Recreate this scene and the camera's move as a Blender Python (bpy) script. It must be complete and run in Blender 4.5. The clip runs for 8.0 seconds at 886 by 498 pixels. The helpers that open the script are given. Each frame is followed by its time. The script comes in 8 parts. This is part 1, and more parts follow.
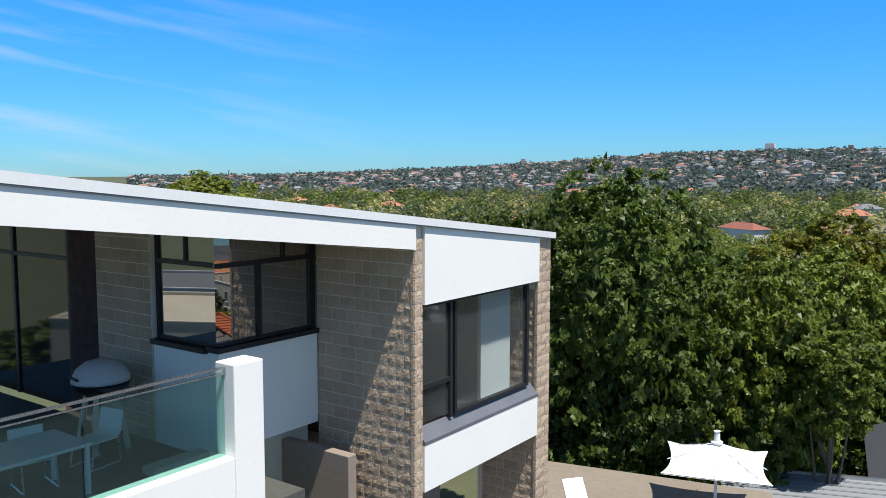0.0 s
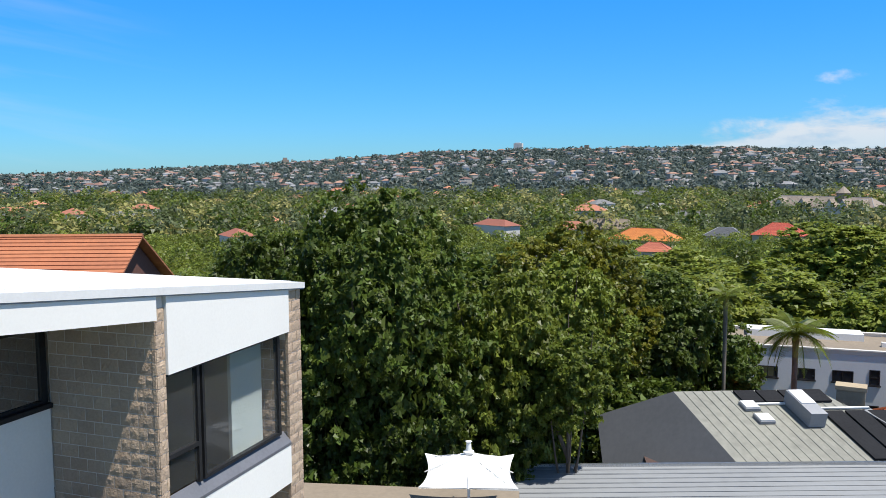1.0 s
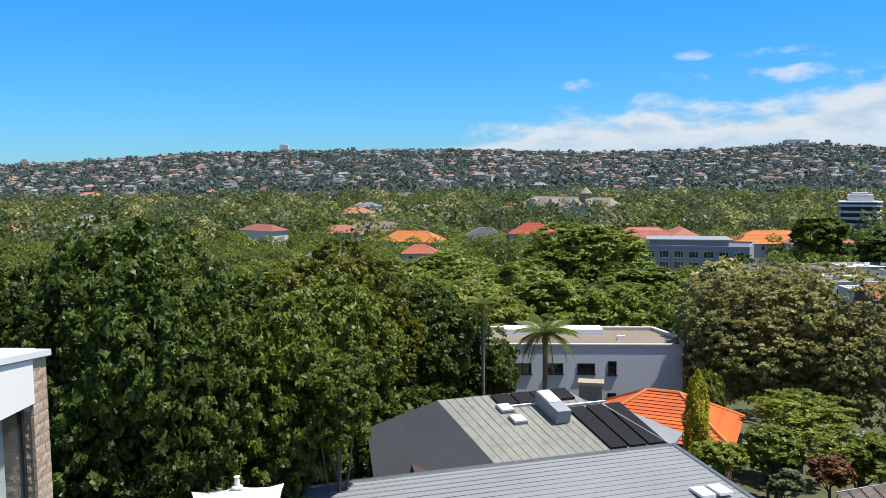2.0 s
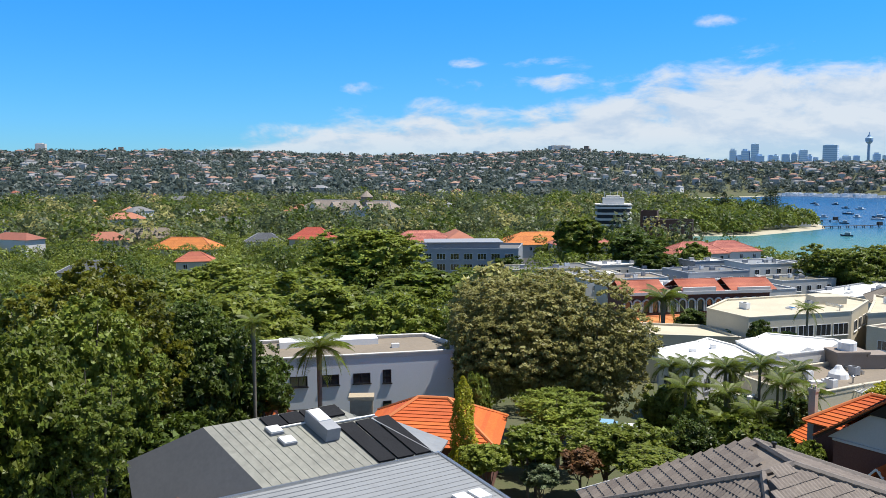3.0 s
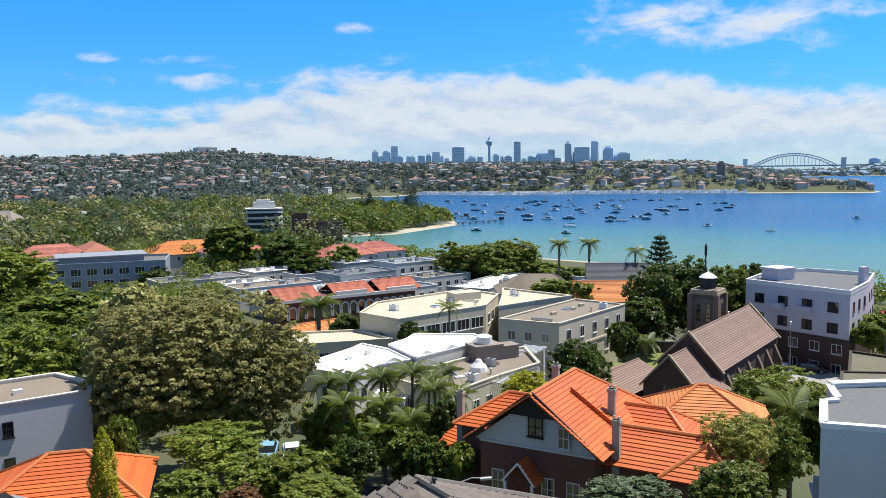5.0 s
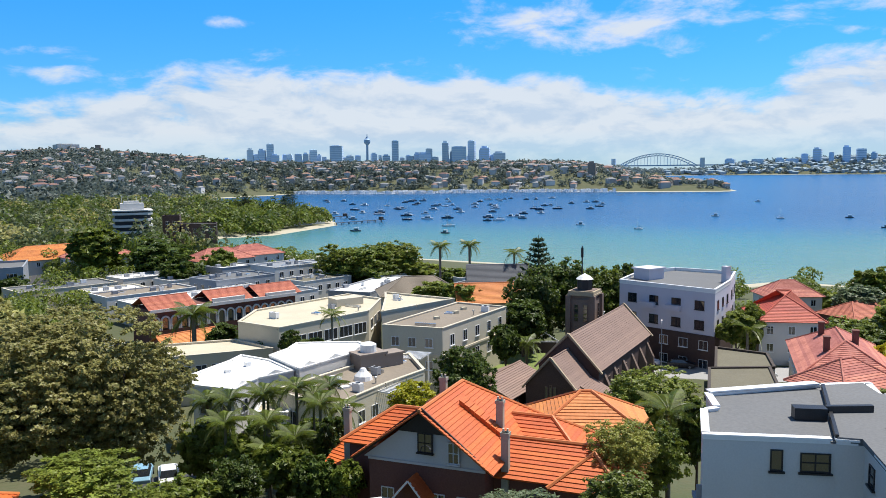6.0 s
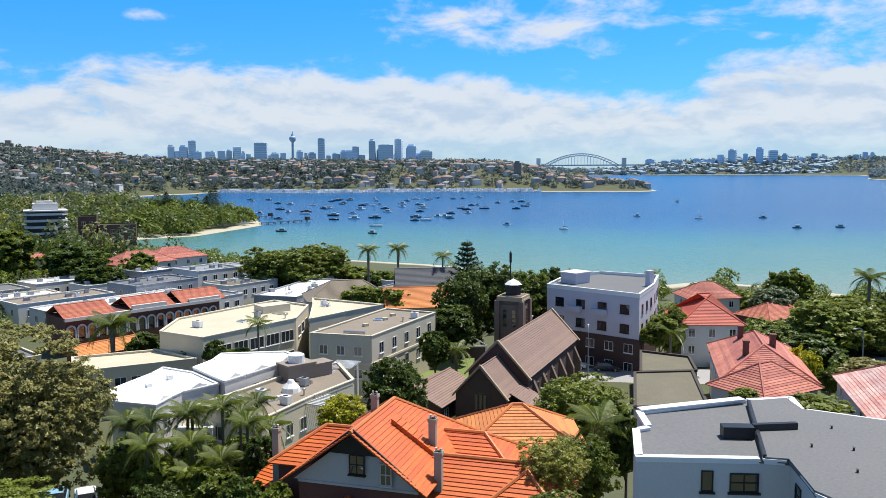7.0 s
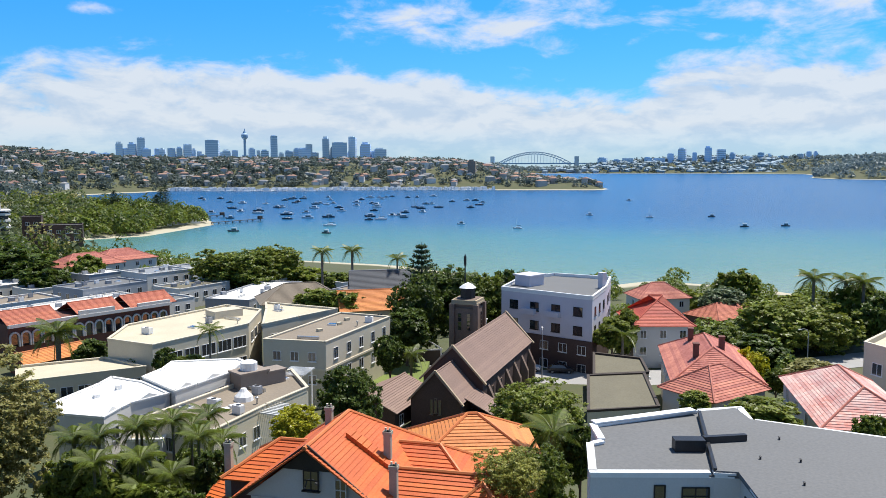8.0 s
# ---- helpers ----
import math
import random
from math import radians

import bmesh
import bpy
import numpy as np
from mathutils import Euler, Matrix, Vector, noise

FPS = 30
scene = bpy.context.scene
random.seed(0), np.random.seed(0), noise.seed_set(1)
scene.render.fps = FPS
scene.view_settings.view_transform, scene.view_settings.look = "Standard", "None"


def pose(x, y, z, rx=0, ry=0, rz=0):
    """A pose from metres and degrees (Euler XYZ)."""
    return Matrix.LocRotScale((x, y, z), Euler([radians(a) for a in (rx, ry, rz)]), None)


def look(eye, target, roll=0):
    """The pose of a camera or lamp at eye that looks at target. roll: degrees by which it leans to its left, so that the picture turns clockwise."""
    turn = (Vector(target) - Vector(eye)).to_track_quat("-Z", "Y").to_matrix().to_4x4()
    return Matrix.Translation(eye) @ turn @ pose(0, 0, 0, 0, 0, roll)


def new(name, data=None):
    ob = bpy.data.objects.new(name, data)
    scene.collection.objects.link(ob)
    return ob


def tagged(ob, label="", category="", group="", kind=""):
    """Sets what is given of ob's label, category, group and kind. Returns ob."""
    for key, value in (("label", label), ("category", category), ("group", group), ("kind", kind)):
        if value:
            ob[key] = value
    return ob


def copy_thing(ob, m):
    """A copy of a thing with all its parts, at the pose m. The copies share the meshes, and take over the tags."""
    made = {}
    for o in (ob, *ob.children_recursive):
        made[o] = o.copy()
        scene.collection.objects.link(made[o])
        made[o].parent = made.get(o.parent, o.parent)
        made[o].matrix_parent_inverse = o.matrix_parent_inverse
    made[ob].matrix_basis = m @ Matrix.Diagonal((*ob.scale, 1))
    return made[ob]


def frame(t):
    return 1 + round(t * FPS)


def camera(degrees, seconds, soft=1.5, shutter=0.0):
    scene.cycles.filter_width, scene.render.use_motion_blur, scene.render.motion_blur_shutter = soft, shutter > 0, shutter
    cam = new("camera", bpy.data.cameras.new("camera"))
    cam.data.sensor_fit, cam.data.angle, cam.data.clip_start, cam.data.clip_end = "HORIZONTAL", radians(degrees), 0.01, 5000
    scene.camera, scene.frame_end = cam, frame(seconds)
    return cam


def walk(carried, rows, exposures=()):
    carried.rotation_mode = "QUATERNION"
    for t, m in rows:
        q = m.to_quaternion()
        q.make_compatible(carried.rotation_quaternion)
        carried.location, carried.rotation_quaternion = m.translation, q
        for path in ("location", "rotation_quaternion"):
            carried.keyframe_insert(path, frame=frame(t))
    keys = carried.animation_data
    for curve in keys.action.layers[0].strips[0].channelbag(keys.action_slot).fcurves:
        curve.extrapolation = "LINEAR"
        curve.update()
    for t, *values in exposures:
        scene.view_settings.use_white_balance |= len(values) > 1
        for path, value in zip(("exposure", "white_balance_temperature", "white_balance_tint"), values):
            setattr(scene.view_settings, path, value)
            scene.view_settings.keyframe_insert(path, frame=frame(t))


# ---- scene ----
cam = camera(57.0, 8.0, soft=0.6)
# path rows: seconds, x, y, z, tilt, lean, turn
PATH = [
    (0.0, -1.503, 1.241, 32.630, 84.799, -0.039, 45.094),
    (0.5, -1.341, 1.225, 33.055, 84.677, -0.103, 37.159),
    (1.0, -1.102, 1.192, 33.522, 84.651, 0.269, 28.634),
    (1.5, -0.987, 1.052, 33.945, 84.634, 0.497, 20.552),
    (2.8, 0.011, 0.467, 35.260, 84.690, 0.218, 0.146),
    (3.0, 0.184, 0.592, 35.369, 84.705, 0.188, -2.653),
    (3.5, 0.541, 1.047, 35.627, 84.734, 0.365, -9.229),
    (4.0, 0.713, 1.747, 35.879, 84.717, 0.460, -15.871),
    (4.5, 0.870, 2.312, 36.156, 84.675, 0.630, -21.555),
    (5.8, 0.983, 3.767, 37.229, 84.431, 0.723, -33.943),
    (6.0, 1.055, 4.008, 37.411, 84.391, 0.635, -35.313),
    (6.5, 1.173, 4.451, 37.949, 84.310, 0.463, -38.106),
    (7.0, 1.322, 4.862, 38.526, 84.234, 0.267, -40.421),
    (7.5, 1.539, 5.086, 38.970, 84.165, 0.175, -42.075),
    (8.0, 1.508, 5.068, 39.433, 84.069, 0.130, -43.614),
]
walk(cam, [(r[0], pose(*r[1:])) for r in PATH])

# ---- world, sun ----
SUN_AZ, SUN_EL = 95.0, 67.0


def nodes_of(tree):
    """A short way to add nodes: n(type, inputs, settings) and the tree's links."""
    def n(kind, ins=None, op="", blend="", interp="", clamp=False):
        node = tree.nodes.new("ShaderNode" + kind)
        if op:
            node.operation = op
            node.use_clamp = clamp
        if blend:
            node.blend_type = blend
        if interp:
            node.interpolation_type = interp
        for key, value in (ins or {}).items():
            if isinstance(value, bpy.types.NodeSocket):
                tree.links.new(value, node.inputs[key])
            else:
                node.inputs[key].default_value = value
        return node
    return n


def math_node(n, op, a, b=0.0, c=0.0, clamp=False):
    return n("Math", {0: a, 1: b, 2: c}, op=op, clamp=clamp).outputs[0]


world = bpy.data.worlds.new("sky")
scene.world = world
world.use_nodes = True
wt = world.node_tree
wn = nodes_of(wt)
sky = wn("TexSky")
sky.sky_type, sky.sun_disc = "NISHITA", False
sky.sun_elevation, sky.sun_rotation = radians(SUN_EL), radians(SUN_AZ)
sky.altitude, sky.air_density, sky.dust_density, sky.ozone_density = 30.0, 1.0, 0.1, 4.0
coord = wn("TexCoord").outputs["Generated"]
sep = wn("SeparateXYZ", {0: coord})
azim = math_node(wn, "ARCTAN2", sep.outputs[0], sep.outputs[1])            # radians clockwise from +y
elev = math_node(wn, "ARCSINE", math_node(wn, "MINIMUM", sep.outputs[2], 0.9999))
# cumulus banks towards the bay: billows over flat grey bases, with small clouds above them
def billow(lift):
    """The lumpy noise of the clouds, at a place lifted by so many radians."""
    at = wn("CombineXYZ", {0: math_node(wn, "MULTIPLY", azim, 7.0), 1: math_node(wn, "MULTIPLY", math_node(wn, "ADD", elev, lift), 17.0), 2: 5.3}).outputs[0]
    return wn("TexNoise", {"Vector": at, "Scale": 1.7, "Detail": 9.0, "Roughness": 0.60, "Distortion": 0.25}).outputs[0]


puff, puff_up = billow(0.0), billow(0.014)
# height to which the bank reaches, along the azimuth from -0.35 to 1.35
reach_at = wn("ValToRGB", {0: wn("MapRange", {0: azim, 1: -0.35, 2: 1.35}).outputs[0]})
reach_at.color_ramp.interpolation = "EASE"
REACH = ((-0.35, -0.06), (-0.24, 0.020), (-0.13, 0.062), (0.02, 0.074), (0.16, 0.076), (0.29, 0.110), (0.42, 0.132), (0.56, 0.118), (0.70, 0.120), (0.85, 0.100), (0.97, 0.075), (1.05, 0.120), (1.25, 0.128))
while len(reach_at.color_ramp.elements) < len(REACH):
    reach_at.color_ramp.elements.new(0.5)
for el, (a, h) in zip(reach_at.color_ramp.elements, REACH):
    el.position = (a + 0.35) / 1.7
    el.color = ((h + 0.1) * 4, (h + 0.1) * 4, (h + 0.1) * 4, 1)
reach = math_node(wn, "SUBTRACT", math_node(wn, "MULTIPLY", reach_at.outputs[0], 0.25), 0.1)
dens = math_node(wn, "MULTIPLY", math_node(wn, "SUBTRACT", reach, elev), 17.0)
dens = math_node(wn, "MINIMUM", dens, 0.72)
# single clouds: azimuth, elevation, half width, half height
for ca, ce, wa, we in ((0.83, 0.170, 0.20, 0.036), (0.14, 0.107, 0.085, 0.013), (0.18, 0.130, 0.065, 0.009), (-0.045, 0.101, 0.032, 0.009), (0.078, 0.133, 0.03, 0.008), (1.20, 0.170, 0.16, 0.035), (0.364, 0.170, 0.035, 0.008), (1.08, 0.145, 0.03, 0.008), (1.25, 0.24, 0.3, 0.03)):
    da = math_node(wn, "DIVIDE", math_node(wn, "SUBTRACT", azim, ca), wa)
    de = math_node(wn, "DIVIDE", math_node(wn, "SUBTRACT", elev, ce), we)
    away = math_node(wn, "ADD", math_node(wn, "MULTIPLY", da, da), math_node(wn, "MULTIPLY", de, de))
    dens = math_node(wn, "MAXIMUM", dens, math_node(wn, "MULTIPLY_ADD", away, -0.30, 0.10 if wa < 0.1 else 0.22))
cover = wn("MapRange", {0: math_node(wn, "ADD", dens, math_node(wn, "MULTIPLY", math_node(wn, "SUBTRACT", puff, 0.5), 2.0)), 1: -0.12, 2: 0.46, 3: 0.0, 4: 0.93}, interp="SMOOTHSTEP").outputs[0]
# low on the horizon the bank thins into pale haze
cover = math_node(wn, "MULTIPLY", cover, wn("MapRange", {0: elev, 1: 0.0, 2: 0.045, 3: 0.55, 4: 1.0}).outputs[0])
# wisps low on the far side
wisp_at = wn("CombineXYZ", {0: math_node(wn, "MULTIPLY", azim, 3.0), 1: math_node(wn, "MULTIPLY", math_node(wn, "ADD", elev, math_node(wn, "MULTIPLY", azim, 0.16)), 34.0), 2: 9.0}).outputs[0]
wisp_n = wn("TexNoise", {"Vector": wisp_at, "Scale": 0.9, "Detail": 5.0, "Roughness": 0.5}).outputs[0]
wisp_w = wn("MapRange", {0: azim, 1: -1.35, 2: -0.80, 3: 0.55, 4: 0.0}).outputs[0]
wisp = math_node(wn, "MULTIPLY", wn("MapRange", {0: wisp_n, 1: 0.52, 2: 0.75, 3: 0.0, 4: 1.0}).outputs[0], wisp_w)
all_cover = math_node(wn, "MAXIMUM", cover, wisp)
relief = math_node(wn, "MULTIPLY_ADD", math_node(wn, "SUBTRACT", puff, puff_up), 2.6, 0.55)
relief = math_node(wn, "ADD", relief, math_node(wn, "MULTIPLY", math_node(wn, "SUBTRACT", elev, reach), 2.0))
cloud_col = wn("ValToRGB", {0: relief})
cloud_col.color_ramp.elements[0].position, cloud_col.color_ramp.elements[0].color = 0.10, (4.7, 5.6, 6.8, 1)
cloud_col.color_ramp.elements[1].position, cloud_col.color_ramp.elements[1].color = 0.62, (6.3, 6.75, 7.3, 1)
# the blue of a clear summer sky: deeper overhead, paler at the horizon
tint = wn("ValToRGB", {0: math_node(wn, "MULTIPLY", elev, 2.2)})
tint.color_ramp.elements[0].position, tint.color_ramp.elements[0].color = 0.0, (0.36, 0.74, 1.16, 1)
tint.color_ramp.elements[1].position, tint.color_ramp.elements[1].color = 0.50, (0.19, 0.94, 1.66, 1)
zenith = tint.color_ramp.elements.new(0.95)
zenith.color = (1.0, 1.02, 1.0, 1)
blue = wn("MixRGB", {0: 1.0, 1: sky.outputs[0], 2: tint.outputs[0]}, blend="MULTIPLY").outputs[0]
mixed = wn("MixRGB", {0: all_cover, 1: blue, 2: cloud_col.outputs[0]}).outputs[0]
wt.links.new(mixed, wt.nodes["Background"].inputs[0])
wt.nodes["Background"].inputs[1].default_value = 0.10

sun = new("sun", bpy.data.lights.new("sun", "SUN"))
sun.data.energy = 5.6
sun.data.angle = radians(0.5)
sun.data.color = (1.0, 0.96, 0.89)
_a, _e = radians(SUN_AZ), radians(SUN_EL)
sun.matrix_world = look((800 * math.sin(_a) * math.cos(_e), 800 * math.cos(_a) * math.cos(_e), 800 * math.sin(_e)), (0, 0, 0))
scene.view_settings.exposure = 0.25

# ---- materials ----


def surface(name, base, other=None, grain=8.0, patch=0.6, rough=0.7, metal=0.0, bump=0.15, amount=0.35, per_object=0.0, per_island=0.0, spec=0.5):
    """A surface with grain and stains at two scales, in metres; other: the second colour that it varies towards."""
    m = bpy.data.materials.new(name)
    m.use_nodes = True
    t = m.node_tree
    n = nodes_of(t)
    out = t.nodes["Principled BSDF"]
    pos = n("NewGeometry").outputs["Position"]
    fine = n("TexNoise", {"Vector": pos, "Scale": grain, "Detail": 4.0, "Roughness": 0.6}).outputs[0]
    wide = n("TexNoise", {"Vector": pos, "Scale": patch, "Detail": 3.0, "Roughness": 0.55}).outputs[0]
    other = other or tuple(c * 0.72 for c in base)
    f = math_node(n, "ADD", math_node(n, "MULTIPLY", fine, 0.5), math_node(n, "MULTIPLY", wide, 0.5))
    f = n("MapRange", {0: f, 1: 0.36, 2: 0.64, 3: 0.0, 4: 1.0}).outputs[0]
    col = n("MixRGB", {0: math_node(n, "MULTIPLY", f, amount * 2, clamp=True), 1: (*base, 1), 2: (*other, 1)}).outputs[0]
    for weight, socket in ((per_object, lambda: n("ObjectInfo").outputs["Random"]), (per_island, lambda: n("NewGeometry").outputs["Random Per Island"])):
        if weight:
            v = n("MapRange", {0: socket(), 1: 0.0, 2: 1.0, 3: 1 - weight, 4: 1 + weight}).outputs[0]
            col = n("HueSaturation", {"Color": col, "Value": v, "Hue": n("MapRange", {0: v, 1: 0.5, 2: 1.5, 3: 0.485, 4: 0.515}).outputs[0]}).outputs[0]
    t.links.new(col, out.inputs["Base Color"])
    out.inputs["Metallic"].default_value = metal
    out.inputs["Specular IOR Level"].default_value = spec
    t.links.new(n("MapRange", {0: fine, 1: 0.3, 2: 0.7, 3: max(rough - 0.1, 0.02), 4: min(rough + 0.1, 1)}).outputs[0], out.inputs["Roughness"])
    if bump:
        t.links.new(n("Bump", {"Height": fine, "Strength": bump, "Distance": 0.4 / grain}).outputs[0], out.inputs["Normal"])
    return m


def glass(name, tint_colour, rough=0.03, ior=1.75):
    """Dark window glass: mirrors the sky and the place; its dark base colour stands in for the dim room behind it."""
    m = bpy.data.materials.new(name)
    m.use_nodes = True
    b = m.node_tree.nodes["Principled BSDF"]
    b.inputs["Base Color"].default_value = (*tint_colour, 1)
    b.inputs["Roughness"].default_value = rough
    b.inputs["IOR"].default_value = ior
    b.inputs["Specular IOR Level"].default_value = 0.8
    return m


def clear_glass(name, colour, clear=0.75):
    m = bpy.data.materials.new(name)
    m.use_nodes = True
    t = m.node_tree
    n = nodes_of(t)
    b = t.nodes["Principled BSDF"]
    b.inputs["Base Color"].default_value = (*(c * 0.12 for c in colour), 1)
    b.inputs["Roughness"].default_value = 0.02
    b.inputs["IOR"].default_value = 1.9
    see = n("BsdfTransparent", {0: (*(min(1, c + 0.15) for c in colour), 1)})
    mix = n("MixShader", {0: clear, 1: b.outputs[0], 2: see.outputs[0]})
    t.links.new(mix.outputs[0], t.nodes["Material Output"].inputs[0])
    return m


def foliage(name, dark, light, per_island=0.36):
    m = surface(name, dark, light, grain=1.6, patch=0.16, rough=0.48, bump=0.0, amount=0.5, per_island=per_island, per_object=0.12, spec=0.32)
    t = m.node_tree
    n = nodes_of(t)
    b = t.nodes["Principled BSDF"]
    thin = n("BsdfTranslucent", {0: (*(min(1, c * 1.25) for c in light), 1)})
    mix = n("MixShader", {0: 0.30, 1: b.outputs[0], 2: thin.outputs[0]})
    t.links.new(mix.outputs[0], t.nodes["Material Output"].inputs[0])
    return m


WHITE = surface("white_render", (0.88, 0.865, 0.82), (0.80, 0.785, 0.745), grain=25, patch=0.8, rough=0.75, bump=0.05)
OFFWHITE = surface("offwhite_render", (0.63, 0.61, 0.575), (0.53, 0.515, 0.49), grain=12, patch=0.3, rough=0.8, bump=0.05, per_object=0.08)
PALEBLUE = surface("pale_blue_grey_render", (0.60, 0.625, 0.665), (0.52, 0.545, 0.585), grain=10, patch=0.25, rough=0.8, bump=0.05)
LILAC = surface("pale_lilac_render", (0.60, 0.57, 0.62), (0.50, 0.48, 0.54), grain=8, patch=0.25, rough=0.8, bump=0.05)
GREYWALL = surface("blue_grey_render", (0.31, 0.33, 0.36), (0.25, 0.27, 0.30), grain=8, patch=0.3, rough=0.8, bump=0.05)
CREAM = surface("cream_render", (0.60, 0.54, 0.42), (0.48, 0.43, 0.33), grain=8, patch=0.3, rough=0.8, bump=0.05, per_object=0.08)
PEBBLE = surface("cream_gravel_roof", (0.56, 0.50, 0.37), (0.42, 0.37, 0.27), grain=6, patch=0.25, rough=0.9, bump=0.2)
TANROOF = surface("tan_membrane_roof", (0.25, 0.205, 0.155), (0.18, 0.15, 0.115), grain=4, patch=0.2, rough=0.9, bump=0.1)
GREYROOF = surface("grey_membrane_roof", (0.150, 0.151, 0.152), (0.112, 0.114, 0.116), grain=6, patch=0.10, rough=0.85, bump=0.06, amount=0.35)
CHIMNEY = surface("weathered_chimney_render", (0.40, 0.40, 0.33), (0.28, 0.28, 0.235), grain=10, patch=1.0, rough=0.85, bump=0.1)
OLIVEROOF = surface("olive_brown_membrane_roof", (0.155, 0.140, 0.095), (0.115, 0.104, 0.072), grain=5, patch=0.3, rough=0.9, bump=0.1)
WHITEROOF = surface("white_painted_roof", (0.80, 0.79, 0.76), (0.70, 0.69, 0.66), grain=3, patch=0.2, rough=0.8, bump=0.05)
ORANGE = surface("orange_clay_tile", (0.60, 0.125, 0.022), (0.40, 0.080, 0.016), grain=5, patch=0.5, rough=0.6, bump=0.2, per_island=0.10)
ORANGE_LIGHT = surface("weathered_orange_tile", (0.62, 0.22, 0.055), (0.44, 0.16, 0.045), grain=4, patch=0.4, rough=0.7, bump=0.2, per_island=0.10)
TERRACOTTA = surface("weathered_terracotta_tile", (0.44, 0.165, 0.075), (0.30, 0.115, 0.058), grain=4, patch=0.5, rough=0.75, bump=0.2, per_island=0.14)
CAPS = surface("orange_ridge_cap", (0.62, 0.20, 0.06), (0.48, 0.14, 0.04), grain=9, patch=1, rough=0.6, bump=0.1)
REDTILE = surface("red_clay_tile", (0.46, 0.085, 0.05), (0.33, 0.07, 0.045), grain=5, patch=0.4, rough=0.7, bump=0.2, per_island=0.14)
PINKTILE = surface("faded_pink_tile", (0.50, 0.185, 0.135), (0.27, 0.072, 0.055), grain=2.2, patch=0.5, rough=0.8, bump=0.2, per_island=0.2)
MOTTLED = surface("mottled_pink_white_tile", (0.50, 0.17, 0.135), (0.62, 0.46, 0.42), grain=1.8, patch=0.25, rough=0.8, bump=0.2, amount=0.5, per_island=0.2)
BROWNTILE = surface("brown_concrete_tile", (0.195, 0.160, 0.135), (0.130, 0.108, 0.092), grain=9, patch=0.6, rough=0.8, bump=0.25, per_object=0.16, per_island=0.12)
BROWNCAP = surface("brown_ridge_cap", (0.20, 0.17, 0.15), (0.14, 0.12, 0.10), grain=9, patch=0.8, rough=0.8, bump=0.2)
SLATE = surface("brown_church_shingle", (0.25, 0.165, 0.13), (0.19, 0.125, 0.10), grain=5, patch=0.3, rough=0.8, bump=0.15, per_island=0.08)
DARKBRICK = surface("dark_brown_brick", (0.085, 0.05, 0.042), (0.05, 0.032, 0.028), grain=7, patch=0.5, rough=0.85, bump=0.3)
STONE = surface("brown_tower_stone", (0.20, 0.14, 0.11), (0.13, 0.095, 0.075), grain=5, patch=0.6, rough=0.85, bump=0.3)
REDBRICK = surface("red_brown_brick", (0.17, 0.07, 0.05), (0.11, 0.05, 0.04), grain=10, patch=0.6, rough=0.85, bump=0.2)
BLOCK = surface("split_face_block", (0.51, 0.385, 0.28), (0.36, 0.265, 0.19), grain=26, patch=1.6, rough=0.9, bump=1.0, per_object=0.10, per_island=0.12)
MORTAR = surface("pale_mortar", (0.74, 0.68, 0.60), (0.64, 0.58, 0.51), grain=30, patch=2, rough=0.95, bump=0.3)
METALROOF = surface("weathered_grey_metal", (0.27, 0.28, 0.29), (0.21, 0.22, 0.23), grain=2.0, patch=0.25, rough=0.6, metal=0.1, bump=0.03)
METALROOF_B = surface("aged_grey_green_metal", (0.26, 0.26, 0.225), (0.18, 0.18, 0.16), grain=2.5, patch=0.3, rough=0.6, metal=0.2, bump=0.03, amount=0.5)
SLATEGREY = surface("flat_grey_sheet", (0.115, 0.120, 0.130), (0.090, 0.095, 0.104), grain=4, patch=0.3, rough=0.75, metal=0.0, bump=0.02, spec=0.2)
SOLAR = surface("black_solar_mat", (0.018, 0.019, 0.022), (0.012, 0.012, 0.014), grain=12, patch=1.0, rough=0.75, bump=0.05, spec=0.15)
WHITEMETAL = surface("white_metal_roof", (0.80, 0.81, 0.82), (0.70, 0.71, 0.72), grain=6, patch=0.5, rough=0.45, bump=0.02)
DARKMETAL = surface("dark_metal", (0.035, 0.036, 0.04), (0.02, 0.02, 0.022), grain=20, patch=2, rough=0.45, metal=0.5, bump=0.03)
STEEL = surface("brushed_steel", (0.55, 0.56, 0.57), (0.42, 0.43, 0.44), grain=40, patch=3, rough=0.3, metal=0.9, bump=0.02)
GREYTRIM = surface("grey_trim", (0.30, 0.31, 0.33), (0.24, 0.25, 0.27), grain=18, patch=2, rough=0.6, bump=0.03)
GREYSILL = surface("dark_grey_sill", (0.14, 0.145, 0.165), (0.10, 0.105, 0.12), grain=18, patch=2, rough=0.5, bump=0.03)
WHITEPAINT = surface("white_gloss_paint", (0.80, 0.80, 0.79), (0.70, 0.70, 0.69), grain=20, patch=3, rough=0.4, bump=0.02)
FABRIC = surface("white_canvas", (0.82, 0.81, 0.78), (0.72, 0.71, 0.68), grain=40, patch=1.2, rough=0.9, bump=0.05)
CURTAIN = surface("sheer_curtain", (0.80, 0.86, 0.84), (0.68, 0.76, 0.75), grain=20, patch=2, rough=0.9, bump=0.05)
# Interior dimness is put into this dark wall colour
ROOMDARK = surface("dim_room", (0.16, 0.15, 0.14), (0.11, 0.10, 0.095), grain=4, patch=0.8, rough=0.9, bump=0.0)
MAROON = surface("maroon_wall", (0.05, 0.016, 0.014), (0.03, 0.012, 0.011), grain=6, patch=0.8, rough=0.8, bump=0.0)
DECK = surface("dark_deck_tile", (0.10, 0.10, 0.085), (0.07, 0.07, 0.06), grain=8, patch=0.9, rough=0.6, bump=0.05)
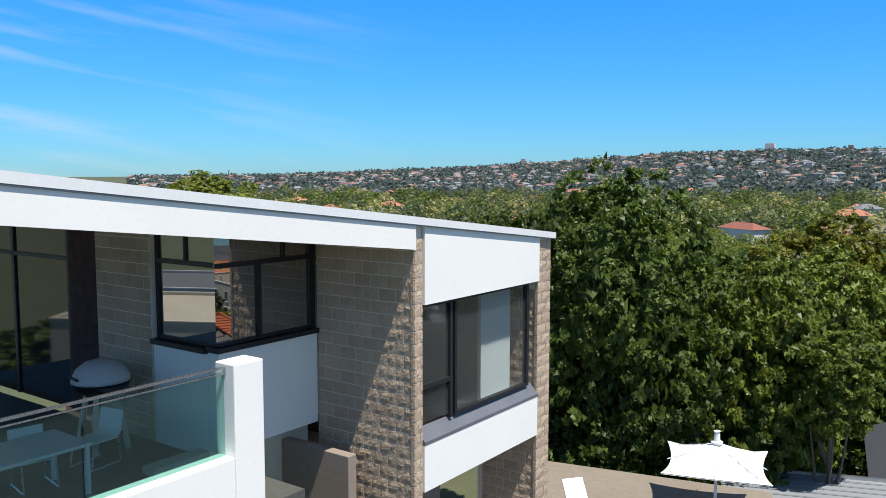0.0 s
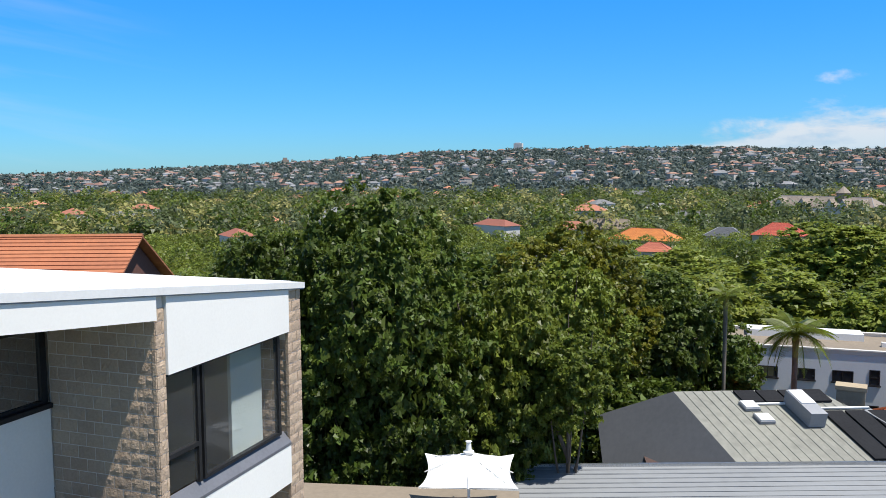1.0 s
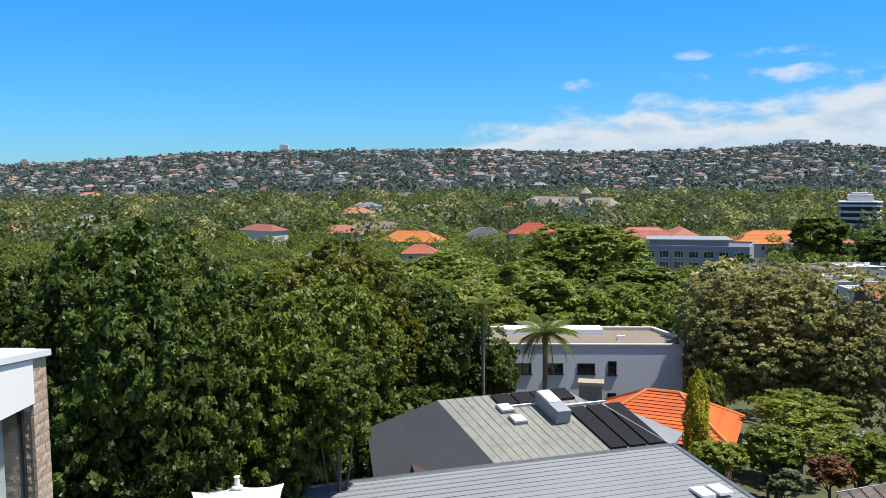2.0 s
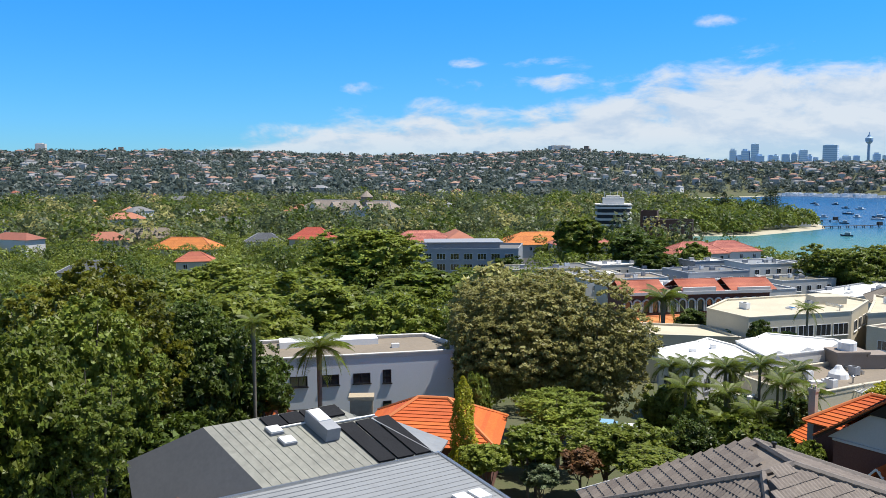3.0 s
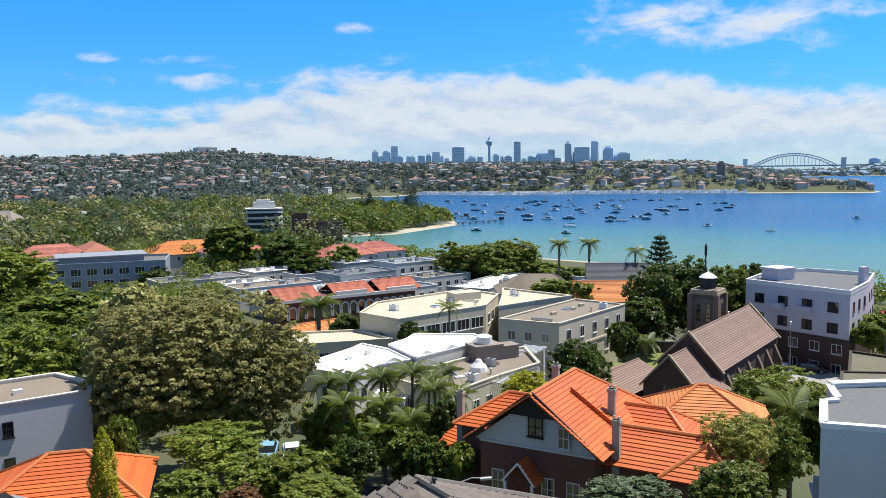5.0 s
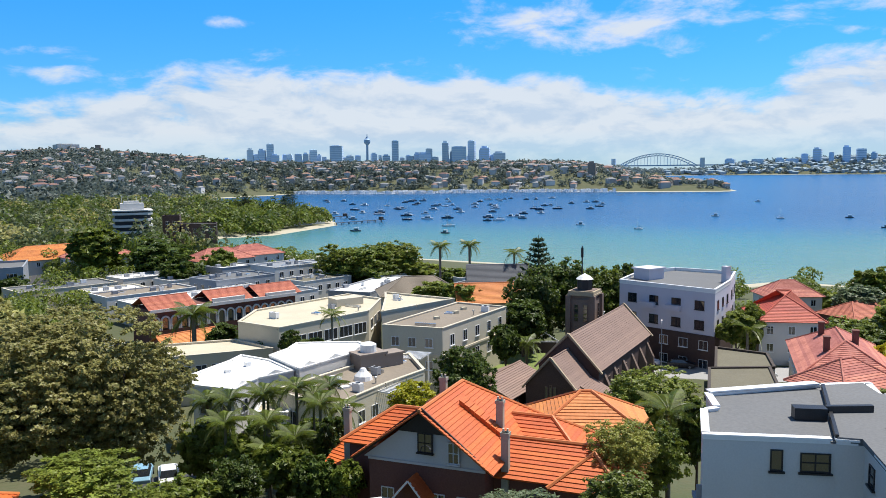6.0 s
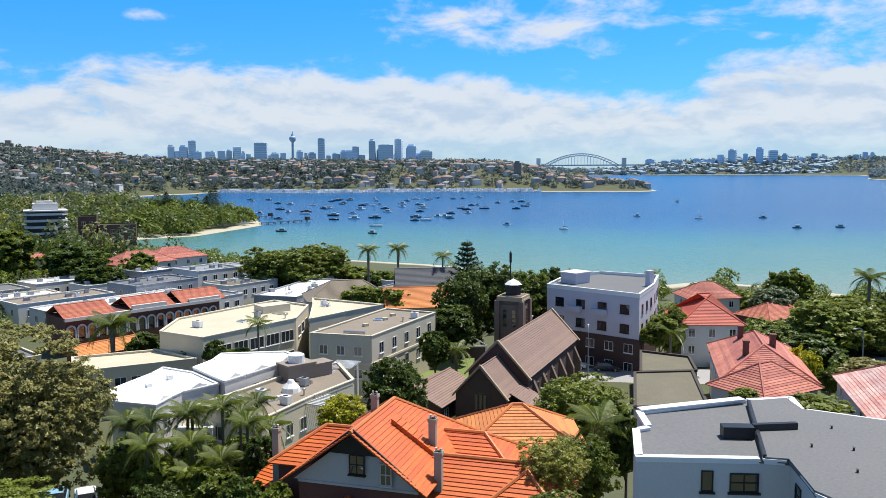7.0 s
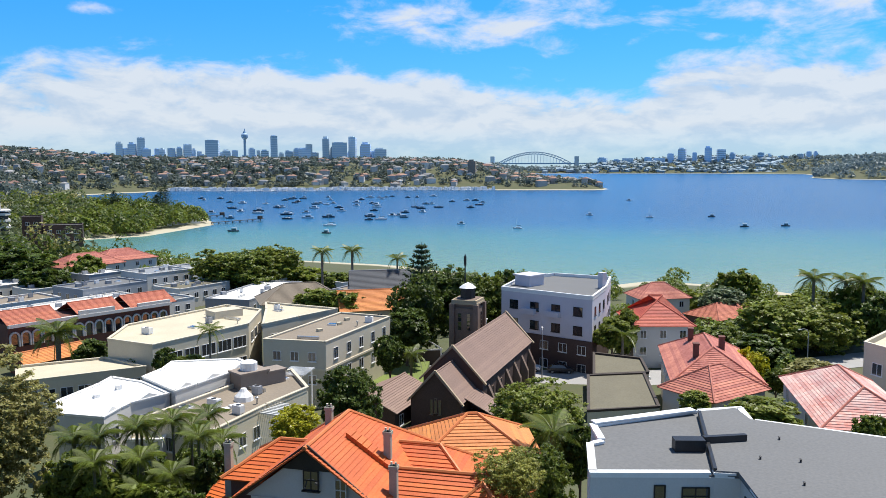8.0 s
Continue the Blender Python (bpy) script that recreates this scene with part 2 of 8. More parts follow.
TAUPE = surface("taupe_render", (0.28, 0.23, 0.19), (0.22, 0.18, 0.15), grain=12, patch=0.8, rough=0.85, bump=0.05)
ASPHALT = surface("asphalt", (0.055, 0.055, 0.058), (0.04, 0.04, 0.042), grain=8, patch=0.3, rough=0.9, bump=0.1)
PALEROAD = surface("pale_concrete_road", (0.34, 0.33, 0.32), (0.26, 0.255, 0.25), grain=5, patch=0.25, rough=0.9, bump=0.08)
LAWN = surface("mown_lawn", (0.16, 0.20, 0.045), (0.11, 0.15, 0.035), grain=5, patch=0.2, rough=0.9, bump=0.2)
BARK = surface("bark", (0.14, 0.11, 0.085), (0.07, 0.055, 0.045), grain=9, patch=1.2, rough=0.9, bump=0.5)
PALEBARK = surface("pale_bark", (0.18, 0.16, 0.13), (0.11, 0.095, 0.08), grain=9, patch=1.2, rough=0.9, bump=0.4)
SANDSTONE = surface("sandstone", (0.42, 0.34, 0.23), (0.30, 0.24, 0.16), grain=6, patch=0.8, rough=0.9, bump=0.2)
TIMBER = surface("dark_timber", (0.06, 0.045, 0.035), (0.04, 0.03, 0.025), grain=15, patch=1.5, rough=0.8, bump=0.15)
HULL = surface("white_hull", (0.75, 0.76, 0.77), (0.6, 0.62, 0.64), grain=3, patch=0.2, rough=0.35, bump=0.0, per_object=0.1)
NAVY = surface("navy_hull", (0.03, 0.04, 0.07), (0.02, 0.03, 0.05), grain=3, patch=0.2, rough=0.35, bump=0.0)
CARBLUE = surface("blue_car_paint", (0.25, 0.42, 0.52), (0.2, 0.36, 0.46), grain=3, patch=0.5, rough=0.25, bump=0.0)
CARWHITE = surface("white_car_paint", (0.75, 0.75, 0.75), (0.68, 0.68, 0.68), grain=3, patch=0.5, rough=0.25, bump=0.0)
CARDARK = surface("dark_car_paint", (0.03, 0.03, 0.035), (0.02, 0.02, 0.022), grain=3, patch=0.5, rough=0.25, bump=0.0)
RUBBER = surface("tyre_rubber", (0.02, 0.02, 0.02), (0.015, 0.015, 0.015), grain=20, patch=2, rough=0.9, bump=0.1)
PANE = glass("window_pane", (0.02, 0.024, 0.03))
PANE_GREY = glass("grey_window_pane", (0.030, 0.029, 0.029), 0.01, 2.7)
PANE_BLUE = glass("blue_window_pane", (0.03, 0.05, 0.08), 0.05)
CLEAR = clear_glass("clear_window_glass", (0.84, 0.88, 0.88), 0.80)
GREENGLASS = clear_glass("pale_green_balustrade_glass", (0.62, 0.80, 0.76), 0.84)
# Skyline glass, concrete and steel: distance haze is mixed into the pale blue base
TOWERGLASS = surface("haze_tinted_tower_glass", (0.46, 0.60, 0.78), (0.38, 0.52, 0.70), grain=0.02, patch=0.006, rough=0.35, bump=0.0, per_object=0.3)
TOWERSTONE = surface("haze_tinted_tower_concrete", (0.66, 0.76, 0.86), (0.58, 0.68, 0.79), grain=0.02, patch=0.006, rough=0.7, bump=0.0, per_object=0.2)
FARSTEEL = surface("haze_tinted_steel", (0.31, 0.45, 0.63), (0.27, 0.40, 0.57), grain=0.05, patch=0.01, rough=0.6, bump=0.0)
LEAF_DARK = foliage("dark_glossy_leaf", (0.026, 0.040, 0.007), (0.100, 0.142, 0.020))
LEAF_MID = foliage("green_leaf", (0.050, 0.076, 0.010), (0.185, 0.225, 0.030))
LEAF_LIGHT = foliage("bright_green_leaf", (0.085, 0.112, 0.015), (0.245, 0.280, 0.042))
LEAF_OLIVE = foliage("olive_brown_leaf", (0.175, 0.174, 0.050), (0.370, 0.342, 0.120))
LEAF_NEW = foliage("olive_new_leaf", (0.055, 0.066, 0.008), (0.230, 0.225, 0.022))
LEAF_FEATHER = foliage("feathery_yellow_green_leaf", (0.15, 0.16, 0.028), (0.33, 0.33, 0.07))
LEAF_GOLD = foliage("golden_green_leaf", (0.20, 0.22, 0.014), (0.50, 0.46, 0.028))
LEAF_GREY = foliage("grey_green_leaf", (0.09, 0.125, 0.055), (0.16, 0.20, 0.10))
LEAF_RUST = foliage("rusty_leaf", (0.10, 0.05, 0.02), (0.18, 0.09, 0.04))
PALM = foliage("palm_frond", (0.055, 0.080, 0.010), (0.150, 0.185, 0.022))
SALMON = surface("salmon_tile", (0.45, 0.135, 0.078), (0.32, 0.100, 0.06), grain=4, patch=0.4, rough=0.75, bump=0.2, per_island=0.12)
PINE = foliage("pine_needles", (0.022, 0.040, 0.016), (0.050, 0.080, 0.030))
# Valley and hillside leaves carry air haze in their greyed, blued colours
LEAF_VALLEY = foliage("valley_leaf", (0.046, 0.064, 0.026), (0.130, 0.155, 0.062), per_island=0.3)
LEAF_FAR = foliage("haze_blued_leaf", (0.056, 0.082, 0.074), (0.122, 0.152, 0.132), per_island=0.22)
# Far-shore leaf: its blue is distance haze put into the colour
LEAF_HAZE = foliage("haze_blued_far_leaf", (0.115, 0.165, 0.175), (0.165, 0.215, 0.225), per_island=0.15)

# ---- building blocks ----
rng = np.random.default_rng(7)


def mesh_of(name, verts, faces, material, smooth=False):
    me = bpy.data.meshes.new(name)
    me.from_pydata([tuple(v) for v in verts], [], [tuple(f) for f in faces])
    me.materials.append(material)
    if smooth:
        me.polygons.foreach_set("use_smooth", [True] * len(me.polygons))
    me.update()
    return me


def quads_mesh(name, corners, material):
    """A mesh of loose faces from an array (count, corners, 3)."""
    count, n = corners.shape[:2]
    me = bpy.data.meshes.new(name)
    me.vertices.add(count * n)
    me.vertices.foreach_set("co", np.ascontiguousarray(corners, dtype=np.float32).ravel())
    me.loops.add(count * n)
    me.loops.foreach_set("vertex_index", np.arange(count * n, dtype=np.int32))
    me.polygons.add(count)
    me.polygons.foreach_set("loop_start", np.arange(0, count * n, n, dtype=np.int32))
    me.materials.append(material)
    me.update(calc_edges=True)
    return me


class Shape:
    """Collects plain pieces into one mesh."""

    def __init__(self):
        self.v, self.f = [], []

    def add(self, verts, faces):
        k = len(self.v)
        self.v += [tuple(v) for v in verts]
        self.f += [tuple(i + k for i in f) for f in faces]
        return self

    def box(self, x0, x1, y0, y1, z0, z1):
        return self.add([(x, y, z) for z in (z0, z1) for y in (y0, y1) for x in (x0, x1)],
                        [(0, 2, 3, 1), (4, 5, 7, 6), (0, 1, 5, 4), (2, 6, 7, 3), (0, 4, 6, 2), (1, 3, 7, 5)])

    def prism(self, outline, z0, z1):
        """An upright prism; z1 may be one height or one for each corner."""
        n = len(outline)
        tops = z1 if isinstance(z1, (list, tuple)) else [z1] * n
        verts = [(x, y, z0) for x, y in outline] + [(x, y, z) for (x, y), z in zip(outline, tops)]
        return self.add(verts, [tuple(range(n))[::-1], tuple(range(n, 2 * n))] + [(i, (i + 1) % n, n + (i + 1) % n, n + i) for i in range(n)])

    def bar(self, a, b, w, h=None, sides=4):
        """A straight bar from a to b; w: its width (or the two ends' widths)."""
        a, b = Vector(a), Vector(b)
        d = (b - a).normalized()
        side = d.cross(Vector((0, 0, 1)))
        side = side.normalized() if side.length > 1e-4 else Vector((1, 0, 0))
        up = side.cross(d)
        w0, w1 = w if isinstance(w, (tuple, list)) else (w, w)
        turn = math.pi / 4 if sides == 4 else 0
        k = 0.7071 if sides == 4 else 0.5
        ring = []
        for p, r in ((a, w0), (b, w1)):
            for i in range(sides):
                t = turn + 2 * math.pi * i / sides
                ring.append(p + side * (math.cos(t) * r * k) + up * (math.sin(t) * (h if h and sides == 4 else r) * k))
        return self.add(ring, [tuple(range(sides))[::-1], tuple(range(sides, 2 * sides))] + [(i, (i + 1) % sides, sides + (i + 1) % sides, sides + i) for i in range(sides)])

    def tube(self, points, radii, sides=8):
        for i in range(len(points) - 1):
            self.bar(points[i], points[i + 1], (2 * radii[i], 2 * radii[i + 1]), sides=sides)
        return self

    def lathe(self, centre, profile, sides=16):
        """A turned form: profile of (radius, z)."""
        cx, cy, cz = centre
        verts = [(cx + r * math.cos(2 * math.pi * i / sides), cy + r * math.sin(2 * math.pi * i / sides), cz + z) for r, z in profile for i in range(sides)]
        faces = [(k * sides + i, k * sides + (i + 1) % sides, (k + 1) * sides + (i + 1) % sides, (k + 1) * sides + i) for k in range(len(profile) - 1) for i in range(sides)]
        return self.add(verts, faces + [tuple(range(sides))[::-1], tuple(range((len(profile) - 1) * sides, len(profile) * sides))])

    def mesh(self, name, material, smooth=False):
        return mesh_of(name, self.v, self.f, material, smooth)


def thing(name, label, category, m=None, group="", kind=""):
    ob = tagged(new(name), label, category, group, kind)
    if m is not None:
        ob.matrix_world = m
    return ob


def part(name, shape, material, parent, label="", m=None, bevel=0.0):
    """Links a Shape or a mesh as one part under a thing or a part."""
    ob = new(name, shape.mesh(name, material) if isinstance(shape, Shape) else shape)
    ob.parent = parent
    if m is not None:
        ob.matrix_basis = m
    if label:
        ob["label"] = label
    if bevel:
        mod = ob.modifiers.new("edge", "BEVEL")
        mod.width, mod.segments, mod.limit_method = bevel, 2, "ANGLE"
    return ob


def solo(name, shape, material, label="", category="", kind="", group="", m=None):
    ob = new(name, shape.mesh(name, material) if isinstance(shape, Shape) else shape)
    if m is not None:
        ob.matrix_world = m
    return tagged(ob, label, category, group, kind)


# ---- the lie of the land ----
# outline of the bay, clockwise from the near beach
BAY = [(262, 40), (243, 100), (247, 127), (238, 152), (217, 156), (205, 180), (204, 247), (182, 298), (150, 335), (128, 375), (130, 428), (157, 449),
       (192, 447), (228, 474), (259, 497), (275, 530), (288, 575), (262, 640), (240, 700), (310, 980), (395, 1120), (582, 1204),
       (676, 1062), (790, 1016), (921, 873), (1047, 735), (1120, 800), (1216, 950), (1400, 1180), (1594, 1371), (2250, 1980), (2600, 2330),
       (2880, 2000), (3080, 1700), (3150, 1330), (2800, 1130), (2290, 935), (2150, 820), (2140, 700), (2300, 380), (2200, -300), (1200, -700), (500, -300), (300, -60)]
RIDGE_AZ = [-180, -75, -57, -51, -43, -37, -30, -23, -12, -2, 6, 11, 17, 21, 26, 40, 45, 47.5, 49, 53, 54.5, 58, 61, 65, 72, 180]
RIDGE_Z = [30, 18, 24, 30, 40, 50, 66, 70, 72, 63, 66, 74, 61, 48, 44, 44, 40, 26, 12, 12, 34, 50, 62, 56, 60, 30]
FALL_D = [0, 10, 15, 22, 29, 40, 50, 60, 75, 90, 110, 130, 180, 300, 600, 5000]
FALL_Z = [26, 25.5, 24.5, 22.8, 20.3, 17.2, 15, 13, 10.5, 8, 6.2, 5, 4.2, 4.5, 7, 9]


def shore(x, y):
    """Signed distance to the shore: positive on land, negative over the bay."""
    x, y = np.asarray(x, float), np.asarray(y, float)
    best = np.full(x.shape, 1e9)
    inside = np.zeros(x.shape, bool)
    for (x0, y0), (x1, y1) in zip(BAY, BAY[1:] + BAY[:1]):
        dx, dy = x1 - x0, y1 - y0
        k = np.clip(((x - x0) * dx + (y - y0) * dy) / (dx * dx + dy * dy), 0, 1)
        best = np.minimum(best, np.hypot(x - x0 - k * dx, y - y0 - k * dy))
        cross = ((y0 > y) != (y1 > y)) & (x < (x1 - x0) * (y - y0) / (y1 - y0 + 1e-12) + x0)
        inside ^= cross
    return np.where(inside, -best, best)


def ground(x, y):
    """Height of the ground, in metres over the bay."""
    x, y = np.asarray(x, float), np.asarray(y, float)
    d, az = np.hypot(x, y), np.degrees(np.arctan2(x, y))
    sd = shore(x, y)
    fall = np.interp(d, FALL_D, FALL_Z)
    rise = np.clip((d - 560) / 1050, 0, 1)
    hill = np.interp(az, RIDGE_AZ, RIDGE_Z) * rise ** 1.25
    hill *= 1 + 0.10 * np.sin(x * 0.011 + 1.3) * np.cos(y * 0.009) * rise * (1 - rise) * 4
    land = np.maximum(fall, hill)
    slope = np.where(d > 650, 0.8 + 0.24 * sd, 0.7 + 0.055 * sd)
    land = np.minimum(land, np.maximum(slope, 0.3))
    return np.where(sd > 0, np.minimum(land, 0.35 + 0.09 * sd + np.maximum(sd - 12, 0) * 3), np.maximum(0.35 + 0.09 * sd, -4.0))


def gz(x, y):
    return float(ground(x, y))


def build_ground():
    radii = np.concatenate([[0.0], np.geomspace(3, 4700, 150)])
    angs = np.radians(np.concatenate([np.linspace(-78, 100, 300), np.linspace(104, 278, 40)]))
    rr, aa = np.meshgrid(radii, angs, indexing="ij")
    x, y = rr * np.sin(aa), rr * np.cos(aa)
    z = ground(x, y)
    nr, na = rr.shape
    idx = np.arange(nr * na).reshape(nr, na)
    nxt = np.roll(idx, -1, axis=1)
    faces = np.stack([idx[:-1], idx[1:], nxt[1:], nxt[:-1]], -1).reshape(-1, 4)
    me = bpy.data.meshes.new("ground")
    me.from_pydata(np.stack([x, y, z], -1).reshape(-1, 3).tolist(), [], faces[:, ::-1].tolist())
    m = surface("scrub_and_soil", (0.060, 0.075, 0.026), (0.11, 0.10, 0.055), grain=0.9, patch=0.06, rough=0.95, bump=0.3)
    t = m.node_tree
    n = nodes_of(t)
    b = t.nodes["Principled BSDF"]
    height = n("SeparateXYZ", {0: n("NewGeometry").outputs["Position"]}).outputs[2]
    sand = n("MapRange", {0: height, 1: 0.80, 2: 1.15, 3: 1.0, 4: 0.0}).outputs[0]
    base = b.inputs["Base Color"].links[0].from_socket
    t.links.new(n("MixRGB", {0: sand, 1: base, 2: (0.42, 0.38, 0.28, 1)}).outputs[0], b.inputs["Base Color"])
    me.materials.append(m)
    me.polygons.foreach_set("use_smooth", [True] * len(me.polygons))
    return solo("ground", me, m, "hillside ground falling to a bay with sand along the shore", "ground", "structure")


build_ground()


def build_water():
    m = bpy.data.materials.new("bay_water")
    m.use_nodes = True
    t = m.node_tree
    n = nodes_of(t)
    b = t.nodes["Principled BSDF"]
    pos = n("NewGeometry").outputs["Position"]
    xyz = n("SeparateXYZ", {0: pos})
    # the sandy shallows lie along the near beach; out in the bay it is deep
    out = math_node(n, "ADD", math_node(n, "MULTIPLY", xyz.outputs[0], 0.80), math_node(n, "MULTIPLY", xyz.outputs[1], 0.60))
    patchy = n("TexNoise", {"Vector": n("Mapping", {0: pos, 3: (0.004, 0.004, 0.004)}).outputs[0], "Scale": 1.0, "Detail": 4.0}).outputs[0]
    depth = math_node(n, "ADD", out, math_node(n, "MULTIPLY", patchy, 160.0))
    ramp = n("ValToRGB", {0: n("MapRange", {0: depth, 1: 330.0, 2: 760.0}).outputs[0]})
    e = ramp.color_ramp.elements
    e[0].position, e[0].color = 0.0, (0.20, 0.26, 0.185, 1)
    e[1].position, e[1].color = 1.0, (0.010, 0.074, 0.18, 1)
    for p, c in ((0.18, (0.118, 0.225, 0.168, 1)), (0.40, (0.054, 0.180, 0.182, 1)), (0.70, (0.017, 0.098, 0.205, 1))):
        s = e.new(p)
        s.color = c
    t.links.new(ramp.outputs[0], b.inputs["Base Color"])
    b.inputs["Roughness"].default_value = 0.22
    b.inputs["Specular IOR Level"].default_value = 0.3
    rip = n("TexNoise", {"Vector": n("Mapping", {0: pos, 3: (0.10, 0.22, 0.2)}).outputs[0], "Scale": 1.0, "Detail": 5.0, "Roughness": 0.65}).outputs[0]
    t.links.new(n("Bump", {"Height": rip, "Strength": 0.8, "Distance": 1.6}).outputs[0], b.inputs["Normal"])
    me = Shape().add([(-800, -1200, 0.12), (4200, -1200, 0.12), (4200, 4200, 0.12), (-800, 4200, 0.12)], [(0, 1, 2, 3)]).mesh("water", m)
    solo("water", me, m, "blue bay water with turquoise sandy shallows along the beach", "water", "structure")


build_water()

# ---- leaves ----


def leaf_quads(centres, normals, size, r, loose=0.62):
    """Small pointed leaf cards at the centres, roughly facing the normals; size: one number or one for each."""
    k = len(centres)
    nrm = normals + r.normal(0, loose, (k, 3))
    nrm /= np.linalg.norm(nrm, axis=1, keepdims=True) + 1e-9
    a = np.cross(nrm, r.normal(0, 1, (k, 3)))
    a /= np.linalg.norm(a, axis=1, keepdims=True) + 1e-9
    b = np.cross(nrm, a)
    s = (np.broadcast_to(size, (k,)) * r.uniform(0.6, 1.3, k))[:, None]
    return np.stack([centres + a * s * 1.1, centres + b * s * 0.66 - a * s * 0.66, centres - b * s * 0.66 - a * s * 0.66], 1)


def ball(k, r):
    v = r.normal(0, 1, (k, 3))
    return v / (np.linalg.norm(v, axis=1, keepdims=True) + 1e-9)


def crown_quads(leaves, leaf, r, low=-0.55):
    """A crown about the origin: a few great lobes, each clothed in many small sprays of leaves with gaps between them, over a dark sparse inside."""
    leaves = int(leaves * 1.35)
    d = ball(200, r)
    d = d[d[:, 2] > low]
    lobes = []
    for v in d:                                   # lobes spread apart from one another
        if all(v @ w < 0.80 for w in lobes):
            lobes.append(v)
        if len(lobes) >= 15:
            break
    lobes = np.array(lobes)
    centre = lobes * r.uniform(0.40, 0.64, (len(lobes), 1))
    size = r.uniform(0.30, 0.46, len(lobes))
    if leaves < 9000:
        leaf *= 1.22
    count = max(leaves // 38, 90)
    which = r.integers(0, len(lobes), count * 2)
    s = ball(count * 2, r)
    facing = np.einsum("ij,ij->i", s, lobes[which])
    mid = centre[which] + s * (size[which] * r.uniform(0.86, 1.10, count * 2))[:, None]
    keep = (facing > -0.30) & (mid[:, 2] > low - 0.25)
    mid, s = mid[keep][:count], s[keep][:count]
    spread = math.sqrt(11.0 / (math.pi * len(mid)))
    per = max(int(leaves * 0.86 / len(mid)), 5)
    big = r.uniform(0.6, 1.25, len(mid))
    p = (mid[:, None, :] + np.clip(r.normal(0, 0.50, (len(mid), per, 3)), -0.85, 0.85) * (spread * big)[:, None, None] * np.array([1, 1, 0.62])).reshape(-1, 3)
    nrm = np.repeat(s * 0.55 + np.array([0, 0, 0.55]), per, axis=0)
    inner = ball(max(leaves // 6, 20), r)
    q = inner * r.uniform(0.25, 0.62, (len(inner), 1))
    sizes = np.concatenate([np.full(len(p), leaf), np.full(len(inner), leaf * 1.5)])
    return leaf_quads(np.concatenate([p, q]), np.concatenate([nrm, inner]), sizes, r, 0.55)


def trunk_shape(height, spread, thick, r, limbs=6):
    s = Shape()
    bend = r.normal(0, 0.06 * height, 2)
    pts = [Vector((bend[0] * k * k, bend[1] * k * k, height * k)) for k in (-0.08, 0.25, 0.5, 0.78, 1.0)]
    s.tube(pts, [thick * 1.3, thick, thick * 0.8, thick * 0.55, thick * 0.25], 8)
    for i in range(limbs):
        a = 2 * math.pi * (i + r.uniform(-0.3, 0.3)) / limbs
        k = r.uniform(0.35, 0.75)
        root = Vector((bend[0] * k * k, bend[1] * k * k, height * k))
        tip = Vector((math.cos(a) * spread * r.uniform(0.55, 0.85), math.sin(a) * spread * r.uniform(0.55, 0.85), height * r.uniform(0.85, 1.15)))
        mid = root.lerp(tip, 0.5) + Vector((0, 0, -0.06 * height))
        s.tube([root, mid, tip], [thick * 0.45, thick * 0.3, thick * 0.1], 6)
    return s


CROWNS = {}


def crown_mesh(material, seed, leaves, leaf, low):
    """Crowns of radius one, shared by many trees."""
    key = (leaves, leaf, low, material.name, seed)
    if key not in CROWNS:
        CROWNS[key] = quads_mesh("crown", crown_quads(leaves, leaf, np.random.default_rng(seed + 11), low), material)
    return CROWNS[key]


TRUNKS = {}


def tree(x, y, top, radius, material, label, seed=0, name="tree", crown_height=None, base=None, leaves=5200, leaf=0.085, bark=None, low=-0.55, group=""):
    """A broad-leaved tree: a tapered trunk with limbs, and a crown of leaf clumps that ends at height top."""
    base = gz(x, y) if base is None else base
    ch = crown_height or min((top - base) * 0.44, radius * 1.1)
    holder = thing(name, label, "tree", pose(x, y, base), group)
    mid = top - base - ch
    key = seed % 4
    if key not in TRUNKS:
        TRUNKS[key] = trunk_shape(1.0, 0.55, 0.05, np.random.default_rng(key)).mesh("trunk", BARK)
    ob = part("trunk", TRUNKS[key] if bark is None else trunk_shape(1.0, 0.55, 0.05, np.random.default_rng(key)).mesh("trunk", bark), BARK, holder)
    ob.matrix_basis = Matrix.LocRotScale((0, 0, -0.2), Euler((0, 0, seed)), (radius * 1.2, radius * 1.2, max(mid + ch * 0.4, 0.6)))
    cr = part("crown", crown_mesh(material, seed % 5, leaves, leaf * 0.92, low), material, holder)
    cr.matrix_basis = Matrix.LocRotScale((0, 0, mid), Euler((0, 0, seed * 1.7)), (radius, radius, ch))
    return holder


# ---- far woods and suburbs ----
CLEAR_SPOTS = []      # x, y, radius kept free of scattered trees


def free_of_spots(x, y, extra=0.0):
    ok = np.ones(len(x), bool)
    for cx, cy, cr in CLEAR_SPOTS:
        ok &= np.hypot(x - cx, y - cy) > cr + extra
    return ok


def scatter(count, d0, d1, a0, a1, power=1.0):
    d = np.sqrt(rng.uniform(0, 1, count) ** power * (d1 ** 2 - d0 ** 2) + d0 ** 2)
    a = np.radians(rng.uniform(a0, a1, count))
    x, y = d * np.sin(a), d * np.cos(a)
    keep = shore(x, y) > 4
    return x[keep], y[keep]


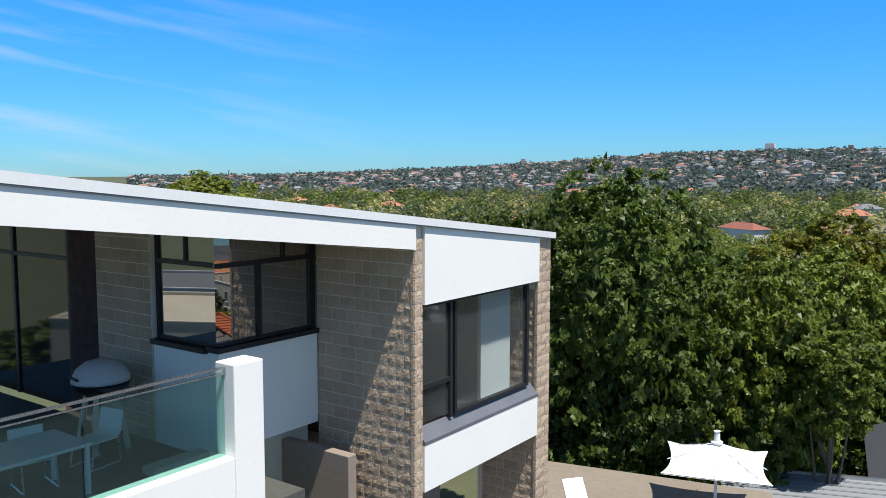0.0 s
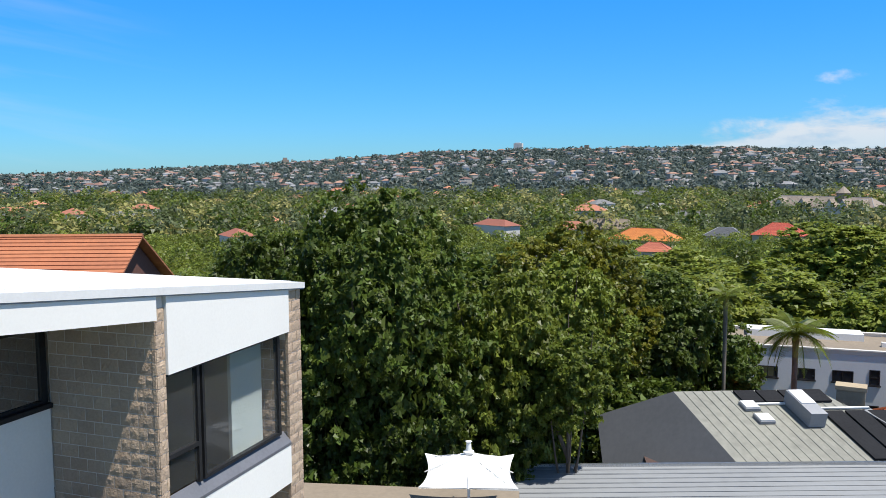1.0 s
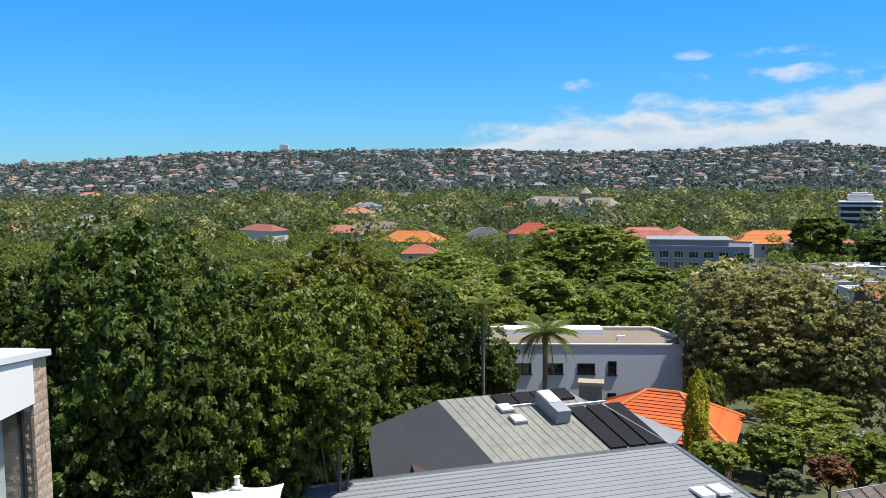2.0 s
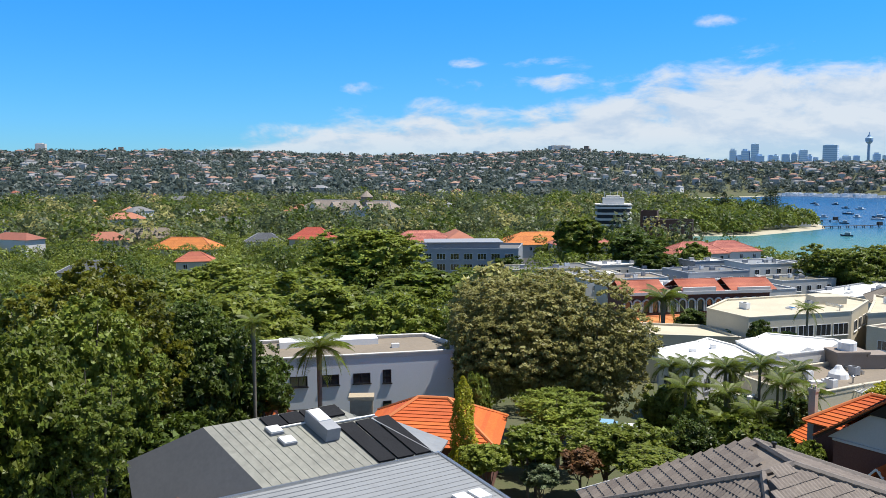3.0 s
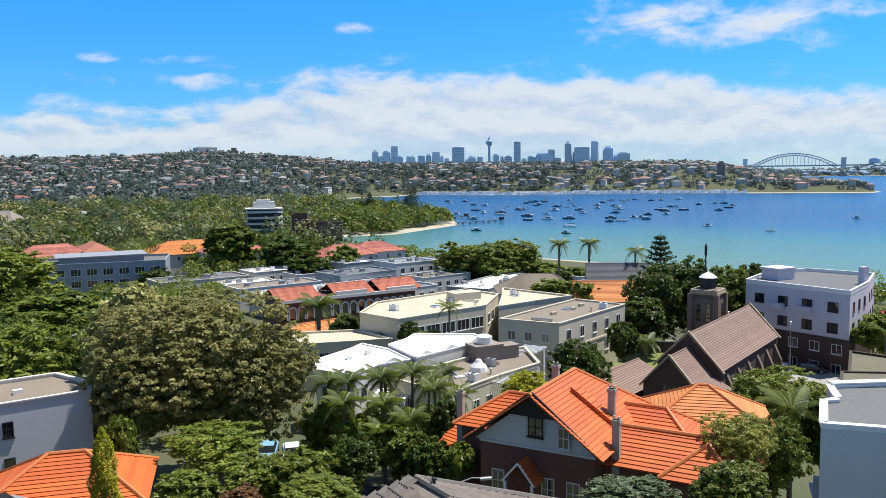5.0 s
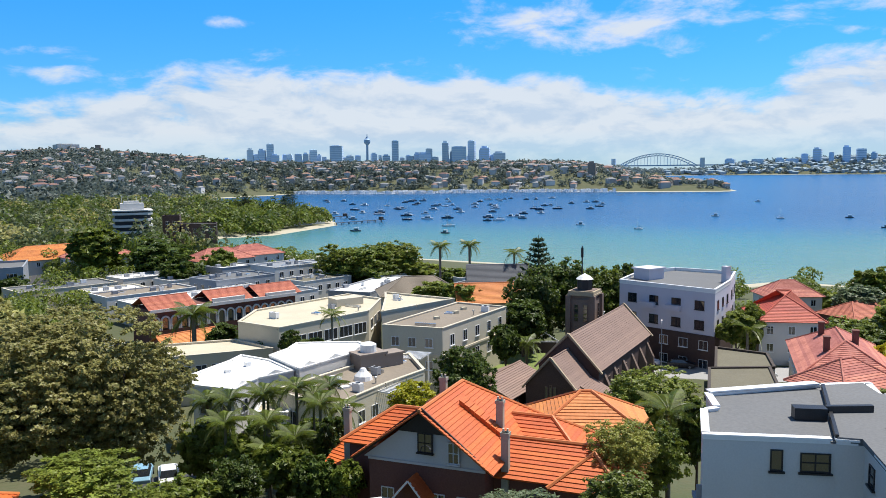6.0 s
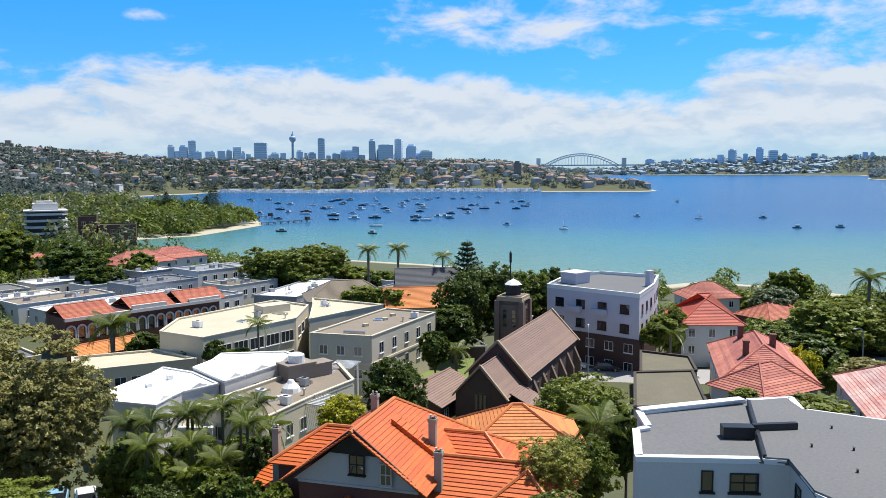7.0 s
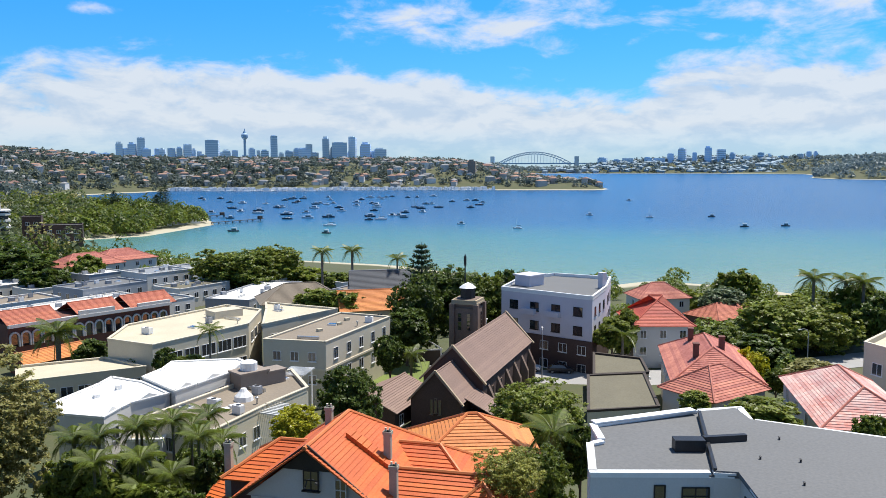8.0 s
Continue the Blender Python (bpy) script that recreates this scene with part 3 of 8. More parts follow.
def woods(name, x, y, r0, r1, per, leaf, material, label, tall=0.9):
    """Many crowns in one mesh, each of a handful of leaf clumps."""
    k = len(x)
    z = ground(x, y)
    rad = rng.uniform(r0, r1, k)
    h = rad * rng.uniform(0.8, 1.5, k) * tall
    d = ball(k * per, rng).reshape(k, per, 3)
    d[..., 2] = np.abs(d[..., 2]) * 1.15 - 0.18
    lob = ball(k * 9, rng).reshape(k, 9, 3)
    lump = np.einsum("kpi,kji->kpj", d, lob).max(-1, keepdims=True)
    p = d * (0.68 + 0.32 * np.clip(lump, 0, 1) ** 3) * rng.uniform(0.86, 1.06, (k, per, 1)) * np.stack([rad, rad, h], -1)[:, None, :]
    p += np.stack([x, y, z + h * 0.55], -1)[:, None, :]
    size = (leaf * rad / r1)[:, None].repeat(per, 1)
    q = leaf_quads(p.reshape(-1, 3), d.reshape(-1, 3) + np.array([0, 0, 0.3]), size.ravel(), rng, 0.55)
    solo(name, quads_mesh(name, q, material), material, label, "trees", "stuff")


def far_houses(name, x, y, material_roof, material_wall, size, label):
    """Small hipped houses, walls and roofs apart."""
    walls, roofs = Shape(), Shape()
    z = ground(x, y)
    for px, py, pz in zip(x, y, z):
        a = rng.uniform(0, math.pi)
        l, w, h = size * rng.uniform(0.8, 1.6), size * rng.uniform(0.6, 0.9), rng.uniform(4.5, 9)
        ca, sa = math.cos(a), math.sin(a)
        P = lambda u, v, s=1.0: (px + ca * u * s - sa * v * s, py + sa * u * s + ca * v * s)
        ring = [P(-l / 2, -w / 2), P(l / 2, -w / 2), P(l / 2, w / 2), P(-l / 2, w / 2)]
        walls.prism(ring, pz - 3, pz + h)
        eave = [(*P(u, v, 1.08), pz + h) for u, v in ((-l / 2, -w / 2), (l / 2, -w / 2), (l / 2, w / 2), (-l / 2, w / 2))]
        top = [(*P(-l / 2 + w / 2, 0), pz + h + w * 0.27), (*P(l / 2 - w / 2, 0), pz + h + w * 0.27)]
        roofs.add(eave + top, [(0, 1, 5, 4), (1, 2, 5), (2, 3, 4, 5), (3, 0, 4), (3, 2, 1, 0)])
    solo(name + "_walls", walls, material_wall, label, "houses", "stuff")
    solo(name + "_roofs", roofs, material_roof, label.replace("houses", "roofs of houses"), "houses", "stuff")

# ---- roofs, windows, walls ----


def clip(poly, axis, value, keep_above):
    """Part of a flat polygon on one side of a line in its own plane."""
    out = []
    for i, p in enumerate(poly):
        q = poly[(i + 1) % len(poly)]
        a, b = p[axis] - value, q[axis] - value
        if not keep_above:
            a, b = -a, -b
        if a >= 0:
            out.append(p)
        if (a > 0 > b) or (a < 0 < b):
            k = a / (a - b)
            out.append((p[0] + (q[0] - p[0]) * k, p[1] + (q[1] - p[1]) * k))
    return out


def tiled_plane(shape, poly, course=0.34, lift=0.05, thick=0.05):
    """Covers a roof plane (eave edge first) with overlapping courses of tiles."""
    poly = [Vector(p) for p in poly]
    u = (poly[1] - poly[0]).normalized()
    nrm = u.cross(poly[2] - poly[1]).normalized()
    if nrm.length < 0.5:
        nrm = u.cross(poly[-1] - poly[0]).normalized()
    if nrm.z < 0:
        nrm = -nrm
    v = nrm.cross(u)
    if (poly[2] - poly[0]).dot(v) < 0:
        v = -v
    o = poly[0]
    flat = [((p - o).dot(u), (p - o).dot(v)) for p in poly]
    top = max(f[1] for f in flat)
    for i in range(int(top / course) + 1):
        lo, hi = i * course, min((i + 1) * course, top)
        strip = clip(clip(flat, 1, lo, True), 1, hi, False)
        if len(strip) < 3 or hi - lo < 0.02:
            continue
        k = len(strip)
        up = [o + u * a + v * b + nrm * (0.02 + lift * (1 - (b - lo) / course)) for a, b in strip]
        down = [o + u * a + v * b - nrm * thick for a, b in strip]
        shape.add(up + down, [tuple(range(k)), tuple(range(k, 2 * k))[::-1]] + [(j, k + j, k + (j + 1) % k, (j + 1) % k) for j in range(k)])
    return shape


def hip_roof(parent, m, l, w, eave, rise, material, cap, over=0.5, gable=(False, False), course=0.34, name="roof", cap_w=0.26):
    """A hipped roof over an l x w plan about m; gable: which ends (-x, +x) stand upright. Each roof plane and each ridge cap is a part."""
    a, b = l / 2 + over, w / 2 + over
    i0 = a if gable[0] else a - b
    i1 = a if gable[1] else a - b
    e = [(-a, -b, eave), (a, -b, eave), (a, b, eave), (-a, b, eave)]
    r0, r1 = (-i0, 0, eave + rise), (i1, 0, eave + rise)
    slab = Shape().add([(*p[:2], p[2] - 0.05) for p in (*e, r0, r1)], [(0, 1, 5, 4), (2, 3, 4, 5)] + ([] if gable[1] else [(1, 2, 5)]) + ([] if gable[0] else [(3, 0, 4)]))
    roof = part(name, slab, material, parent, m=m)
    planes = [[e[0], e[1], r1, r0], [e[2], e[3], r0, r1]]
    if not gable[0]:
        planes.append([e[3], e[0], r0])
    if not gable[1]:
        planes.append([e[1], e[2], r1])
    for p in planes:
        part("tiles", tiled_plane(Shape(), p, course), material, roof)["kind"] = "stuff"
    lines = [(r0, r1)] + ([] if gable[0] else [(e[0], r0), (e[3], r0)]) + ([] if gable[1] else [(e[1], r1), (e[2], r1)])
    for p, q in lines:
        s = Shape()
        s.bar((p[0], p[1], p[2] + 0.06), (q[0], q[1], q[2] + 0.06), cap_w, 0.16, 6)
        part("ridge_cap", s, cap, roof)
    return roof


def gable_wall(s, m_x, w, z0, z1, thick=0.25):
    """Triangle of wall under a gable at x = m_x."""
    s.add([(m_x, -w / 2, z0), (m_x, w / 2, z0), (m_x, 0, z1), (m_x - thick, -w / 2, z0), (m_x - thick, w / 2, z0), (m_x - thick, 0, z1)],
          [(0, 1, 2), (5, 4, 3), (0, 3, 4, 1), (1, 4, 5, 2), (2, 5, 3, 0)])
    return s


WINDOWS = {}


def window(parent, m, w, h, frame=None, pane=None, bars=(1, 0), sill=True, bar=0.06):
    """A window in a wall: a frame with bars round real panes, a sill; x along the wall, y inward."""
    frame, pane = frame or WHITEPAINT, pane or PANE
    key = (round(w, 2), round(h, 2), frame.name, bars, bar)
    d0, d1 = -0.05, 0.10
    if key not in WINDOWS:
        ring = [(x, y, z) for y in (d0, d1) for a, b, c, d in ((-w / 2, w / 2, 0, h), (-w / 2 + bar, w / 2 - bar, bar, h - bar)) for x, z in ((a, c), (b, c), (b, d), (a, d))]
        faces = []
        for i in range(4):
            k = (i + 1) % 4
            faces += [(i, k, 4 + k, 4 + i), (8 + k, 8 + i, 12 + i, 12 + k), (k, i, 8 + i, 8 + k), (4 + i, 4 + k, 12 + k, 12 + i)]
        bar_meshes = []
        for i in range(bars[0]):
            x = -w / 2 + w * (i + 1) / (bars[0] + 1)
            bar_meshes.append(Shape().box(x - bar / 2, x + bar / 2, d0 + 0.01, d1, bar, h - bar).mesh("glazing_bar", frame))
        for i in range(bars[1]):
            z = h * (i + 1) / (bars[1] + 1)
            bar_meshes.append(Shape().box(-w / 2 + bar, w / 2 - bar, d0 + 0.015, d1, z - bar / 2, z + bar / 2).mesh("glazing_bar", frame))
        WINDOWS[key] = (Shape().add(ring, faces).mesh("window", frame), bar_meshes,
                        Shape().box(-w / 2 - 0.08, w / 2 + 0.08, d0 - 0.08, d1, -0.09, -0.005).mesh("sill", frame))
    f, bar_meshes, sill_mesh = WINDOWS[key]
    ob = part("window", f, frame, parent, m=m)
    pk = (key, pane.name)
    if pk not in WINDOWS:
        WINDOWS[pk] = Shape().box(-w / 2 + bar * 0.5, w / 2 - bar * 0.5, -0.012, 0.012, bar * 0.5, h - bar * 0.5).mesh("pane", pane)
    part("pane", WINDOWS[pk], pane, ob)
    for me in bar_meshes:
        part("glazing_bar", me, frame, ob)
    if sill:
        part("sill", sill_mesh, frame, ob)
    return ob


def wall_frame(a, b, z):
    """x along the wall from a to b, y into the building (outline counter-clockwise), z up."""
    d = Vector((b[0] - a[0], b[1] - a[1], 0)).normalized()
    m = Matrix(((d.x, -d.y, 0, a[0]), (d.y, d.x, 0, a[1]), (0, 0, 1, z), (0, 0, 0, 1)))
    return m


def block_building(name, label, outline, z1, wall, roof_material, windows=(), parapet=0.5, category="building", base=None, coping=None, pane=None, frame=None, group="", clutter=0):
    """A flat-roofed building: walls up to z1, a roof deck, a coped parapet, and windows; windows: (edge, count, sill height, width, height, first, last)."""
    if sum((outline[i][0] * outline[(i + 1) % len(outline)][1] - outline[(i + 1) % len(outline)][0] * outline[i][1]) for i in range(len(outline))) < 0:
        outline = outline[::-1]
        windows = [((len(outline) - 2 - w[0]) % len(outline), *w[1:]) for w in windows]
    cx, cy = sum(p[0] for p in outline) / len(outline), sum(p[1] for p in outline) / len(outline)
    base = min(gz(*p) for p in outline) - 0.6 if base is None else base
    holder = thing(name, label, category, pose(cx, cy, base), group)
    loc = [(x - cx, y - cy) for x, y in outline]
    top = z1 - base
    body = part("wall", Shape().prism(loc, 0, top), wall, holder)
    part("roof", Shape().prism([(x * 0.985, y * 0.985) for x, y in loc], top + 0.004, top + 0.09), roof_material, holder)
    for i, a in enumerate(loc):
        b = loc[(i + 1) % len(loc)]
        m = wall_frame(a, b, top)
        ln = math.hypot(b[0] - a[0], b[1] - a[1])
        if parapet:
            part("parapet", Shape().box(0.0, ln - 0.26, -0.04, 0.24, 0.003, parapet).box(-0.05, ln - 0.2, -0.09, 0.29, parapet + 0.002, parapet + 0.10), coping or wall, holder, m=m)
    for edge, count, sill, w, h, k0, k1, *bars in windows:
        a, b = loc[edge], loc[(edge + 1) % len(loc)]
        ln = math.hypot(b[0] - a[0], b[1] - a[1])
        for i in range(count):
            x = ln * (k0 + (k1 - k0) * (i + 0.5) / count)
            window(holder, wall_frame(a, b, sill - base) @ pose(x, -0.01, 0), w, h, frame, pane, bars[0] if bars else (1, 0))
    r = np.random.default_rng(int(abs(cx * 7 + cy * 13)))
    for k in range(clutter):
        i = r.integers(len(loc))
        a, b = loc[i], loc[(i + 1) % len(loc)]
        f, g = r.uniform(0, 1), r.uniform(0.15, 0.82)
        m = pose((a[0] + (b[0] - a[0]) * f) * g, (a[1] + (b[1] - a[1]) * f) * g, top + 0.09, 0, 0, math.degrees(math.atan2(loc[1][1] - loc[0][1], loc[1][0] - loc[0][0])))
        kind = k % 4
        if kind == 0:
            u = r.uniform(0.4, 0.8)
            unit = part("air_conditioner", Shape().box(-u, u, -0.35, 0.35, 0.12, 0.95).box(-u, u, -0.3, -0.2, 0, 0.12).box(-u, u, 0.2, 0.3, 0, 0.12), GREYTRIM if k % 8 else WHITEPAINT, holder, m=m)
            part("grille", Shape().lathe((0, 0, 0.952), [(0.28, 0), (0.28, 0.04)], 10), DARKMETAL, unit)
        elif kind == 1:
            part("vent_pipe", Shape().lathe((0, 0, 0), [(0.10, 0), (0.10, 0.6), (0.2, 0.62), (0.2, 0.75), (0, 0.85)], 8), STEEL, holder, m=m)
        elif kind == 2:
            sky_ob = part("skylight", Shape().box(-0.7, 0.7, -0.5, 0.5, 0, 0.22), WHITEPAINT, holder, m=m)
            part("pane", Shape().box(-0.6, 0.6, -0.4, 0.4, 0.224, 0.25), PANE_BLUE, sky_ob)
        else:
            part("duct", Shape().box(-1.6, 1.6, -0.16, 0.16, 0.1, 0.38).box(1.3, 1.6, -0.16, 0.16, 0, 0.1).box(-1.6, -1.3, -0.16, 0.16, 0, 0.1), STEEL, holder, m=m)
    return holder


# ---- the white house with block walls ----
HOUSE = Matrix(((0.158, 0.9875, 0, -9.86), (-0.9875, 0.158, 0, 12.2), (0, 0, 1, 0), (0, 0, 0, 1)))   # x along the front towards the deck, y out to the garden


def roof_z(s):
    return 31.67 + 0.11 * s


def front_slab(s0, s1, o0, o1, z0, z1, under_roof=0.0):
    """A slab along the front; z1 None: up to the sloping roof."""
    a, b = (roof_z(s0) - under_roof, roof_z(s1) - under_roof) if z1 is None else (z1, z1)
    c, d = (z0, z0) if not callable(z0) else (z0(s0), z0(s1))
    return Shape().add([(s0, o0, c), (s1, o0, d), (s1, o1, d), (s0, o1, c), (s0, o0, a), (s1, o0, b), (s1, o1, b), (s0, o1, a)],
                       [(3, 2, 1, 0), (4, 5, 6, 7), (0, 1, 5, 4), (1, 2, 6, 5), (2, 3, 7, 6), (3, 0, 4, 7)])


def split_block(w, h, d, seed):
    """One split-faced block: a rough front with a broken face, square behind; front towards -y."""
    r = np.random.default_rng(seed)
    s = Shape()
    nx, nz = 6, 3
    pts = []
    for k in range(nz + 1):
        for i in range(nx + 1):
            edge = i in (0, nx) or k in (0, nz)
            pts.append((w * i / nx, 0.0 if edge else -r.uniform(0.001, 0.011), h * k / nz))
    faces = [(k * (nx + 1) + i, k * (nx + 1) + i + 1, (k + 1) * (nx + 1) + i + 1, (k + 1) * (nx + 1) + i) for k in range(nz) for i in range(nx)]
    s.add(pts, faces)
    s.add([(0, 0, 0), (w, 0, 0), (w, 0, h), (0, 0, h), (0, d, 0), (w, d, 0), (w, d, h), (0, d, h)],
          [(0, 4, 5, 1), (1, 5, 6, 2), (2, 6, 7, 3), (3, 7, 4, 0)])
    return s.mesh("block", BLOCK)


def block_face(parent, m, width, z0, z1, unit=0.29, course=0.176, joint=0.013, d=0.05):
    """Lays split-faced blocks in running bond over a wall face; m: x along the face, y into the wall, z up."""
    made = {}
    rows = int((z1 - z0) / course)
    for k in range(rows):
        x = -unit / 2 if k % 2 else 0.0
        i = 0
        while x < width - 0.02:
            a, b = max(x, 0), min(x + unit, width)
            if b - a > 0.05:
                key = (round(b - a, 3), (k * 3 + i) % 4)
                if key not in made:
                    made[key] = split_block(b - a - joint, course - joint, d, key[1] + int(key[0] * 100))
                part("block", made[key], BLOCK, parent, m=m @ pose(a + joint / 2, 0, z0 + k * course + joint / 2))
            x += unit
            i += 1


house = thing("house", "white house with split-faced block walls and sloping white metal roof", "house", HOUSE)
# roof sheet with standing ribs, capping and fascias
sheet = front_slab(0.04, 15.0, -12.0, 0.03, lambda s: roof_z(s) - 0.10, None)
ribs = Shape()
for k in range(59):
    s0 = 0.05 + k * 0.25
    ribs.add([(s0 + a, o, roof_z(s0 + a) + c) for o in (-11.9, -0.2) for a, c in ((0, 0.002), (0.02, 0.012), (0.05, 0.012), (0.07, 0.002))], [(0, 1, 5, 4), (1, 2, 6, 5), (2, 3, 7, 6), (0, 3, 2, 1), (4, 5, 6, 7)])
roof_sheet = part("roof", sheet, WHITEMETAL, house, "ribbed white metal roof sheet")
part("ribs", ribs, WHITEMETAL, roof_sheet)["kind"] = "stuff"
for s0, o0 in ((8.6, -4.6), (9.3, -4.3)):
    part("roof_vent", Shape().lathe((s0, o0, roof_z(s0)), [(0.07, 0), (0.07, 0.42), (0.14, 0.44), (0.14, 0.58), (0.0, 0.6)], 10), DARKMETAL, roof_sheet)
part("capping", front_slab(0.03, 15.0, 0.033, 0.055, lambda s: roof_z(s) - 0.10, None), WHITEPAINT, house)
part("gutter_line", front_slab(0.04, 15.0, 0.03, 0.045, lambda s: roof_z(s) - 0.118, None, 0.104), GREYTRIM, house)
part("fascia", front_slab(3.80, 15.0, -0.12, 0.028, lambda s: roof_z(s) - 0.43, None, 0.103), WHITE, house)
part("window_head", front_slab(0.50, 3.585, -0.30, 0.01, 30.90, None, 0.103), WHITE, house)
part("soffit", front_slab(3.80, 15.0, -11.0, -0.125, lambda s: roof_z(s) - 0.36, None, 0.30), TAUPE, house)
part("spandrel", Shape().box(0.50, 3.585, -0.30, 0.0, 28.32, 28.97), WHITE, house)
part("sill", Shape().add([(0.50, -0.15, 28.975), (3.585, -0.15, 28.975), (3.585, 0.006, 28.975), (0.50, 0.006, 28.975), (0.50, -0.15, 29.19), (3.585, -0.15, 29.19), (3.585, 0.006, 29.02), (0.50, 0.006, 29.02)],
     [(3, 2, 1, 0), (4, 5, 6, 7), (0, 1, 5, 4), (1, 2, 6, 5), (2, 3, 7, 6), (3, 0, 4, 7)]), GREYSILL, house)
# block walls: a blade between window and deck, a pier at the far end, a pier on the deck
blade = part("blade_wall", front_slab(3.62, 3.78, -1.80, -0.03, 23.0, None, 0.104), MORTAR, house)
block_face(blade, Matrix(((0, -1, 0, 3.785), (1, 0, 0, -1.79), (0, 0, 1, 0), (0, 0, 0, 1))), 1.79, 26.0, 31.98)
block_face(blade, Matrix(((-1, 0, 0, 3.80), (0, -1, 0, -0.022), (0, 0, 1, 0), (0, 0, 0, 1))), 0.205, 26.0, 31.95)
pier = part("end_pier", front_slab(0.09, 0.47, -1.2, -0.03, 23.0, None, 0.104), MORTAR, house)
block_face(pier, Matrix(((-1, 0, 0, 0.50), (0, -1, 0, -0.022), (0, 0, 1, 0), (0, 0, 0, 1))), 0.44, 24.0, 31.60)
block_face(pier, Matrix(((0, -1, 0, 0.475), (1, 0, 0, -1.1), (0, 0, 1, 0), (0, 0, 0, 1))), 1.08, 26.0, 30.9)
deck_pier = part("deck_pier", Shape().box(5.1, 5.565, -4.50, -3.18, 28.9, 31.95), MORTAR, house)
block_face(deck_pier, Matrix(((0, -1, 0, 5.57), (1, 0, 0, -4.5), (0, 0, 1, 0), (0, 0, 0, 1))), 1.32, 28.95, 31.95)
# corner room behind the deck
part("room_wall", Shape().box(3.80, 5.55, -2.0, -1.79, 29.05, 30.36), WHITE, house)
part("room_wall", Shape().box(5.36, 5.56, -3.16, -2.005, 28.9, 30.33), WHITE, house)
part("room_sill", Shape().box(3.80, 5.60, -2.0, -1.74, 30.365, 30.43).box(5.36, 5.62, -3.16, -2.0, 30.335, 30.40), DARKMETAL, house)


def framed_window(name, spans, parent, m, o0=0.0, o1=0.08):
    """A window whose first bar carries the others, each a part."""
    first = None
    for x0, x1, z0, z1 in spans:
        bar = Shape().box(x0, x1, o0, o1, z0, z1)
        if first is None:
            first = part(name, bar, DARKMETAL, parent, m=m)
        else:
            part("frame_bar", bar, DARKMETAL, first)
    return first


side_window = framed_window("corner_window", [(3.80, 3.90, 30.435, 32.0), (4.80, 4.86, 30.435, 31.44), (3.90, 5.53, 31.44, 31.50), (4.36, 4.40, 31.50, 32.0), (3.90, 5.53, 30.435, 30.475)], house, pose(0, -1.90, 0))
part("pane", Shape().box(3.90, 5.54, 0.03, 0.045, 30.475, 32.1), PANE_GREY, side_window)
end_m = Matrix(((0, -1, 0, 5.50), (1, 0, 0, -3.16), (0, 0, 1, 0), (0, 0, 0, 1)))
end_window = framed_window("corner_window", [(0, 0.05, 30.405, 32.1), (0.05, 1.28, 31.44, 31.50), (0.62, 0.66, 31.50, 32.1), (0.05, 1.28, 30.405, 30.445)], house, end_m)
part("pane", Shape().box(0.05, 1.288, 0.03, 0.045, 30.445, 32.1), PANE_GREY, end_window)
door_m = Matrix(((0, -1, 0, 5.40), (1, 0, 0, -9.0), (0, 0, 1, 0), (0, 0, 0, 1)))
sliding = framed_window("sliding_door", [(0, 0.08, 28.955, 32.0), (1.7, 1.78, 28.955, 32.0), (3.4, 3.48, 28.955, 32.0), (0.08, 3.4, 31.3, 31.36)], house, door_m)
part("pane", Shape().box(0.08, 3.4, 0.03, 0.045, 28.955, 32.0), PANE, sliding)
part("reveal", Shape().box(5.2, 5.45, -5.45, -4.51, 28.95, 32.1), MAROON, house)
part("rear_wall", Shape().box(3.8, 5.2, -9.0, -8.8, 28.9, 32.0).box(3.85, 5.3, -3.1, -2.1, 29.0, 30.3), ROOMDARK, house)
# deck
part("deck_slab", Shape().box(5.57, 15.0, -9.0, -0.26, 28.62, 28.95), DECK, house)
part("deck_wall", Shape().box(6.795, 15.0, -0.25, 0.0, 24.0, 29.73), WHITE, house, bevel=0.01)
part("deck_post", Shape().box(6.40, 6.79, -0.30, 0.004, 24.0, 30.70), WHITE, house, bevel=0.015)
# Lit stretch: paler than the taupe beside it, the light put into the colour
part("lower_wall", Shape().box(3.80, 6.40, -2.25, -2.01, 22.5, 29.04), CREAM, house)
part("lower_wall", Shape().box(6.40, 15.0, -2.25, -2.01, 22.5, 28.60), TAUPE, house)
part("screen_wall", Shape().box(4.16, 4.32, -2.005, -0.72, 22.5, 28.88), TAUPE, house, "plain taupe wall below the block wall", bevel=0.01)
rail = Shape().bar((6.79, -0.13, 30.66), (15.0, -0.13, 30.66), 0.035, 0.022).bar((6.79, -0.13, 30.60), (15.0, -0.13, 30.615), 0.022, 0.014)
balustrade = part("balustrade", rail, STEEL, house, "brushed steel top rail")
for k in range(5):
    part("glass_panel", Shape().box(6.82 + k * 1.55, 8.35 + k * 1.55, -0.136, -0.124, 29.735, 30.61), GREENGLASS, balustrade)
# bedroom behind the front window
front_window = framed_window("front_window", [(0.68, 0.75, 29.19, 30.9), (2.72, 2.77, 29.19, 30.9), (2.83, 2.89, 29.19, 30.9), (3.54, 3.585, 29.19, 30.9), (0.75, 2.72, 29.192, 29.24), (0.75, 3.54, 30.85, 30.898), (2.89, 3.54, 29.72, 29.78)], house, pose(0, -0.15, 0))
part("pane", Shape().box(0.75, 2.72, 0.03, 0.042, 29.24, 30.85), CLEAR, front_window)
part("pane", Shape().box(2.89, 3.54, 0.03, 0.042, 29.24, 30.85), CLEAR, front_window)
for ob in front_window.children:
    if ob.name.startswith("pane"):
        ob.visible_shadow = False
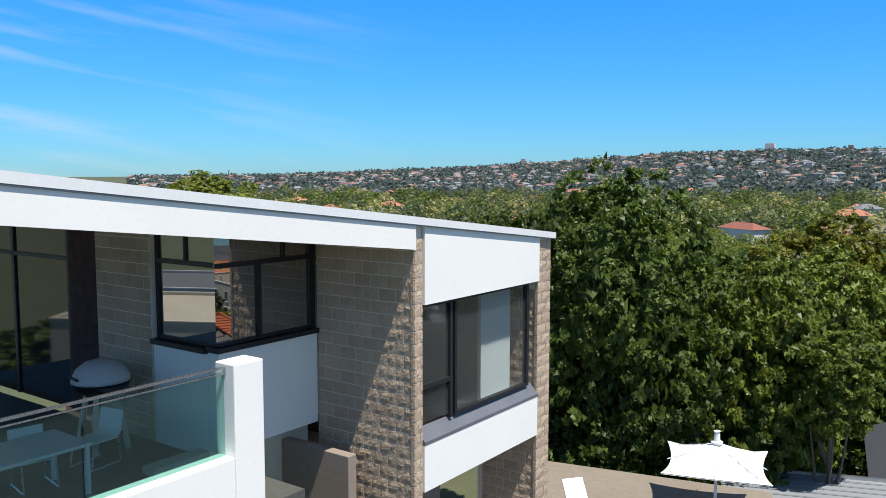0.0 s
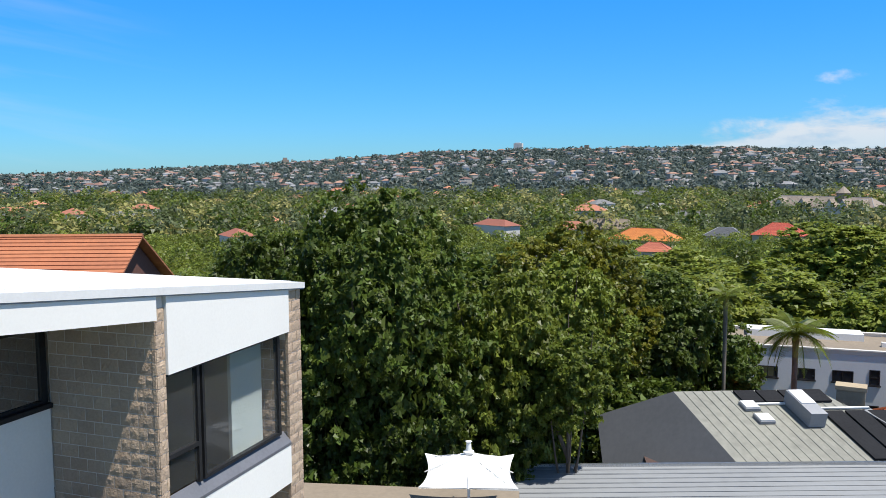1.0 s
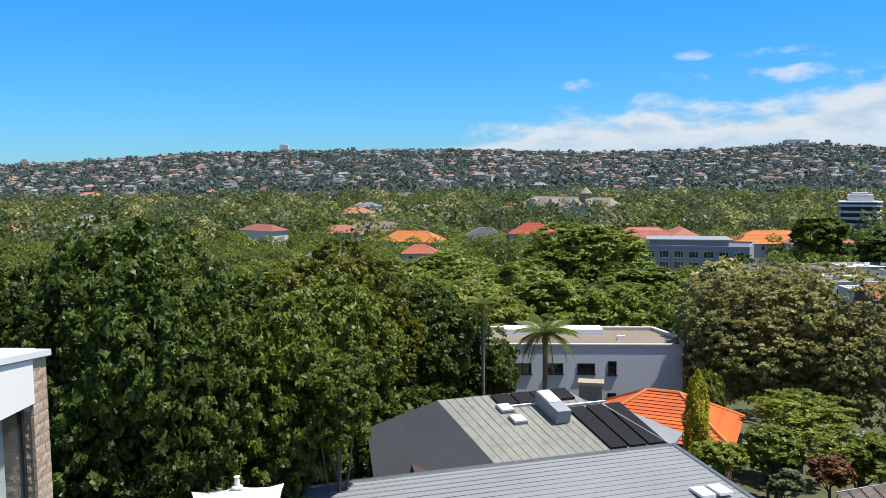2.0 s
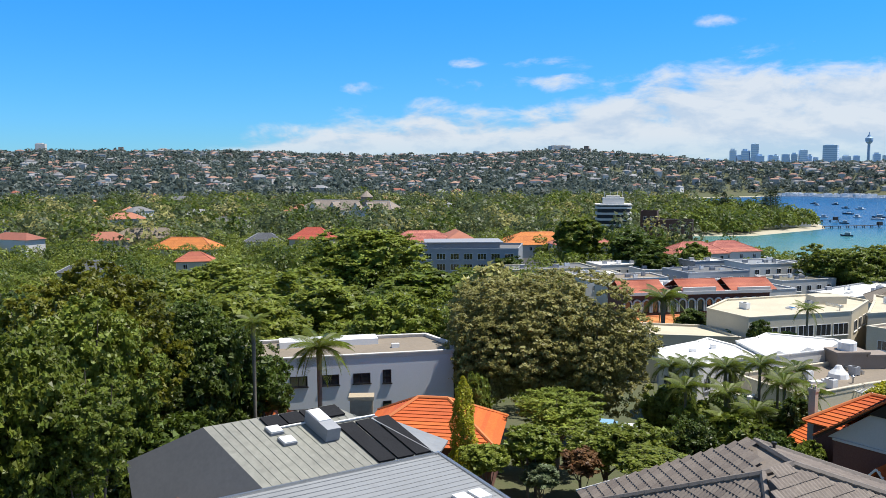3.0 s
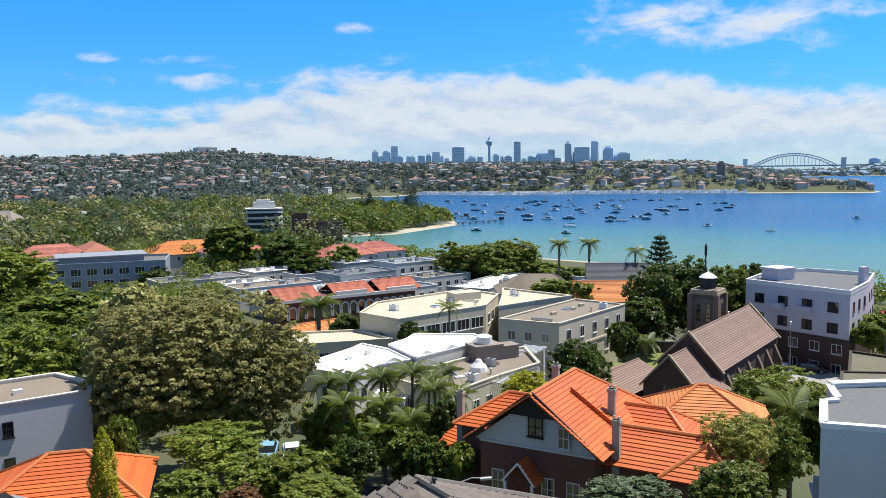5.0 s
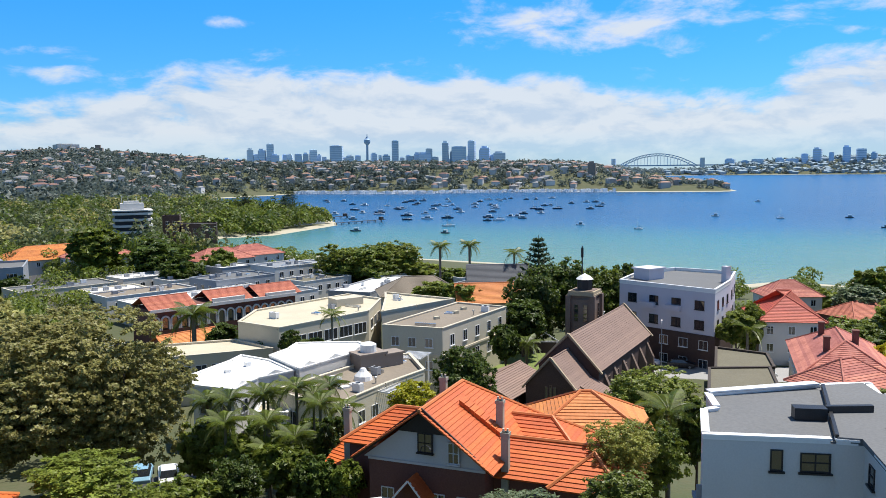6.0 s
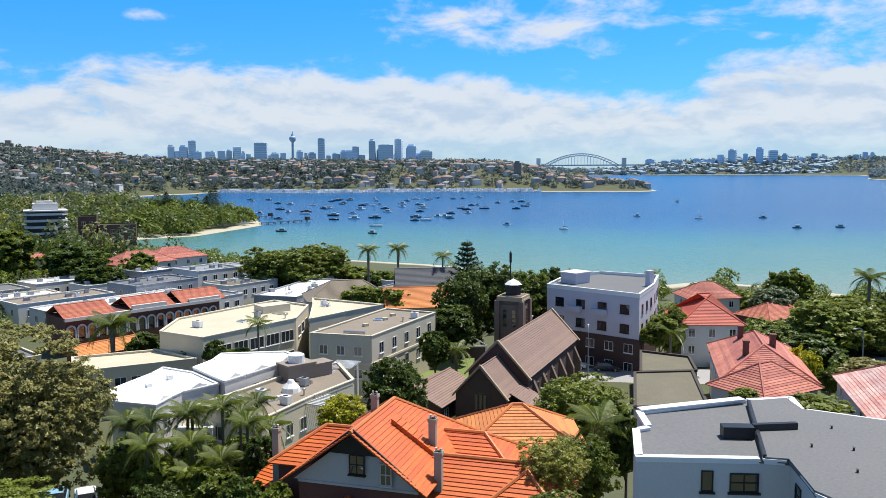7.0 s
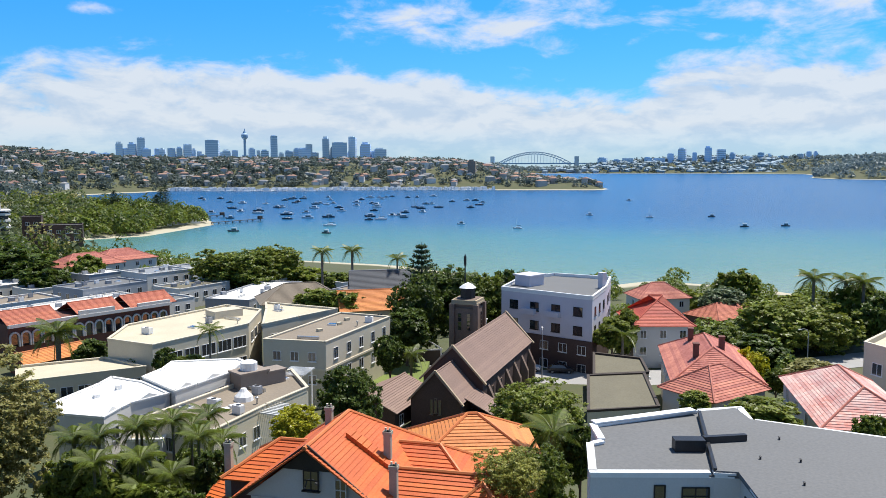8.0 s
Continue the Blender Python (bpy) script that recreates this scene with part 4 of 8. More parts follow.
part("room_floor", Shape().box(0.5, 3.6, -5.0, -0.45, 28.35, 28.45), SANDSTONE, house)
part("room_back", Shape().box(0.5, 3.6, -5.2, -5.0, 28.35, 31.5).box(0.3, 0.5, -5.2, -1.2, 28.35, 31.3), OFFWHITE, house)
part("room_ceiling", Shape().box(0.5, 3.6, -5.0, -0.45, 31.30, 31.40), WHITE, house)
folds = Shape()
for k in range(14):
    x = 0.80 + k * 0.062
    folds.add([(x, -0.36, 28.5), (x + 0.031, -0.44, 28.5), (x + 0.062, -0.36, 28.5), (x, -0.36, 31.2), (x + 0.031, -0.44, 31.2), (x + 0.062, -0.36, 31.2)], [(0, 1, 4, 3), (1, 2, 5, 4)])
solo("curtain", folds, CURTAIN, "pale sheer curtain drawn to one side of the bedroom window", "curtain", m=HOUSE)
bed = thing("bed", "made bed with white bedding in the dim bedroom", "bed", HOUSE @ pose(2.1, -3.2, 28.45))
part("base", Shape().box(-0.75, 0.75, -0.95, 0.95, 0.0, 0.28), TIMBER, bed)
part("mattress", Shape().box(-0.73, 0.73, -0.93, 0.93, 0.282, 0.50), FABRIC, bed, bevel=0.04)
part("pillow", Shape().box(-0.6, -0.05, -0.9, -0.5, 0.503, 0.62), FABRIC, bed, bevel=0.05)
part("pillow", Shape().box(0.05, 0.6, -0.9, -0.5, 0.503, 0.62), FABRIC, bed, bevel=0.05)
# lower terrace under the bedroom
part("terrace_slab", Shape().box(0.0, 3.8, -2.0, 0.1, 25.4, 25.6), TAUPE, house)
part("lower_back_wall", Shape().box(0.5, 3.6, -2.25, -2.0, 24.0, 28.3), TAUPE, house)
part("lower_beam", Shape().box(0.5, 3.6, -2.0, -0.31, 28.2, 28.30), TAUPE, house)

# ---- neighbours up the slope, added out of view to be mirrored in the deck windows ----
block_building("building", "cream flat-roofed neighbour house behind the white house", [(-66, -42), (-44, -50), (-38, -36), (-60, -28)], 21.0, CREAM, PEBBLE, [(1, 3, 17.6, 1.4, 1.5, 0.1, 0.9), (2, 4, 17.6, 1.4, 1.5, 0.1, 0.9)], 0.3)
block_building("building", "white-roofed neighbour house behind the white house", [(-46, -24), (-31, -29), (-27, -18), (-42, -13)], 19.6, OFFWHITE, WHITEROOF, [(1, 2, 16.4, 1.4, 1.5, 0.1, 0.9), (2, 3, 16.4, 1.4, 1.5, 0.1, 0.9)], 0.3)
block_building("building", "grey-roofed neighbour house behind the white house", [(-84, -62), (-66, -68), (-60, -54), (-78, -48)], 20.0, OFFWHITE, GREYROOF, [(2, 4, 16.6, 1.4, 1.5, 0.1, 0.9)], 0.3)

# ---- things on the deck ----
table = thing("table", "white metal outdoor table on the deck", "table", HOUSE @ pose(7.95, -2.55, 28.95))
part("tabletop", Shape().box(-0.85, 0.85, -0.42, 0.42, 0.57, 0.61), WHITEPAINT, table, bevel=0.008)
for x, y in ((-0.8, -0.37), (0.8, -0.37), (-0.8, 0.37), (0.8, 0.37)):
    part("leg", Shape().box(x - 0.025, x + 0.025, y - 0.025, y + 0.025, 0.0, 0.568), WHITEPAINT, table)
chair = thing("chair", "white outdoor chair with a bent shell on steel legs", "chair", HOUSE @ pose(6.55, -3.0, 28.95, 0, 0, 100), "deck chairs")
shell = Shape()
prof = [(-0.20, 0.36), (0.16, 0.34), (0.22, 0.40), (0.27, 0.66)]
for (y0, z0), (y1, z1) in zip(prof, prof[1:]):
    shell.add([(-0.2, y0, z0), (0.2, y0, z0), (0.2, y1, z1), (-0.2, y1, z1), (-0.2, y0, z0 - 0.015), (0.2, y0, z0 - 0.015), (0.2, y1, z1 - 0.015), (-0.2, y1, z1 - 0.015)],
              [(0, 1, 2, 3), (7, 6, 5, 4), (0, 4, 5, 1), (1, 5, 6, 2), (2, 6, 7, 3), (3, 7, 4, 0)])
part("shell", shell, WHITEPAINT, chair)
for x in (-0.19, 0.19):
    part("leg", Shape().tube([(x, -0.18, 0.34), (x, -0.24, 0.012), (x, 0.22, 0.012), (x, 0.18, 0.33)], [0.012] * 4, 6), STEEL, chair)
copy_thing(chair, HOUSE @ pose(7.4, -2.9, 28.95, 0, 0, 170))
bbq = thing("barbecue", "round-lidded barbecue with a pale dome on a cream cart", "barbecue", HOUSE @ pose(6.12, -3.55, 28.95, 0, 0, 80))
part("lid", Shape().lathe((0, 0, 0.92), [(0.38, 0.0), (0.37, 0.06), (0.32, 0.16), (0.21, 0.25), (0.07, 0.29), (0.0, 0.29)], 20).mesh("lid", OFFWHITE, True), OFFWHITE, bbq, "pale grey dome lid")
part("lid_handle", Shape().bar((-0.14, -0.36, 1.00), (0.14, -0.36, 1.00), 0.03), DARKMETAL, bbq)
part("bowl", Shape().lathe((0, 0, 0.72), [(0.0, 0.0), (0.22, 0.02), (0.34, 0.10), (0.39, 0.195)], 20), DARKMETAL, bbq)
for x0, x1 in ((-0.66, -0.40), (0.40, 0.66)):
    part("side_shelf", Shape().box(x0, x1, -0.17, 0.17, 0.87, 0.90), DARKMETAL, bbq)
for x, y in ((-0.30, -0.22), (0.30, -0.22), (-0.30, 0.22), (0.30, 0.22)):
    part("leg", Shape().bar((x, y, 0), (x * 0.55, y * 0.6, 0.745), 0.07, 0.05), CREAM, bbq, "cream moulded cart leg")
part("cart_shelf", Shape().box(-0.28, 0.28, -0.2, 0.2, 0.22, 0.25), DARKMETAL, bbq)
part("gas_bottle", Shape().lathe((0.0, 0.0, 0.252), [(0.13, 0.0), (0.14, 0.04), (0.14, 0.20), (0.06, 0.27), (0.03, 0.30)], 14), GREYTRIM, bbq)

# ---- garden below: umbrella, lounger, low terrace ----
GARDEN_Z = 22.9
solo("terrace", Shape().box(-4, 3.6, -4.5, 2.4, -1.2, 0.0), TANROOF, "tan gravel garden terrace beside the house", "terrace", "structure", m=pose(-14.0, 22.0, GARDEN_Z, 0, 0, 22))
umb = thing("umbrella", "square white canvas garden umbrella with scalloped edges", "umbrella", pose(-12.1, 22.9, GARDEN_Z, 0, 0, 26))
canopy = Shape()
N = 12
grid = []
for i in range(N + 1):
    for j in range(N + 1):
        u, v = 2 * i / N - 1, 2 * j / N - 1
        pull = 1 - 0.13 * (1 - abs(v) ** 2) * abs(u) ** 3
        pull2 = 1 - 0.13 * (1 - abs(u) ** 2) * abs(v) ** 3
        rr = max(abs(u), abs(v))
        grid.append((1.45 * u * pull, 1.45 * v * pull2, 1.45 + 0.66 * (1 - rr) ** 1.3 + 0.08 * (abs(u) * abs(v)) ** 2))
idx = lambda i, j: i * (N + 1) + j
canopy.add(grid, [(idx(i, j), idx(i + 1, j), idx(i + 1, j + 1), idx(i, j + 1)) for i in range(N) for j in range(N)])
canopy.add([(x, y, z - 0.03) for x, y, z in grid], [(idx(i, j), idx(i, j + 1), idx(i + 1, j + 1), idx(i + 1, j)) for i in range(N) for j in range(N)])
part("canopy", canopy.mesh("canopy", FABRIC, True), FABRIC, umb)
part("pole", Shape().lathe((0, 0, 0), [(0.045, 0.05), (0.045, 2.10)], 12), WHITEPAINT, umb)
part("finial", Shape().lathe((0, 0, 2.08), [(0.16, -0.02), (0.17, 0.04), (0.09, 0.07), (0.07, 0.32), (0.10, 0.35), (0.0, 0.38)], 14), WHITEPAINT, umb)
part("base_plate", Shape().lathe((0, 0, 0), [(0.4, 0.0), (0.4, 0.05), (0.1, 0.07)], 16), GREYTRIM, umb)
for a in range(8):
    t = a * math.pi / 4
    k = 1.36 if a % 2 == 0 else 1.88
    part("rib", Shape().bar((0.05 * math.cos(t), 0.05 * math.sin(t), 2.02), (k * math.cos(t), k * math.sin(t), 1.45), 0.03), WHITEPAINT, umb)
lounger = thing("sun_lounger", "white moulded garden lounger with a raised back", "lounger", pose(-14.3, 19.6, GARDEN_Z, 0, 0, 60))
lp = [(-1.0, 0.25), (-0.4, 0.32), (0.1, 0.26), (0.45, 0.45), (0.9, 1.0)]
ls = Shape()
for (y0, z0), (y1, z1) in zip(lp, lp[1:]):
    ls.add([(-0.32, y0, z0), (0.32, y0, z0), (0.32, y1, z1), (-0.32, y1, z1), (-0.32, y0, z0 - 0.08), (0.32, y0, z0 - 0.08), (0.32, y1, z1 - 0.08), (-0.32, y1, z1 - 0.08)],
           [(0, 1, 2, 3), (7, 6, 5, 4), (0, 4, 5, 1), (1, 5, 6, 2), (2, 6, 7, 3), (3, 7, 4, 0)])
part("seat", ls, WHITEPAINT, lounger)
for y in (-0.8, 0.3):
    part("leg", Shape().box(-0.28, 0.28, y - 0.04, y + 0.04, 0.0, 0.24), WHITEPAINT, lounger)

# ---- grey metal-roofed house below ----


def flat_plane(parent, name, pts, material, thick=0.12, ribs=0.0, rib_dir=None, label=""):
    """One roof plane with a real thickness; ribs: spacing of standing ribs, which run along rib_dir."""
    pts = [Vector(p) for p in pts]
    nrm = (pts[1] - pts[0]).cross(pts[2] - pts[0]).normalized()
    if nrm.z < 0:
        nrm = -nrm
    k = len(pts)
    s = Shape().add([p for p in pts] + [p - nrm * thick for p in pts], [tuple(range(k)), tuple(range(k, 2 * k))[::-1]] + [(i, k + i, k + (i + 1) % k, (i + 1) % k) for i in range(k)])
    ob = part(name, s, material, parent, label)
    if ribs:
        v = Vector(rib_dir)
        v = (v - nrm * v.dot(nrm)).normalized()
        u = v.cross(nrm)
        o = pts[0]
        flat = [((p - o).dot(u), (p - o).dot(v)) for p in pts]
        a0, a1 = min(f[0] for f in flat), max(f[0] for f in flat)
        n = int((a1 - a0) / ribs)
        r = Shape()
        for i in range(1, n + 1):
            a = a0 + i * ribs
            cut = clip(clip(flat, 0, a - 0.01, True), 0, a + 0.01, False)
            if len(cut) > 2:
                b0, b1 = min(c[1] for c in cut) + 0.02, max(c[1] for c in cut) - 0.02
                p, q = o + u * a + v * b0 + nrm * 0.015, o + u * a + v * b1 + nrm * 0.015
                r.bar(p, q, 0.03, 0.012)
        rib_ob = part("rib", r, material, ob)
        rib_ob["kind"] = "stuff"
    return ob


GX, GY, GZ = -5.0, 37.0, 16.0
grey = thing("house", "low house with weathered grey metal roofs and black solar mats", "house", pose(GX, GY, GZ))
L = lambda x, y, z: (x - GX, y - GY, z - GZ)
pA, pB, pC = L(-16.0, 30.95, 21.2), L(-6.2, 36.4, 21.2), L(1.8, 40.85, 21.2)
pA2, pC2 = L(-12.6, 25.6, 20.5), L(5.1, 35.9, 20.5)
near = flat_plane(grey, "near_roof", [pA2, pC2, pC, pA], METALROOF, ribs=0.38, rib_dir=(0.87, 0.49, 0.0))
part("gutter", Shape().bar(pA2, pC2, 0.14), GREYTRIM, grey)
part("barge", Shape().bar(pC2, pC, 0.16), STEEL, grey)
part("flashing", Shape().bar((pA[0], pA[1], pA[2] + 0.06), (pC[0], pC[1], pC[2] + 0.06), 0.12), STEEL, grey)
pG, pL = L(-9.82, 40.15, 23.0), L(-13.9, 41.1, 21.0)
pH, pV, pJ = L(-3.85, 43.6, 23.05), L(-1.8, 44.8, 23.06), L(-1.6, 42.94, 22.45)     # ridge end, the corner cut from the roof, head of the end hip
pK, pQ = L(-10.5, 34.0, 21.19), L(-4.5, 47.0, 20.8)
hip_n = (Vector(pG) - Vector(pB)).cross(Vector(pL) - Vector(pB))
pK = (pK[0], pK[1], pB[2] - (hip_n.x * (pK[0] - pB[0]) + hip_n.y * (pK[1] - pB[1])) / hip_n.z)
flat_plane(grey, "ribbed_roof", [pB, pC, pJ, L(-2.55, 43.0, 22.6), pH, pG], METALROOF_B, ribs=0.45, rib_dir=Vector(pG) - Vector(pB))
flat_plane(grey, "hip_roof", [pK, pB, pG, pL], SLATEGREY)
flat_plane(grey, "back_roof", [pL, pG, pH, pQ], SLATEGREY)
flat_plane(grey, "end_roof", [pC, L(2.4, 43.5, 21.0), L(-0.6, 46.0, 21.4), pJ], METALROOF)
part("flashing", Shape().bar(Vector(pJ) + Vector((0, 0, 0.06)), Vector(pC) + Vector((0, 0, 0.06)), 0.5, 0.06), METALROOF, grey)
body = [L(-11.6, 40.6, 0)[:2], L(-9.6, 35.6, 0)[:2], L(-11.0, 27.0, 0)[:2], L(4.3, 36.3, 0)[:2], L(1.6, 43.8, 0)[:2], L(-4.6, 46.2, 0)[:2]]
part("wall", Shape().prism(body, -3.5, 4.2), DARKBRICK, grey)


def on_roof(a, b):
    """A point on the ribbed roof: a along its ridge, b up from its lower edge (0 to 1)."""
    lo = Vector(pB).lerp(Vector(pC), a)
    hi = Vector(pG).lerp(Vector(pV), a)
    return lo.lerp(hi, b)


roof_nrm = (Vector(pC) - Vector(pB)).cross(Vector(pG) - Vector(pB)).normalized()


def roof_panel(name, a0, a1, b0, b1, material, high, label=""):
    c = [on_roof(a, b) for a, b in ((a0, b0), (a1, b0), (a1, b1), (a0, b1))]
    s = Shape().add([p + roof_nrm * 0.02 for p in c] + [p + roof_nrm * high for p in c], [(3, 2, 1, 0), (4, 5, 6, 7), (0, 1, 5, 4), (1, 2, 6, 5), (2, 3, 7, 6), (3, 0, 4, 7)])
    return part(name, s, material, grey, label)


for k in range(3):
    roof_panel("solar_mat", 0.645 + k * 0.113, 0.743 + k * 0.113, 0.04, 0.66, SOLAR, 0.12, "black rubber solar heating mat")
for k in range(4):
    roof_panel("solar_mat", 0.30 + k * 0.115, 0.405 + k * 0.115, 0.80, 0.97, SOLAR, 0.12, "black rubber solar heating mat")
roof_panel("manifold_pipe", 0.30, 0.52, 0.775, 0.79, WHITEPAINT, 0.10, "white pool heating pipe")
roof_panel("manifold_pipe", 0.62, 0.90, 0.70, 0.715, WHITEPAINT, 0.10, "white pool heating pipe")
for a, b in ((0.27, 0.69), (0.28, 0.51)):
    roof_panel("skylight", a, a + 0.075, b, b + 0.11, GREYTRIM, 0.16, "white framed skylight")
    roof_panel("skylight_dome", a + 0.004, a + 0.071, b + 0.006, b + 0.104, WHITEPAINT, 0.22, "white skylight dome")
roof_panel("roof_box", 0.50, 0.58, 0.46, 0.80, GREYTRIM, 0.75, "grey metal roof light box")
roof_panel("roof_box_lid", 0.505, 0.575, 0.60, 0.79, WHITEMETAL, 0.80, "pale lid of the roof light box")
for k in range(2):
    q = Vector(pC2).lerp(Vector(pC), 0.22) + Vector((-0.9 - k * 0.75, -0.45 - k * 0.43, 0.06))
    part("skylight", Shape().box(-0.33, 0.33, -0.5, 0.5, 0.02, 0.14), WHITEPAINT, grey, "white framed skylight", m=Matrix.Translation(q) @ pose(0, 0, 0, 0, 0, 29))
part("chimney", Shape().box(-0.65, 0.65, -0.4, 0.4, 3.0, 6.55).box(-0.72, 0.72, -0.47, 0.47, 6.55, 6.75), SANDSTONE, grey, "sandstone chimney", m=pose(*L(-2.4, 46.5, GZ)))

# dark paling fence and gate posts beside the terrace
fence = thing("fence", "dark steel fence with a thin post beside the garden", "fence", pose(-11.0, 31.0, gz(-11.0, 31.0), 0, 0, 30))
for k in range(5):
    part("post", Shape().box(k * 1.6 - 0.04, k * 1.6 + 0.04, -0.04, 0.04, -0.5, 2.6), DARKMETAL, fence)
for k in range(4):
    part("panel", Shape().box(k * 1.6 + 0.05, k * 1.6 + 1.55, -0.015, 0.015, 0.1, 1.6), TIMBER, fence)

# ---- house with the brown tiled roof ----
BX, BY, BZ = 13.0, 25.5, 18.0
brown = thing("house", "house under a brown concrete tile roof below the camera", "house", pose(BX, BY, BZ))
Bp = lambda x, y, z: (x - BX, y - BY, z - BZ)
# far left, left, front, right and far right corners of the eaves; ridge points r1 (far), rj, rk (near)
eL, fL, fF, fR, eR = Bp(6.64, 30.5, 23.25), Bp(6.74, 29.3, 23.25), Bp(9.42, 18.86, 23.25), Bp(20.8, 25.1, 23.25), Bp(20.1, 27.9, 23.25)
r1, rj, rk = Bp(12.03, 27.16, 26.2), Bp(12.3, 24.95, 26.2), Bp(11.36, 24.98, 25.9)
mid_b = [sum(p[k] for p in (eL, fL, fF, fR, eR)) / 5 for k in (0, 1)]
part("wall", Shape().prism([(mid_b[0] + (p[0] - mid_b[0]) * 0.92, mid_b[1] + (p[1] - mid_b[1]) * 0.92) for p in (eL, fL, fF, fR, eR)], -3.0, 5.2), REDBRICK, brown)
roof_b = [eL, fL, fF, fR, eR, r1, rj, rk]
flat_roof = part("roof", Shape().add(roof_b, [(0, 1, 7, 5), (1, 2, 7), (2, 3, 6, 7), (3, 4, 5, 6), (4, 0, 5), (5, 7, 6), (4, 3, 2, 1, 0)]), BROWNTILE, brown)


def tile_mesh(w, l, seed):
    """One interlocking concrete tile: two low rolls, with a thick front edge."""
    s = Shape()
    xs = [0, 0.18, 0.36, 0.5, 0.68, 0.86, 1.0]
    zs = [0.012, 0.040, 0.012, 0.012, 0.040, 0.012, 0.012]
    low = [(x * w, 0, z + 0.034) for x, z in zip(xs, zs)]
    high = [(x * w, l, z) for x, z in zip(xs, zs)]
    base = [(x * w, 0, -0.01) for x in xs]
    k = len(xs)
    s.add(low + high + base, [(i, i + 1, k + i + 1, k + i) for i in range(k - 1)] + [(2 * k + i, 2 * k + i + 1, i + 1, i) for i in range(k - 1)])
    return s.mesh("tile", BROWNTILE)


def lay_tiles(parent, poly, w=0.33, course=0.36, limit=300, near=None):
    """Lays whole tiles over a roof plane, eave edge first. The nearest are parts of their own, the rest one joined part."""
    poly = [Vector(p) for p in poly]
    u = (poly[1] - poly[0]).normalized()
    nrm = u.cross(poly[2] - poly[1]).normalized()
    v = nrm.cross(u)
    o = poly[0]
    flat = [((p - o).dot(u), (p - o).dot(v)) for p in poly]
    spots = []
    for j in range(int(max(f[1] for f in flat) / course)):
        row = clip(clip(flat, 1, j * course + course * 0.45, True), 1, j * course + course * 0.55, False)
        if len(row) < 3:
            continue
        a0, a1 = min(c[0] for c in row), max(c[0] for c in row)
        for i in range(int((a1 - a0) / w)):
            spots.append((a0 + i * w, j * course))
    frame_m = Matrix((( u.x, v.x, nrm.x, 0), (u.y, v.y, nrm.y, 0), (u.z, v.z, nrm.z, 0), (0, 0, 0, 1)))
    if near is not None:
        spots.sort(key=lambda c: (o + u * c[0] + v * c[1] - Vector(near)).length)
    shared = tile_mesh(w * 0.985, course * 1.12, 0)
    for a, b in spots[:limit]:
        p = o + u * a + v * b + nrm * 0.012
        part("tile", shared, BROWNTILE, parent, m=Matrix.Translation(p) @ frame_m)
    rest = Shape()
    tv = [vert.co.copy() for vert in shared.vertices]
    tf = [tuple(f.vertices) for f in shared.polygons]
    for a, b in spots[limit:]:
        m = Matrix.Translation(o + u * a + v * b + nrm * 0.012) @ frame_m
        rest.add([m @ c for c in tv], tf)
    if rest.v:
        part("tiles", rest, BROWNTILE, parent)["kind"] = "stuff"


for q0, q1 in ((r1, rj), (rj, rk), (fL, rk), (fF, rk), (fR, rj), (eR, r1)):
    a, b = Vector(q0), Vector(q1)
    n = max(int((b - a).length / 0.42), 1)
    for k in range(n):
        c, d = a.lerp(b, k / n), a.lerp(b, (k + 1.08) / n)
        part("ridge_cap", Shape().bar((c.x, c.y, c.z + 0.05), (d.x, d.y, d.z + 0.07), (0.24, 0.21), 0.15, 6), BROWNCAP, flat_roof)
part("verge", Shape().bar((eL[0], eL[1], eL[2] + 0.04), (r1[0], r1[1], r1[2] + 0.05), 0.10, 0.08), OFFWHITE, flat_roof, "pale metal verge strip")
part("vent_pipe", Shape().lathe(tuple(Vector(r1).lerp(Vector(rj), 0.42) + Vector((0.12, 0, -0.1))), [(0.05, 0), (0.05, 0.34), (0.09, 0.35), (0.09, 0.42), (0.0, 0.45)], 10), DARKMETAL, flat_roof)
part("gutter", Shape().bar(fL, fF, 0.13).bar(fF, fR, 0.13), GREYTRIM, flat_roof)

# ---- orange-roofed houses ----
OX = Matrix(((0.545, 0.838, 0, 28.5), (-0.838, 0.545, 0, 45.3), (0, 0, 1, 0), (0, 0, 0, 1)))     # x to the gable's side, y back from the gable
gab = thing("house", "gabled brick and cream house under bright orange tiles with tall chimneys", "house", OX)
turn = pose(0, 0, 0, 0, 0, 90)
part("wall", Shape().box(-3.9, 4.0, 0.3, 11.4, 12.5, 18.9), REDBRICK, gab, "dark red brick ground floor")
g_up = gable_wall(Shape(), 0, 8.6, 18.95, 22.25, 0.25)
upper = part("gable", g_up, OFFWHITE, gab, "cream rendered gable", m=pose(0, 0.32, 0) @ pose(0, 0, 0, 0, 0, -90))
part("gable_band", Shape().box(-3.95, 4.05, 0.24, 0.30, 18.82, 18.98), OFFWHITE, gab)
part("gablet", Shape().add([(-1.75, 0.02, 21.0), (1.75, 0.02, 21.0), (0, 0.02, 22.4), (-1.75, 0.30, 21.0), (1.75, 0.30, 21.0), (0, 0.30, 22.4)], [(0, 1, 2), (5, 4, 3), (0, 3, 4, 1), (1, 4, 5, 2), (2, 5, 3, 0)]), DARKMETAL, gab, "dark shingled gable tip")
hip_roof(gab, pose(0, 5.77, 0) @ turn, 11.74, 8.7, 19.05, 3.45, ORANGE, CAPS, 0.45, (True, False), 0.33)
hip_roof(gab, pose(8.1, 4.2, 0), 8.8, 4.6, 18.2, 1.75, ORANGE, CAPS, 0.45, (True, False), 0.33)
